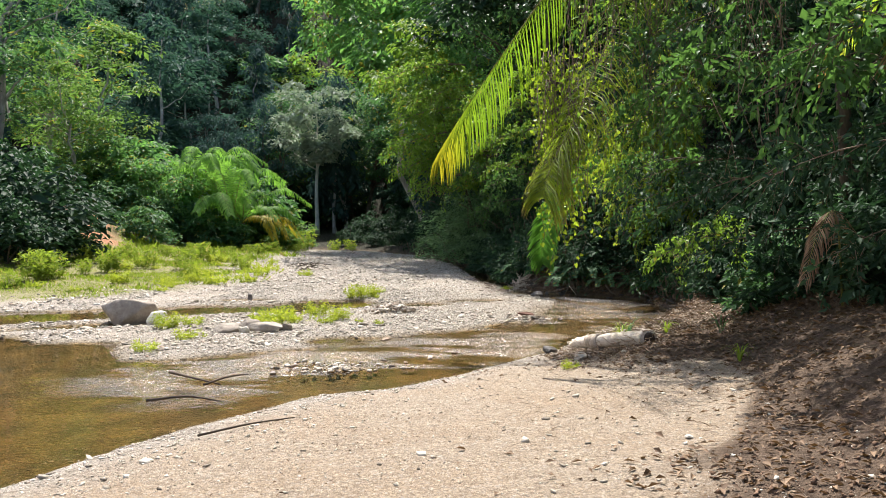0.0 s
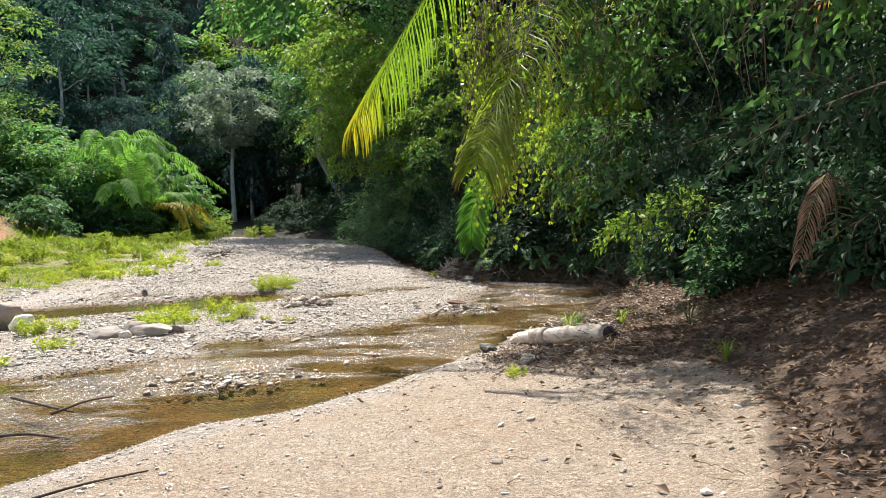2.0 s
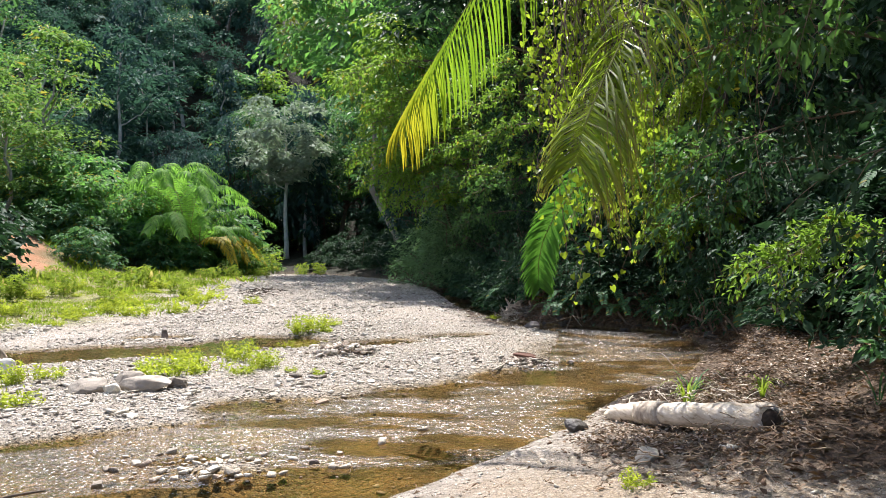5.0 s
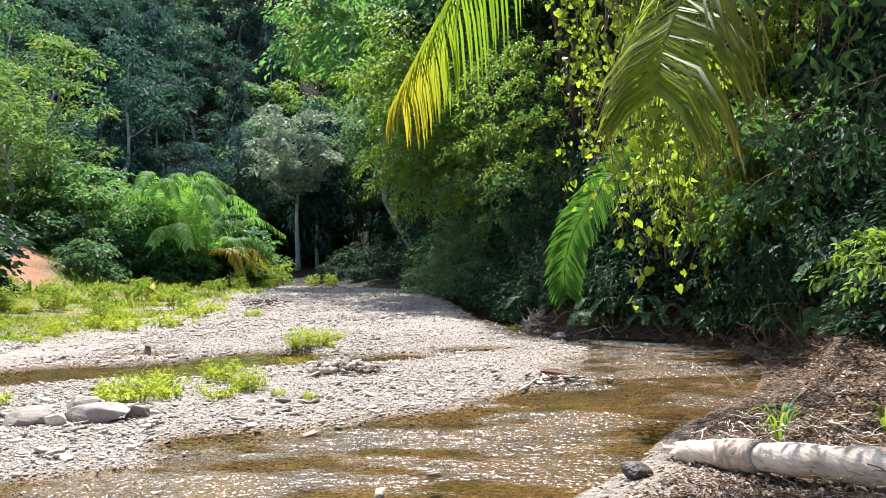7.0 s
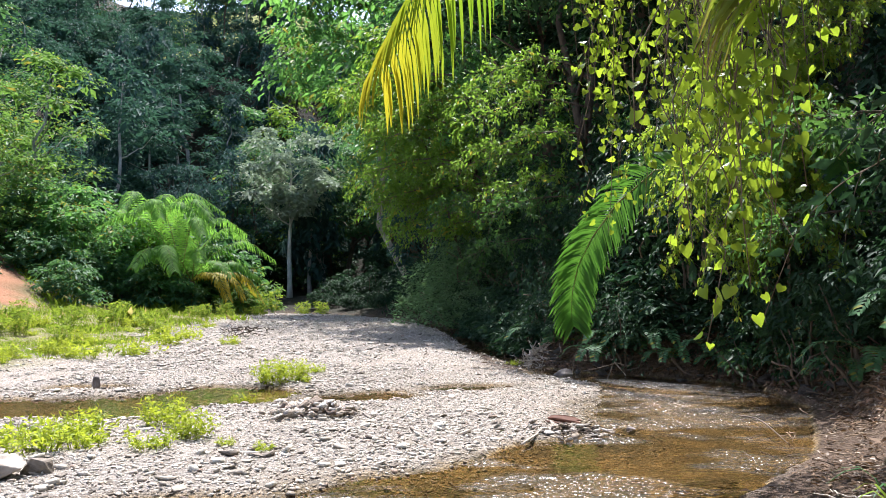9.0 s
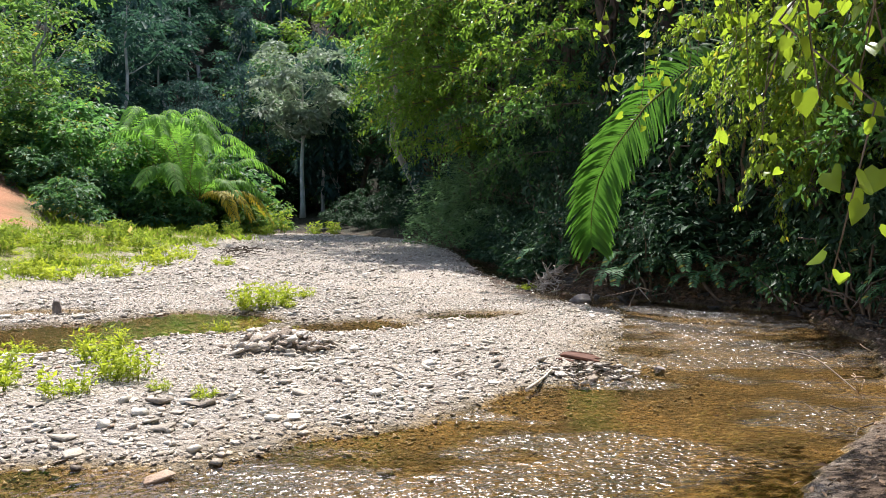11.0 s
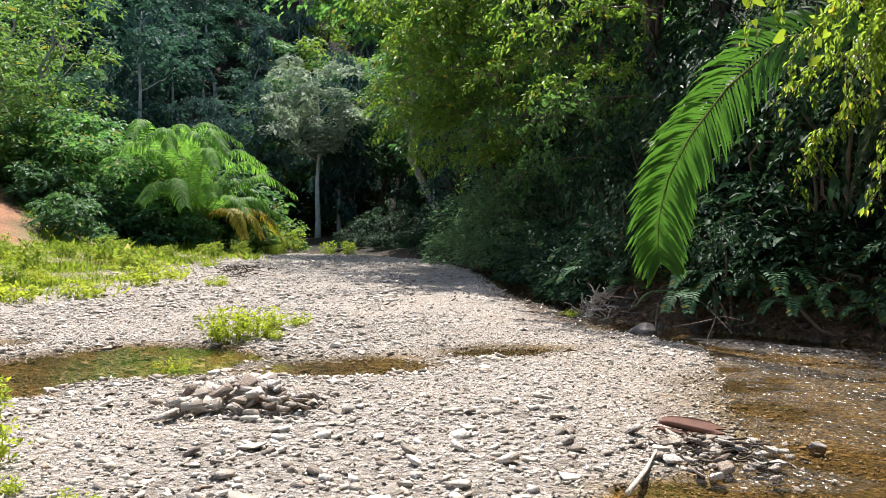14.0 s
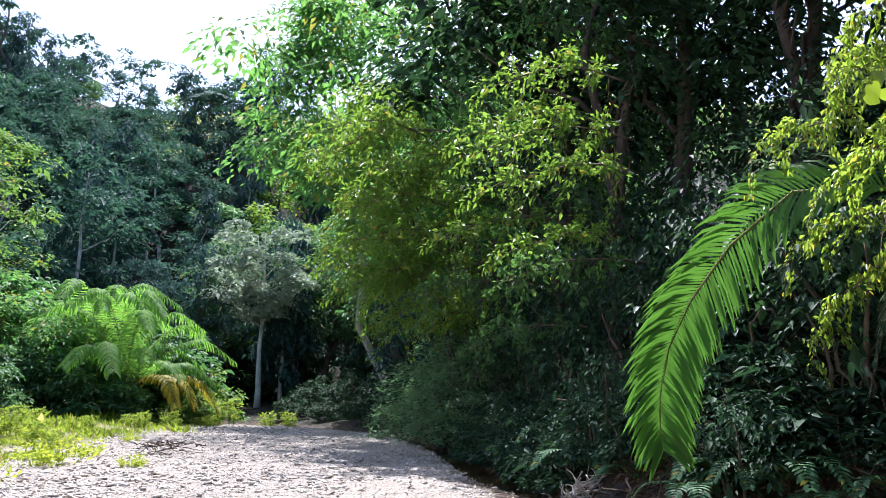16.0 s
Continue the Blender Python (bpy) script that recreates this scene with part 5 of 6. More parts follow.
for j in range(46):
    yy = R.uniform(18.5, 31)
    rock = new("rock", BANK_ROCK[j % 5])
    q = R.uniform(0.10, 0.34)
    rx = bank_x(yy) + R.uniform(-0.15, 0.35)
    rock.matrix_world = Matrix.Translation((rx, yy, ground_z(rx, yy) + 0.08 * q)) @ Euler((R.normal(0, 0.3), R.normal(0, 0.3), R.uniform(0, 6))).to_matrix().to_4x4() @ Matrix.Diagonal((q, q, q * 0.8, 1))
    tagged(rock, "dark wet stone at the foot of the undercut bank", "rock", "bank stones")
FERN = [Kind(make_fern(60, 7, 0.85)), Kind(make_fern(61, 6, 1.1))]
for _ in range(90):
    yy = R.uniform(12, 33)
    FERN[R.integers(2)].at(put(None, bank_x(yy) + R.uniform(0.35, 1.5) + (2.4 if yy < 17 else 0), yy, R.uniform(0, 6), R.uniform(0.5, 0.95), 0.03))


# ---------------------------------------------------------------- stones
STONES = [stone_arrays(300 + i, 1) for i in range(6)] + [block_arrays(310 + i) for i in range(8)]
STONES_FINE = [block_arrays(330 + i, 0.022) for i in range(12)]
STONE_MESH = [mesh_of("stone", V, F, M_STONE) for V, F in STONES_FINE]


def scatter(r, n, region, size, keep):
    x0, x1, y0, y1 = region
    P = np.stack([r.uniform(x0, x1, n), r.uniform(y0, y1, n)], 1)
    ok = keep(P[:, 0], P[:, 1])
    P = P[r.random(n) < ok]
    return P, size[0] * (size[1] / size[0]) ** (r.random(len(P)) ** 2.2)


def on_bar(x, y):
    wet = inside(x, y, STREAM)
    d_bar, d_near = to_line(x, y, SHORE_BAR)[0], to_line(x, y, SHORE_NEAR)[0]
    dg, sg = to_line(x, y, GRASS_EDGE)
    right = to_line(x, y, BANK)
    beyond = (right[1] < 0)
    k = np.where(wet, 0.10 * smooth(1.2, 0.0, d_bar), 0.14 + 0.86 * stony(x, y))
    k = np.where(~wet & (land(x, y) < WATER + 0.01), 0.22 + 0.3 * (fnoise(x * 1.3, y * 1.3, 99) > 0.05), k)
    k = np.where(~wet & (d_near < d_bar), 0.0, k)
    k = k * np.where(sg > 0, smooth(2.5, -0.5, dg), 1)
    return np.where(beyond, 0, k)


def on_sand(x, y):
    wet = inside(x, y, STREAM)
    d_bar, d_near = to_line(x, y, SHORE_BAR)[0], to_line(x, y, SHORE_NEAR)[0]
    k = np.where(wet, 0.5 * smooth(0.9, 0.0, d_near), 0.10 + 0.85 * smooth(2.3, 0.2, d_near) * smooth(1.6, -1.2, x))
    return np.where(d_near < d_bar, k, 0)


def pebble_arrays(seed):
    """A small pebble of 8 triangles."""
    q = np.random.default_rng(seed)
    V = np.array([(0.5, 0, 0), (0, 0.42, 0), (-0.5, 0, 0), (0, -0.42, 0), (0, 0, 0.28), (0, 0, -0.28)]) + q.normal(0, 0.14, (6, 3))
    return V, np.array([(0, 1, 4), (1, 2, 4), (2, 3, 4), (3, 0, 4), (1, 0, 5), (2, 1, 5), (3, 2, 5), (0, 3, 5)])


PEBBLES = [pebble_arrays(360 + i) for i in range(8)]


def stones_mesh(name, P, S, r, sink=0.3, STONES=STONES, squash=1.0):
    VV, FF, n = [], [], 0
    z = land(P[:, 0], P[:, 1])
    which = r.integers(len(STONES), size=len(P))
    for w, (V, F) in enumerate(STONES):
        sel = which == w
        m = int(sel.sum())
        if not m:
            continue
        a = r.uniform(0, 6.283, m)
        tilt = r.normal(0, 0.32, m)
        ca, sa = np.cos(a), np.sin(a)
        X = V[None, :, 0] * ca[:, None] - V[None, :, 1] * sa[:, None]
        Y = V[None, :, 0] * sa[:, None] + V[None, :, 1] * ca[:, None]
        Z = (V[None, :, 2] * r.uniform(0.7, 1.3, m)[:, None] + X * tilt[:, None]) * squash
        s = S[sel][:, None]
        Q = np.stack([X * s + P[sel, 0:1], Y * s + P[sel, 1:2], Z * s + z[sel][:, None] + s * (0.25 - sink * 0.5) * squash], 2)
        VV.append(Q.reshape(-1, 3))
        FF.append((F[None] + (np.arange(m) * len(V))[:, None, None]).reshape(-1, 3) + n)
        n += m * len(V)
    return mesh_of(name, np.concatenate(VV), np.concatenate(FF), M_STONE)


R2 = np.random.default_rng(21)
def on_slabs(x, y):
    return on_bar(x, y) * stony(x, y)


lots = [scatter(R2, 17000, (-9, 3.2, 12, 27), (0.03, 0.085), on_bar), scatter(R2, 4200, (-8.5, 2.4, 13, 30), (0.06, 0.15), on_slabs), scatter(R2, 9000, (-11, 3, 27, 60), (0.05, 0.17), on_bar), scatter(R2, 5000, (-17, -8, 14, 26), (0.04, 0.15), on_bar),
        scatter(R2, 9000, (-5, 3, 4, 14), (0.015, 0.06), on_sand), scatter(R2, 800, (-6, 3, 4, 16), (0.05, 0.11), lambda x, y: on_sand(x, y) * 0.7)]
gravel = part("gravel", stones_mesh("gravel", np.concatenate([p for p, _ in lots]), np.concatenate([s for _, s in lots]), R2, squash=0.9), ground)
tagged(gravel, kind="stuff")
def on_grit(x, y):
    return np.clip(on_bar(x, y) * 8, 0, 1) * (1 - 0.25 * stony(x, y))


lots = [scatter(R2, 66000, (-6, 3.2, 12, 24), (0.014, 0.055), on_grit), scatter(R2, 16000, (-9, 3, 24, 48), (0.025, 0.08), on_grit),
        scatter(R2, 24000, (-5, 3, 3.5, 14), (0.008, 0.032), lambda x, y: on_sand(x, y) * 0.75 + 0.26 * (to_line(x, y, SHORE_NEAR)[0] < 7) * ~inside(x, y, STREAM) * (y < 13.5))]
tagged(part("pebbles", stones_mesh("pebbles", np.concatenate([p for p, _ in lots]), np.concatenate([s for _, s in lots]), R2, 0.4, PEBBLES), ground), kind="stuff")


def loose_stone(x, y, s, parent=ground, z=None, sz=1.0, turn=None, tilt=0.15, i=None, sink=0.06, meshes=STONE_MESH):
    i = R2.integers(len(meshes)) if i is None else i
    ob = new("stone", meshes[i])
    zz = ground_z(x, y) + (0.25 * sz - sink) * s if z is None else z
    ob.matrix_world = Matrix.Translation((x, y, zz)) @ Euler((R2.normal(0, tilt), R2.normal(0, tilt), R2.uniform(0, 6.28) if turn is None else turn)).to_matrix().to_4x4() @ Matrix.Diagonal((s, s, s * sz, 1))
    if parent is not None:
        ob.parent = parent
        ob.matrix_parent_inverse = parent.matrix_world.inverted()
    return ob


P, S = scatter(R2, 1500, (-5.5, 3.0, 13, 22), (0.07, 0.20), lambda x, y: on_slabs(x, y) * 0.5 + 0.04 * (on_bar(x, y) > 0.13))
for (x, y), s in list(zip(P, S))[:210]:
    loose_stone(x, y, s * (0.7 if x > -0.6 else 1.0), sz=R2.uniform(0.35, 0.65), sink=0.03)
for (x, y), s in zip(*scatter(R2, 160, (-4, 2.0, 5.0, 13), (0.03, 0.07), lambda x, y: on_sand(x, y) * 0.6)):
    loose_stone(x, y, s)

k = Mat("pile_stone")
oi = k.n.new("ShaderNodeObjectInfo").outputs["Random"]
nz = k.noise(16.0, 6.0, 0.7)
tone = k.ramp(oi, (0.0, (0.28, 0.215, 0.16)), (0.5, (0.55, 0.47, 0.375)), (1.0, (0.78, 0.72, 0.63)))
M_PILE = k.done(k.mix(k.ramp(nz, (0.35, 0.45), (0.55, 0.0)), tone, (0.18, 0.145, 0.11)), 0.85, k.bump(nz, 0.9, 0.03), 0.2)
PILE_MESH = [mesh_of("stone", V, F, M_PILE) for V, F in STONES_FINE]
pile = thing("stone_pile", "low heap of pale angular stones on the gravel", "stones", (-1.1, 18.48, ground_z(-1.1, 18.48)))
for i in range(120):
    u, v = R2.normal(0, 0.27), R2.normal(0, 0.17)
    lift = 0.09 * math.exp(-(u * u / 0.25 + v * v / 0.1)) * R2.uniform(0, 1.6)
    x, y = -1.1 + u + 0.25 * v, 18.48 + v + 0.12 * u
    s = 0.06 + 0.13 * R2.random() ** 1.7
    loose_stone(x, y, s, pile, ground_z(x, y) + 0.035 + lift, R2.uniform(0.6, 1.1), tilt=0.33, meshes=PILE_MESH)


def solo(name, label, cat, x, y, sx, sy, sz, seed, turn=0.0, sink=0.25, material=None):
    bm = bmesh.new()
    bmesh.ops.create_icosphere(bm, subdivisions=4, radius=0.5)
    r = np.random.default_rng(seed)
    V = np.array([v.co[:] for v in bm.verts])
    F = np.array([[v.index for v in f.verts] for f in bm.faces])
    bm.free()
    V = 0.42 * V / np.sum(np.abs(V) ** 4.5, 1, keepdims=True) ** (1 / 4.5)
    for _ in range(16):
        n = unit(r.normal(0, 1, 3))
        c = r.uniform(0.24, 0.42)
        d = V @ n
        V = V - np.where(d > c, d - c, 0)[:, None] * n * 0.92
    V = V * (1 + 0.16 * fnoise(V[:, :1] * 6 + seed, V[:, 1:2] * 6 + V[:, 2:3] * 5, seed))
    ob = new(name, mesh_of(name, V * [sx, sy, sz], F, material or M_STONE))
    ob.matrix_world = Matrix.Translation((x, y, ground_z(x, y) + sz * (0.5 - sink) * 0.8)) @ Matrix.Rotation(turn, 4, "Z")
    return tagged(ob, label, cat)


k = Mat("pale_rock")
nz = k.noise(5.0, 6.0, 0.7)
n2 = k.noise(1.7, 3.0)
M_PALE_ROCK = k.done(k.mix(k.ramp(n2, (0.4, 0.0), (0.62, 0.7)), k.ramp(nz, (0.3, (0.17, 0.145, 0.115)), (0.65, (0.46, 0.41, 0.34))), (0.22, 0.18, 0.14)), 0.85, k.bump(nz, 0.9, 0.05), 0.2)
k = Mat("white_rock")
nz = k.noise(9.0, 5.0, 0.65)
M_WHITE_ROCK = k.done(k.ramp(nz, (0.3, (0.50, 0.47, 0.42)), (0.65, (0.80, 0.77, 0.72))), 0.8, k.bump(nz, 0.7, 0.04), 0.25)
k = Mat("dark_rock")
nz = k.noise(6.0, 6.0, 0.65)
M_DARK_ROCK = k.done(k.ramp(nz, (0.3, (0.09, 0.075, 0.065)), (0.7, (0.30, 0.26, 0.22))), 0.75, k.bump(nz, 0.7, 0.04), 0.3)
solo("boulder", "weathered grey-brown boulder at the water's edge", "rock", -6.55, 17.0, 1.45, 0.95, 0.85, 401, 0.15, material=M_PALE_ROCK)
solo("rock", "white rock beside the grey boulder", "rock", -5.8, 16.6, 0.55, 0.42, 0.42, 402, 0.5, material=M_WHITE_ROCK)
solo("flat_rock", "flat weathered pale rock slab on the gravel", "rock", -4.0, 15.3, 0.70, 0.42, 0.28, 403, 0.1, material=M_PALE_ROCK)
solo("flat_rock", "flat weathered pale rock slab on the gravel", "rock", -3.35, 15.35, 0.90, 0.5, 0.27, 404, -0.1, material=M_PALE_ROCK)
solo("flat_rock", "flat weathered pale rock slab on the gravel", "rock", -3.75, 15.95, 0.55, 0.36, 0.28, 415, 0.3, material=M_PALE_ROCK)
solo("flat_rock", "small weathered rock beside the slabs", "rock", -2.98, 15.5, 0.3, 0.24, 0.24, 416, 0.2)
solo("flat_rock", "small weathered rock beside the slabs", "rock", -3.68, 15.1, 0.26, 0.22, 0.22, 405, 0.7)
solo("rock", "grey rock standing out of the shallow water", "rock", 2.6, 18.05, 0.17, 0.13, 0.12, 406, 0.3, sink=0.0, material=M_DARK_ROCK)
solo("rock", "dark wet rock at the edge of the stream", "rock", 1.66, 12.6, 0.26, 0.2, 0.2, 407, 0.3, material=M_WET_ROCK)
solo("rock", "dark rock in the shade by the stream", "rock", 2.75, 24.0, 0.42, 0.3, 0.3, 408, 0.1, material=M_DARK_ROCK)
solo("rock", "pale broken rock in the earth bank", "rock", 3.9, 24.9, 0.6, 0.35, 0.5, 409, 0.4)
solo("rock", "pale rock lying on the debris by the bank", "rock", 1.8, 10.6, 0.26, 0.2, 0.16, 410, 0.4)
for x, y, s in ((-0.75, 11.9, 0.1), (-0.55, 12.2, 0.09), (-0.2, 12.6, 0.14), (-1.35, 11.6, 0.12), (0.2, 13.1, 0.12), (-0.9, 12.4, 0.1), *((-1.5 + R2.normal(0, 0.45), 11.78 + R2.normal(0, 0.24), 0.03 + 0.10 * R2.random() ** 2) for _ in range(110))):
    loose_stone(x, y, s, z=max(WATER, ground_z(x, y)) + 0.12 * s)
solo("post_stump", "short dark wooden stump standing in a puddle", "stump", -5.24, 22.2, 0.2, 0.18, 0.5, 411, material=M_DARK_ROCK)

# ---------------------------------------------------------------- log, sticks, debris
k = Mat("dead_wood")
g1 = k.noise(26.0, 6.0, 0.7, stretch=(1, 0.10, 1))
g2 = k.noise(2.5, 4.0)
M_DEAD = k.done(k.mix(k.ramp(g2, (0.4, 0.0), (0.7, 0.55)), k.ramp(g1, (0.30, (0.20, 0.155, 0.11)), (0.42, (0.50, 0.43, 0.34)), (0.6, (0.68, 0.61, 0.51))), (0.34, 0.26, 0.18)), 0.85, k.bump(g1, 0.7, 0.02), 0.2)
k = Mat("dry_straw")
g1 = k.noise(25.0, 4.0)
M_STRAW = k.done(k.ramp(g1, (0.3, (0.14, 0.095, 0.06)), (0.7, (0.38, 0.29, 0.20))), 0.9, None, 0.2)
k = Mat("log_bark")
g1 = k.noise(9.0, 6.0, 0.7)
M_LOGBARK = k.done(k.ramp(g1, (0.35, (0.24, 0.19, 0.145)), (0.65, (0.56, 0.49, 0.40))), 0.9, k.bump(g1, 0.9, 0.03), 0.2)
k = Mat("rotten_wood_shade")
M_ROT_SHADE = k.done(k.ramp(k.noise(30.0, 4.0), (0.3, (0.02, 0.014, 0.01)), (0.7, (0.07, 0.05, 0.035))), 0.95)
log = thing("log", "bleached fallen log with a rotten broken end", "log", (2.2, 11.6, 0))
lp = np.array([(2.68, 10.62, 0.17), (2.61, 11.0, 0.11), (2.48, 11.5, 0.03), (2.32, 12.1, -0.08), (2.17, 12.7, -0.19), (2.11, 12.95, -0.24)]) - [2.2, 11.6, 0]
SIDES = 26


def log_shell(line, n, radius, seed, ragged, knots):
    """A tapering length of trunk with ridges, knots and torn ends."""
    r = np.random.default_rng(seed)
    V, F, T = tube(curve3(line, n), radius, SIDES)
    ring = np.repeat(np.arange(n), SIDES)
    turn = np.tile(np.arange(SIDES), n) / SIDES * 2 * np.pi
    axis = np.repeat(curve3(line, n), SIDES, 0)
    out = V[:n * SIDES] - axis
    swell = 1 + 0.10 * fnoise(turn * 2.2, ring * 0.16, seed) + 0.06 * fnoise(turn * 7, ring * 0.3, seed + 5)
    for k in range(knots):
        k0, k1 = r.uniform(3, n - 4), r.uniform(0, 6.28)
        swell = swell + 0.16 * np.exp(-((ring - k0) / 1.1) ** 2 - (np.angle(np.exp(1j * (turn - k1))) / 0.32) ** 2)
    V[:n * SIDES] = axis + out * swell[:, None]
    along = unit(line[-1:] - line[-2:-1])
    tear = ragged * (0.5 + fnoise(turn[:SIDES] * 2.6, turn[:SIDES] * 0, seed + 9) * 2.2 + r.uniform(-0.25, 0.25, SIDES))
    V[(n - 1) * SIDES:n * SIDES] += along * tear[:, None]
    V[-1] -= along[0] * ragged * 0.7
    return V, F, T


V, F, T = log_shell(lp, 34, 0.094 + np.linspace(0.022, -0.012, 34) + 0.006 * np.sin(np.arange(34) * 0.9), 51, 0.10, 4)
part("trunk", mesh_of("trunk", V, [F, T], M_DEAD, False), log)
end = np.array((2.09, 13.0, -0.25)) - [2.2, 11.6, 0]
sv = np.array([(x, y, z) for z in (0.0, 0.035) for x, y in ((-0.05, -0.12), (0.055, -0.12), (0.05, 0.16), (0.02, 0.25), (-0.035, 0.21), (-0.06, 0.1))])
sv = sv @ np.array([(0.97, -0.22, 0), (-0.22, 0.97, -0.16), (0, 0.1, 1)]) + end
part("broken_end", mesh_of("broken_end", sv, [np.array([(5, 4, 3, 2, 1, 0), (6, 7, 8, 9, 10, 11)]), np.array([(i, (i + 1) % 6, (i + 1) % 6 + 6, i + 6) for i in range(6)])], M_DEAD), log, "splintered pale end")
band = curve3(lp, 34)[19:24]
V, F, T = log_shell(band, 5, np.array([0.110, 0.114, 0.113, 0.112, 0.107]), 58, 0.02, 0)
part("bark", mesh_of("bark", V, [F, T], M_LOGBARK), log, "grey-brown ring of peeling bark")
# solid cap: shade inside the rotten hollow is painted as near-black wood
part("hollow", tube_mesh("hollow", np.array([(2.685, 10.63, 0.168), (2.69, 10.59, 0.175)]) - [2.2, 11.6, 0], [0.088, 0.06], M_ROT_SHADE, 10), log, "rotten end with the hollow's shade painted dark")
for i in range(9):
    a = i * 0.7
    q = np.array((2.68, 10.64, 0.17)) + np.array([math.cos(a) * 0.095, 0, math.sin(a) * 0.095])
    part("splinter", tube_mesh("splinter", bent(q + [0, 0.08, 0], q + [R2.normal(0, 0.02), -R2.uniform(0.03, 0.13), R2.normal(0, 0.02)], R2, 4, 0.03) - np.array([2.2, 11.6, 0]), [0.024, 0.022, 0.014, 0.004], M_DEAD, 5), log)


def sticks(name, label, n, at, spread, length, rad, material, kind="", category="sticks", lift=0.12, seed=0, flat=0.25):
    r = np.random.default_rng(seed)
    many = []
    for _ in range(n):
        x, y = at[0] + r.normal(0, spread[0]), at[1] + r.normal(0, spread[1])
        a, L = r.uniform(0, 6.28), length * r.uniform(0.4, 1.2)
        z = ground_z(x, y) + 0.01 + r.random() * lift
        d = np.array([math.cos(a), math.sin(a), r.normal(0, flat)]) * L * 0.5
        c = np.array([x, y, z])
        R_ = rad * r.uniform(0.5, 1.4)
        p = bent(c - d, c + d, r, 5, 0.05)
        p[:, 2] = np.maximum(p[:, 2], land(p[:, 0], p[:, 1]) + R_ * 0.5)
        many.append((p, np.linspace(R_, R_ * 0.4, 5)))
    t = thing(name, label, category, (at[0], at[1], ground_z(*at)), kind=kind)
    if n < 9:
        for p, rr in many:
            q = part("broken_branch", tube_mesh("broken_branch", p - np.array(t.matrix_world.translation), rr, material, 6), t)
        return t
    ob = tagged(part("twig_heap", tubes_mesh("twig_heap", many, material, 4), t), kind="stuff")
    ob.matrix_parent_inverse = t.matrix_world.inverted()
    return t


sticks("driftwood", "heap of broken roots and dry twigs round the log", 150, (2.45, 10.4), (0.55, 0.5), 0.2, 0.005, M_STRAW, "stuff", seed=1, lift=0.16)
sticks("driftwood", "bleached driftwood and twigs beyond the log", 60, (2.9, 13.1), (0.35, 0.4), 0.22, 0.007, M_DEAD, "stuff", seed=2, lift=0.2)
sticks("driftwood", "dead twigs and dry debris along the near bank", 80, (3.6, 14.6), (0.5, 1.0), 0.22, 0.005, M_TWIG, "stuff", seed=12, lift=0.15)
sticks("dry_twigs", "dry twigs and stalks on the litter bank", 160, (3.2, 6.6), (0.6, 2.2), 0.16, 0.004, M_STRAW, "stuff", seed=3, lift=0.05)
sticks("brushwood", "low heap of dark dead twigs on the gravel", 60, (-5.6, 34.5), (0.4, 0.3), 0.4, 0.016, M_BARK, "stuff", seed=4, lift=0.3)
sticks("brushwood", "dead branches caught at the edge of the stream", 70, (2.5, 26.2), (0.18, 0.25), 0.45, 0.012, M_DEAD, "stuff", seed=5, lift=0.3, flat=0.7)
sticks("roots", "bare roots and dead stalks along the undercut bank", 120, (5.9, 24.2), (0.9, 0.7), 0.8, 0.016, M_TWIG, "stuff", seed=6, lift=0.5, flat=0.6)
sticks("roots", "bare roots and dead stalks along the undercut bank", 110, (4.4, 24.9), (0.8, 0.5), 0.7, 0.014, M_TWIG, "stuff", seed=7, lift=0.5, flat=0.6)
sticks("roots", "bare roots and dead stalks along the undercut bank", 110, (6.4, 19.6), (0.4, 1.6), 0.7, 0.014, M_TWIG, "stuff", seed=8, lift=0.5, flat=0.6)
sticks("driftwood", "dead twigs and stalks strewn over the earth bank", 150, (5.0, 16.6), (0.6, 1.5), 0.3, 0.006, M_STRAW, "stuff", seed=14, lift=0.1)
sticks("driftwood", "thin broken twigs among pale stones", 7, (2.0, 18.1), (0.2, 0.16), 0.36, 0.008, M_TWIG, seed=9, lift=0.02, flat=0.02)


def stick(label, pts, r0, material):
    p = np.array(pts, float)
    c = p.mean(0)
    t = thing("stick", label, "stick", c)
    part("wood", tube_mesh("wood", curve3(p - c, 8), np.linspace(r0, r0 * 0.5, 8), material, 5), t)


W = WATER
stick("forked stick lying in the shallow pool", [(-3.75, 11.2, W + 0.05), (-3.3, 10.85, W + 0.03), (-2.9, 10.6, W + 0.0)], 0.022, M_TWIG)
stick("forked stick lying in the shallow pool", [(-3.1, 10.55, W + 0.0), (-2.85, 10.8, W + 0.06), (-2.6, 10.95, W + 0.07)], 0.018, M_TWIG)
stick("wet branch floating in the pool", [(-3.5, 9.6, W), (-3.05, 9.7, W + 0.03), (-2.6, 9.6, W - 0.01)], 0.02, M_BARK)
stick("branch lying in the stream by the bank", [(4.16, 18.9, W + 0.02), (4.14, 18.2, W + 0.08), (4.04, 17.4, W + 0.03), (4.0, 17.0, W - 0.02)], 0.010, M_TWIG)
stick("thin dark stick on the gravel shore", [(-2.2, 7.3, ground_z(-2.2, 7.3) + 0.02), (-1.8, 7.55, ground_z(-1.8, 7.55) + 0.02), (-1.4, 7.7, ground_z(-1.4, 7.7) + 0.02)], 0.012, M_BARK)
stick("pale stick leaning on the litter bank", [(2.9, 5.3, ground_z(2.9, 5.3) + 0.03), (3.4, 5.6, ground_z(3.4, 5.6) + 0.1), (4.0, 5.9, ground_z(4.0, 5.9) + 0.15)], 0.018, M_DEAD)
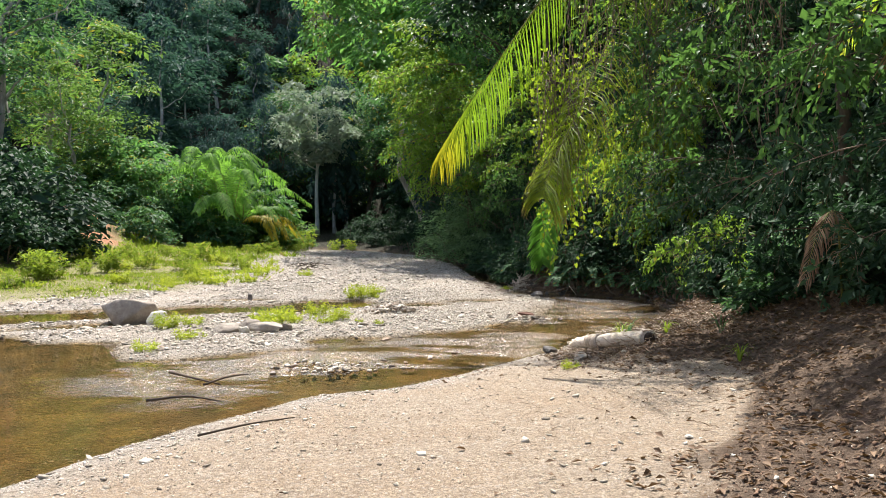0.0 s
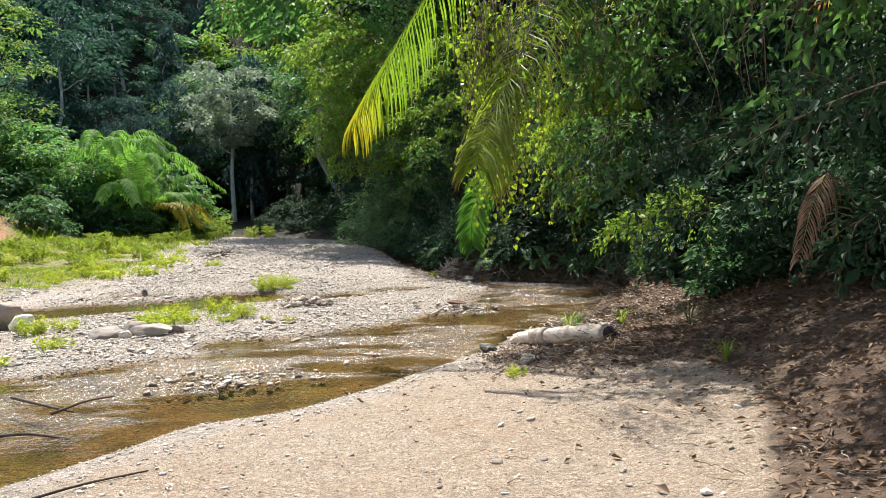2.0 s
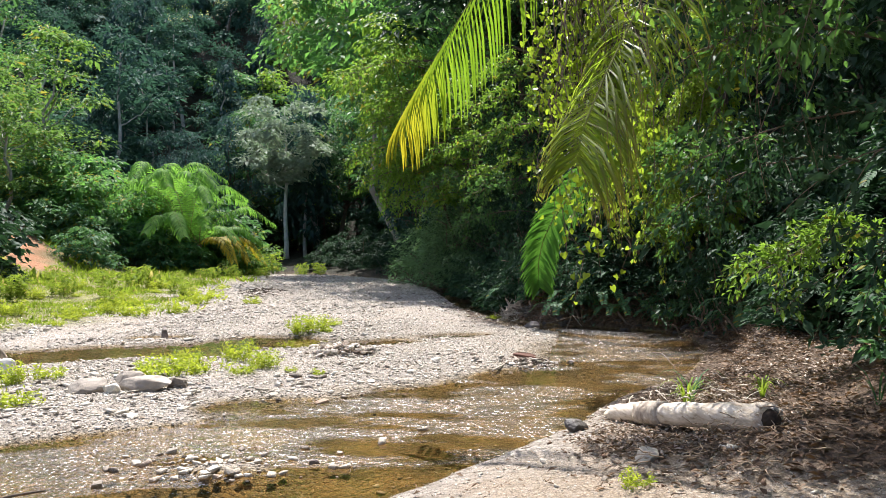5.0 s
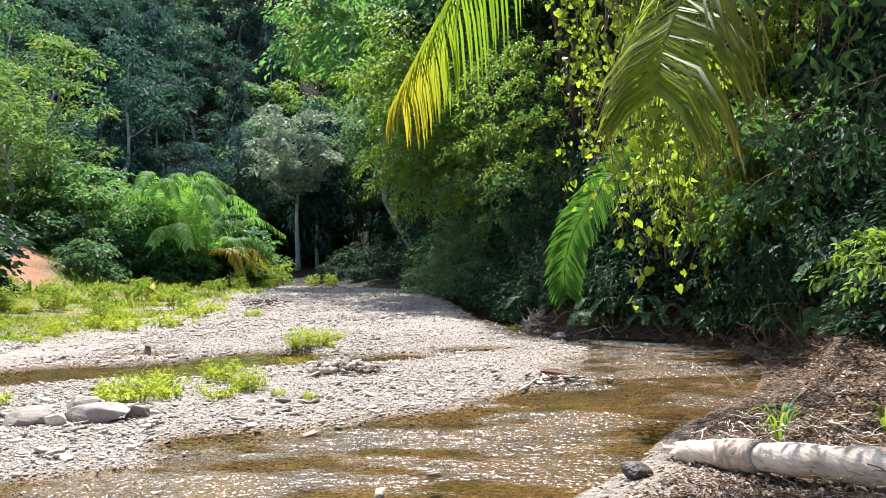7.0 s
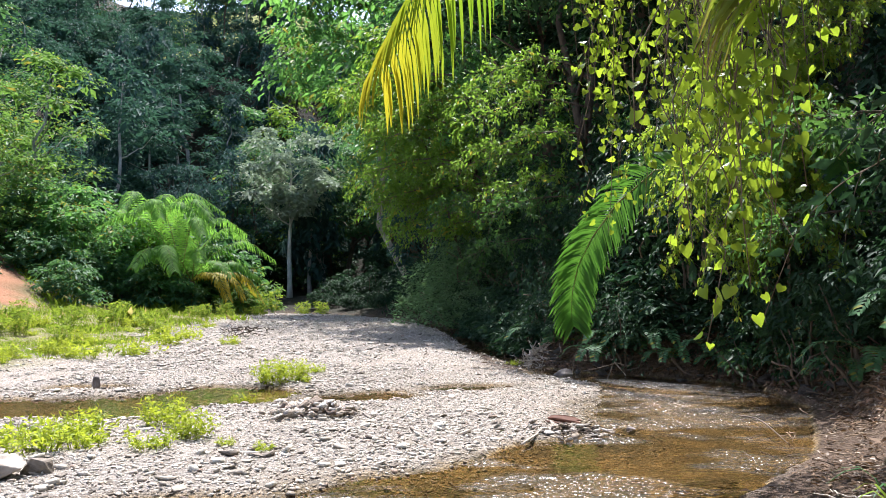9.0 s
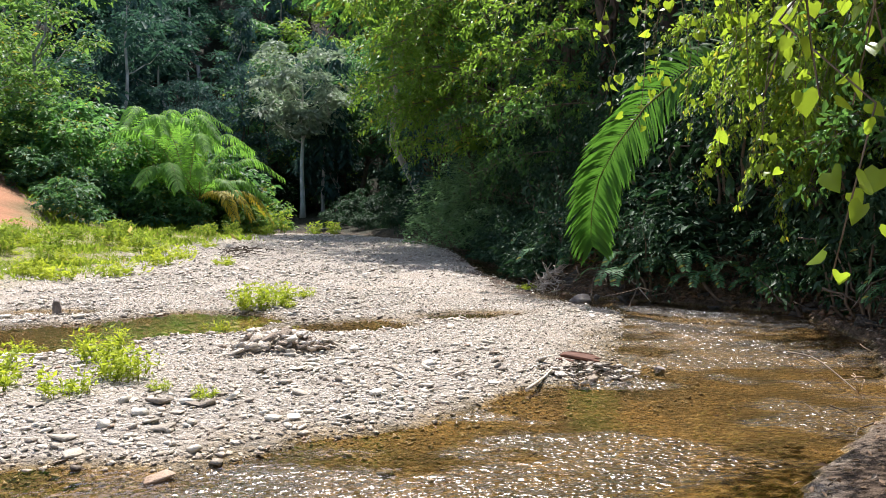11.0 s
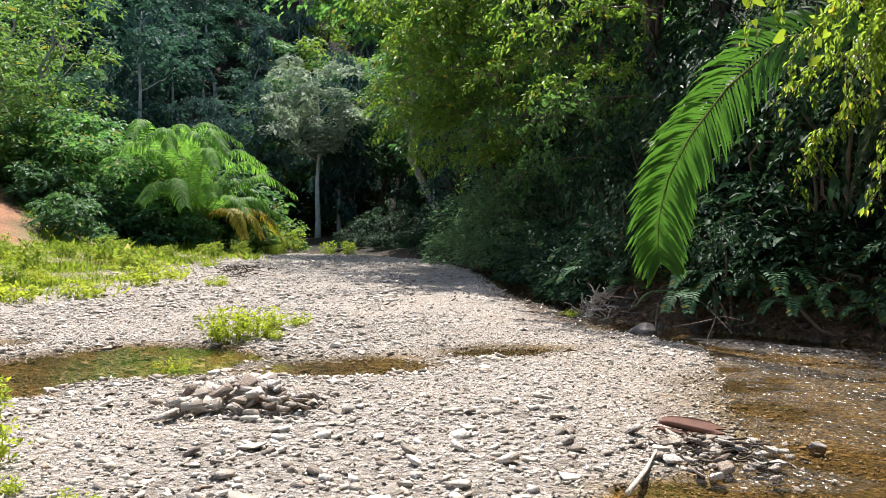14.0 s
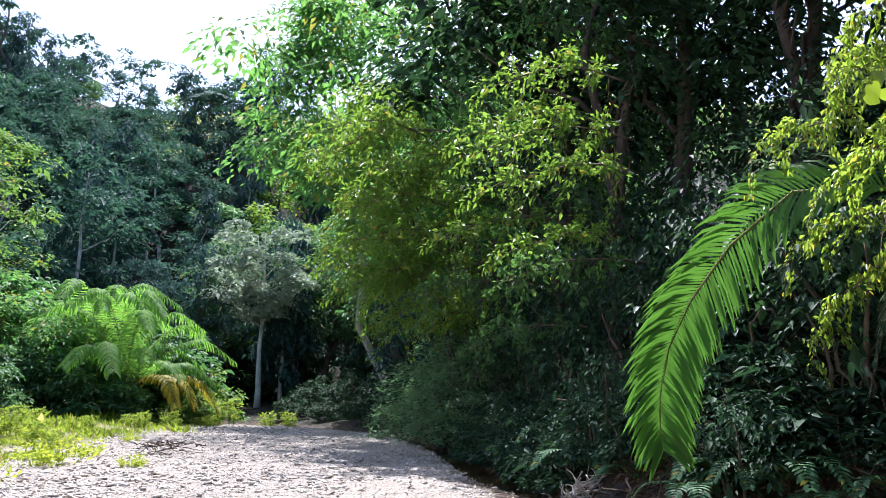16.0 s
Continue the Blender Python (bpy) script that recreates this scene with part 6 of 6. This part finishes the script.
stick("pale root on the shaded bank", [(5.3, 24.9, 0.5), (5.5, 24.6, 0.0), (5.9, 24.3, -0.35)], 0.04, M_TWIG)

k = Mat("earth_clod")
nz = k.noise(30.0, 4.0, 0.65)
M_CLOD = k.done(k.ramp(nz, (0.3, (0.09, 0.055, 0.035)), (0.7, (0.23, 0.15, 0.10))), 0.95, k.bump(nz, 0.6, 0.01), 0.1)
P, S = scatter(R2, 4200, (0.9, 4.2, 2.6, 6.2), (0.012, 0.06), lambda x, y: smooth(1.1, 1.9, x - 0.12 * (y - 4) + fnoise(x * 1.5, y * 1.5, 67)) * smooth(6.0, 5.0, y))
me = stones_mesh("earth_clods", P, S, R2, 0.3, PEBBLES)
me.materials[0] = M_CLOD
tagged(new("earth_clods", me), "crumbled reddish brown earth beside the sand", "earth", kind="stuff")

P, S = scatter(R2, 2600, (1.3, 4.4, 9.0, 12.4), (0.015, 0.07), lambda x, y: np.exp(-((x - 2.7) / 0.9) ** 2 - ((y - 10.6) / 0.8) ** 2) + np.exp(-((x - 1.95) / 0.35) ** 2 - ((y - 11.5) / 0.7) ** 2))
me = stones_mesh("earth_clods", P, S, R2, 0.3, PEBBLES)
me.materials[0] = M_CLOD
tagged(new("earth_clods", me), "dark crumbled earth heaped beside the log", "earth", kind="stuff")

# ---------------------------------------------------------------- fallen leaves
r = np.random.default_rng(41)


def litter(n, region, keep, length):
    x, y = r.uniform(*region[:2], n), r.uniform(*region[2:], n)
    ok = r.random(n) < keep(x, y)
    x, y = x[ok], y[ok]
    m = len(x)
    P = np.stack([x, y, land(x, y) + r.uniform(0.004, 0.03, m)], 1)
    a = r.uniform(0, 6.28, m)
    A = np.stack([np.cos(a), np.sin(a), r.normal(0, 0.25, m)], 1)
    N = unit(r.normal(0, 0.35, (m, 3)) + [0, 0, 1])
    L = length * r.uniform(0.5, 1.4, m)
    return leaf_cards(P, A, N, L, L * r.uniform(0.3, 0.5, m), r.uniform(0.1, 0.4))


def under_bank(x, y):
    d, s = to_line(x, y, BANK)
    v = np.where(s < 0, d, -d)
    v = v - 3.2 * trodden(x, y)
    dry = land(x, y) > WATER + 0.03
    return dry * (smooth(-0.6, 1.1, v + fnoise(x * 1.1, y * 1.1, 61) * 1.6) * smooth(7, 4, v) + 0.035 * (v > -3.5) + 0.12 * smooth(1.6, 2.6, x) * (v > -3.5) * (y < 10))


V, F = litter(22000, (0, 7.5, 1.5, 17), under_bank, 0.072)
tagged(new("leaf_litter", mesh_of("leaf_litter", V, F, M_DRY)), "brown fallen leaves on the shaded earth bank", "leaf litter", kind="stuff")
V, F = litter(15000, (1.4, 5.2, 9.1, 16.4), lambda x, y: np.exp(-((x - 3.1) / 1.1) ** 2 - ((y - 10.6) / 0.85) ** 2) + np.exp(-((x - 1.95) / 0.4) ** 2 - ((y - 11.5) / 0.8) ** 2) + 0.8 * np.exp(-((x - 1.35 - 0.62 * (y - 10.5)) / 0.8) ** 2) * (y > 12.3), 0.055)
tagged(new("leaf_litter", mesh_of("leaf_litter", V, F, M_DRY)), "heap of dead leaves and flood debris beside the log", "leaf litter", kind="stuff")
V, F = litter(9000, (3.2, 7.5, 13.0, 20.0), under_bank, 0.06)
tagged(new("leaf_litter", mesh_of("leaf_litter", V, F, M_DRY_PALE)), "pale dry leaves on the earth bank above the stream", "leaf litter", kind="stuff")
V, F = litter(7000, (1, 8, 16, 34), lambda x, y: under_bank(x, y) + 0.0, 0.13)
tagged(new("leaf_litter", mesh_of("leaf_litter", V, F, M_DRY)), "brown fallen leaves along the undercut bank", "leaf litter", kind="stuff")


V, F = litter(12000, (1.5, 4.6, 10.2, 15.0), lambda x, y: np.exp(-((x - 2.9 - 0.25 * (y - 12.6)) / 0.75) ** 2 - ((y - 12.5) / 1.2) ** 2) + np.exp(-((x - 1.95) / 0.35) ** 2 - ((y - 11.6) / 0.7) ** 2), 0.05)
tagged(new("leaf_litter", mesh_of("leaf_litter", V, F, M_DRY_PALE)), "bleached leaves and bark flakes washed up round the log", "leaf litter", kind="stuff")
V, F = litter(4200, (-1.5, 3.6, 3.2, 12.5), lambda x, y: 0.5 * (land(x, y) > WATER + 0.12) * smooth(0.0, 0.14, fnoise(x * 0.9, y * 0.9, 83) + 0.04 + 0.05 * smooth(0, 2.5, x)), 0.026)
tagged(new("leaf_litter", mesh_of("leaf_litter", V, F, M_DRY)), "small dry leaf bits scattered over the sand", "leaf litter", kind="stuff")
sticks("dry_twigs", "thin dry twigs scattered over the sand", 90, (1.6, 7.2), (1.2, 1.8), 0.14, 0.003, M_STRAW, "stuff", seed=13, lift=0.01, flat=0.05)


# ---------------------------------------------------------------- grass and weeds
def meadow(n, region, keep, h, mat, name, label):
    x, y = r.uniform(*region[:2], n), r.uniform(*region[2:], n)
    ok = r.random(n) < keep(x, y)
    x, y = x[ok], y[ok]
    m = len(x)
    P = np.stack([x, y, land(x, y) - 0.02], 1)
    L = h * r.uniform(0.4, 1.3, m) * (0.45 + 1.5 * np.clip(0.5 + 1.9 * fnoise(x * 0.55, y * 0.55, 71), 0, 1.3) ** 2.4)
    A = unit(r.normal(0, 0.55, (m, 3)) * [1, 1, 0.2] + [0, 0, 0.8])
    N = unit(np.cross(A, r.normal(0, 1, (m, 3))))
    V, F = leaf_cards(P, A, N, L, L * r.uniform(0.14, 0.36, m))
    tagged(new(name, mesh_of(name, V, F, mat)), label, "grass", kind="stuff")


def grassy(x, y):
    d, s = to_line(x, y, GRASS_EDGE)
    v = np.where(s > 0, d, -d) + fnoise(x * 0.6, y * 0.6, 19) * 6
    return smooth(-1.0, 1.5, v) * smooth(-0.22, 0.05, fnoise(x * 0.9, y * 0.9, 77)) * smooth(1.2, 2.0, to_line(x, y, TROD)[0]) * smooth(24, 18, v)


meadow(66000, (-22, -6, 19, 40), grassy, 0.13, M_GRASS, "grass", "bright green grass and low herbs beside the gravel")
meadow(26000, (-25, -7, 40, 66), grassy, 0.30, M_GRASS, "grass", "tall bright grass and weeds below the bushes")


def make_weed(seed, rad, h, n, leaf, mat, label, group, name="weed"):
    q = np.random.default_rng(seed)
    t = thing(name, label, "weed", group=group)
    stems = []
    tips = []
    for _ in range(max(8, n // 16)):
        a, d = q.uniform(0, 6.28), rad * math.sqrt(q.random())
        b = np.array([math.cos(a) * d, math.sin(a) * d, -0.02])
        e = b * 1.25 + [q.normal(0, 0.05), q.normal(0, 0.05), h * q.uniform(0.5, 1.1)]
        p = bent(b, e, q, 4, 0.05)
        stems.append((p, [0.006, 0.005, 0.004, 0.002]))
        tips.append(p)
    P = np.concatenate([tips[q.integers(len(tips))][[q.integers(1, 4)]] for _ in range(n)]) + q.normal(0, 0.03, (n, 3))
    A = unit(q.normal(0, 1, (n, 3)) * [1, 1, 0.4] + [0, 0, 0.6])
    N = unit(q.normal(0, 0.5, (n, 3)) + [0, 0, 1])
    L = leaf * q.uniform(0.5, 1.3, n)
    V, F = leaf_cards(P, A, N, L, L * 0.36)
    V[:, 2] = np.maximum(V[:, 2], 0.0)
    tagged(part("stalk", tubes_mesh("stalk", stems, mat, 3), t), kind="stuff")
    part("foliage", mesh_of("foliage", V, F, mat), t)
    return t


WEED = [Kind(make_weed(80, 0.30, 0.44, 620, 0.095, M_WEED, "bright yellow-green weed growing on the gravel", "gravel weeds")),
        Kind(make_weed(81, 0.25, 0.22, 300, 0.075, M_WEED, "low yellow-green weed among the stones", "gravel weeds")),
        Kind(make_weed(82, 0.45, 0.9, 520, 0.16, M_GRASS, "leafy green herb at the edge of the bar", "gravel weeds"))]
for i, x, y, s in ((0, -2.36, 22.35, 0.95), (0, -2.08, 22.55, 0.85), (1, -1.85, 22.4, 0.6), (1, -1.85, 23.6, 0.8), (0, -2.15, 17.05, 0.75), (0, -2.75, 17.95, 0.8), (1, -2.35, 16.4, 0.9), (1, -3.45, 16.4, 1.3), (0, -3.25, 17.0, 0.75), (1, -3.0, 16.6, 1.2), (1, -3.85, 18.6, 0.7), (1, -3.7, 16.9, 1.2),
                   (1, -1.3, 16.4, 0.45), (1, -1.7, 16.6, 0.4), (0, -5.4, 15.9, 0.8), (1, -4.5, 14.4, 1.0), (1, -4.75, 13.0, 0.9), (1, -5.0, 16.3, 1.0), (2, -8.4, 63.0, 1.0), (2, -7.2, 63.4, 0.9), (1, -6.9, 31.2, 1.9), (1, -6.5, 27.6, 1.5), (1, -7.4, 26.5, 1.6), (1, -7.2, 33.5, 1.6), (1, -5.2, 31.0, 1.0), (1, -2.5, 20.9, 0.7),
                   *((2, -10.6 - 0.33 * j + (j * 7 % 5) * 0.5, 56.5 - 1.1 * j, 0.42 + 0.09 * (j * 5 % 4)) for j in range(26)), *((int(R2.integers(3)), R2.uniform(-13.5, -8.2), R2.uniform(23, 40), R2.uniform(0.5, 1.0)) for _ in range(46)), (2, -11.0, 59.5, 1.5), (2, -11.9, 60.5, 1.8), (2, -10.4, 61, 1.4), (1, 1.55, 10.05, 0.5), (1, 2.0, 25.6, 0.5)):
    WEED[i].at(put(None, x, y, R2.uniform(0, 6), s * (0.82 if y < 25 else 1.0), 0.0))


def make_tuft(seed, n, h, mat):
    q = np.random.default_rng(seed)
    t = thing("grass_tuft", "tuft of long green grass blades on the bank", "grass", group="bank tufts")
    for i in range(n):
        a = q.uniform(0, 6.28)
        d = np.array([math.cos(a), math.sin(a), 0])
        L = h * q.uniform(0.6, 1.2)
        p = np.array([d * 0.02, d * L * 0.2 + [0, 0, L * 0.55], d * L * 0.5 + [0, 0, L * 0.75], d * L * 0.85 + [0, 0, L * 0.55]])
        p = curve3(p, 6)
        w = np.cross(d, [0, 0, 1])[None] * (np.array([0.5, 1, 1, 0.8, 0.5, 0.1]) * 0.012 * (0.6 + h))[:, None]
        V = np.concatenate([p - w, p + w])
        F = np.array([(j, j + 1, j + 7, j + 6) for j in range(5)])
        part("blade", mesh_of("blade", V, F, mat), t)
    return t


TUFT = [Kind(make_tuft(90, 16, 0.45, M_GRASS)), Kind(make_tuft(91, 10, 0.75, M_LEAF))]
for i, x, y, s in ((0, 2.85, 13.0, 0.8), (1, 3.0, 13.3, 0.55), (0, 3.45, 12.6, 0.6), (0, 3.35, 9.2, 0.55), (1, 3.85, 11.3, 0.5)):
    TUFT[i].at(put(None, x, y, R2.uniform(0, 6), s, 0.01))

# ---------------------------------------------------------------- flood debris on the gravel point
k = Mat("red_wood")
g1 = k.noise(14.0, 6.0, 0.65, stretch=(0.1, 1, 1))
M_RED = k.done(k.ramp(g1, (0.3, (0.05, 0.022, 0.015)), (0.7, (0.20, 0.095, 0.06))), 0.8, k.bump(g1, 0.6, 0.01), 0.2)


def splintered(name, seed, length, wide, thick, material):
    """A board whose ends are broken along the grain."""
    q = np.random.default_rng(seed)
    n, m = 9, 5
    V = []
    for j in range(m):
        v = j / (m - 1) - 0.5
        a, b = -0.5 * length * (1 - 0.22 * q.random()), 0.5 * length * (1 - 0.34 * q.random())
        for i in range(n):
            u = i / (n - 1)
            x = a + (b - a) * u
            w = wide * (0.55 + 0.6 * u * (1.4 - u)) * v
            for side in (-1, 1):
                V.append((x, w, side * thick * 0.5 * (1 - 0.6 * (2 * u - 1) ** 6) + q.normal(0, 0.05) * thick + 0.03 * length * math.sin(2.4 * u)))
    F = []
    at = lambda j, i, side: (j * n + i) * 2 + side
    for j in range(m - 1):
        for i in range(n - 1):
            F.append((at(j, i, 1), at(j, i + 1, 1), at(j + 1, i + 1, 1), at(j + 1, i, 1)))
            F.append((at(j, i, 0), at(j + 1, i, 0), at(j + 1, i + 1, 0), at(j, i + 1, 0)))
        for i in (0, n - 1):
            F.append((at(j, i, 0), at(j, i, 1), at(j + 1, i, 1), at(j + 1, i, 0)))
    for j in (0, m - 1):
        for i in range(n - 1):
            F.append((at(j, i, 0), at(j, i + 1, 0), at(j, i + 1, 1), at(j, i, 1)))
    return mesh_of(name, np.array(V), np.array(F), material)


heap = thing("debris_heap", "washed-up pale stones heaped on the point of the gravel bar", "stones", (1.85, 17.75, ground_z(1.85, 17.75)))
q = np.random.default_rng(95)
for i in range(120):
    u, v = q.normal(0, 0.27), q.normal(0, 0.20)
    x, y = 1.88 + u + 0.30 * v, 17.72 + v - 0.15 * u
    size = 0.035 + 0.10 * q.random() ** 2.5
    lift = 0.05 * math.exp(-(u * u / 0.12 + v * v / 0.08)) * q.random()
    loose_stone(x, y, size, heap, max(ground_z(x, y), WATER - 0.01) + 0.18 * size + lift, q.uniform(0.5, 0.9), tilt=0.3, meshes=PILE_MESH)
plank = thing("broken_plank", "splintered piece of dark red-brown wood on the stones", "wood", (1.84, 18.12, ground_z(1.84, 18.12) + 0.06))
plank.rotation_euler = (0.45, 0.06, -0.62)
part("board", splintered("board", 96, 0.46, 0.11, 0.035, M_RED), plank)
strip = part("splinter", splintered("splinter", 97, 0.26, 0.03, 0.016, M_RED), plank)
strip.location = (-0.10, -0.075, -0.012)
stick("pale bent stick at the water's edge", [(1.22, 16.93, WATER + 0.03), (1.36, 17.22, WATER + 0.05), (1.42, 17.38, WATER + 0.05), (1.50, 17.56, WATER + 0.08)], 0.016, M_DEAD)
sticks("driftwood", "dark sodden twigs and bark among the washed-up stones", 60, (1.95, 17.7), (0.22, 0.16), 0.16, 0.007, M_BARK, "stuff", seed=15, lift=0.06, flat=0.15)

# ---------------------------------------------------------------- clutter at the foot of the undercut bank
def bank_foot(x, y):
    d, sd = to_line(x, y, BANK)
    v = np.where(sd < 0, d, -d)
    return smooth(-0.25, 0.05, v) * smooth(1.3, 0.7, v)


q = np.random.default_rng(98)
P, S = scatter(q, 3600, (2.2, 7.0, 17.0, 27.0), (0.03, 0.16), bank_foot)
me = stones_mesh("earth_clods", P, S, q, 0.25, PEBBLES)
me.materials[0] = M_CLOD
tagged(new("earth_clods", me), "dark fallen earth and stones below the undercut bank", "earth", kind="stuff")
V, F = litter(9000, (2.2, 7.0, 17.0, 27.0), bank_foot, 0.10)
tagged(new("leaf_litter", mesh_of("leaf_litter", V, F, M_DRY)), "dead leaves caught along the foot of the bank", "leaf litter", kind="stuff")
stick("grey root running down the earth bank to the water", [(4.70, 23.78, 0.10), (4.66, 23.60, -0.02), (4.78, 23.30, -0.28), (5.02, 23.02, -0.38), (5.35, 22.85, -0.34), (5.52, 22.8, -0.2)], 0.035, M_TWIG)
stick("thin pale stick fallen against the bank", [(3.72, 24.2, -0.15), (3.82, 24.0, -0.30), (3.90, 23.86, -0.42)], 0.014, M_DEAD)
stick("thin pale stick at the foot of the bank", [(4.35, 23.72, -0.30), (4.62, 23.36, -0.38)], 0.014, M_DEAD)
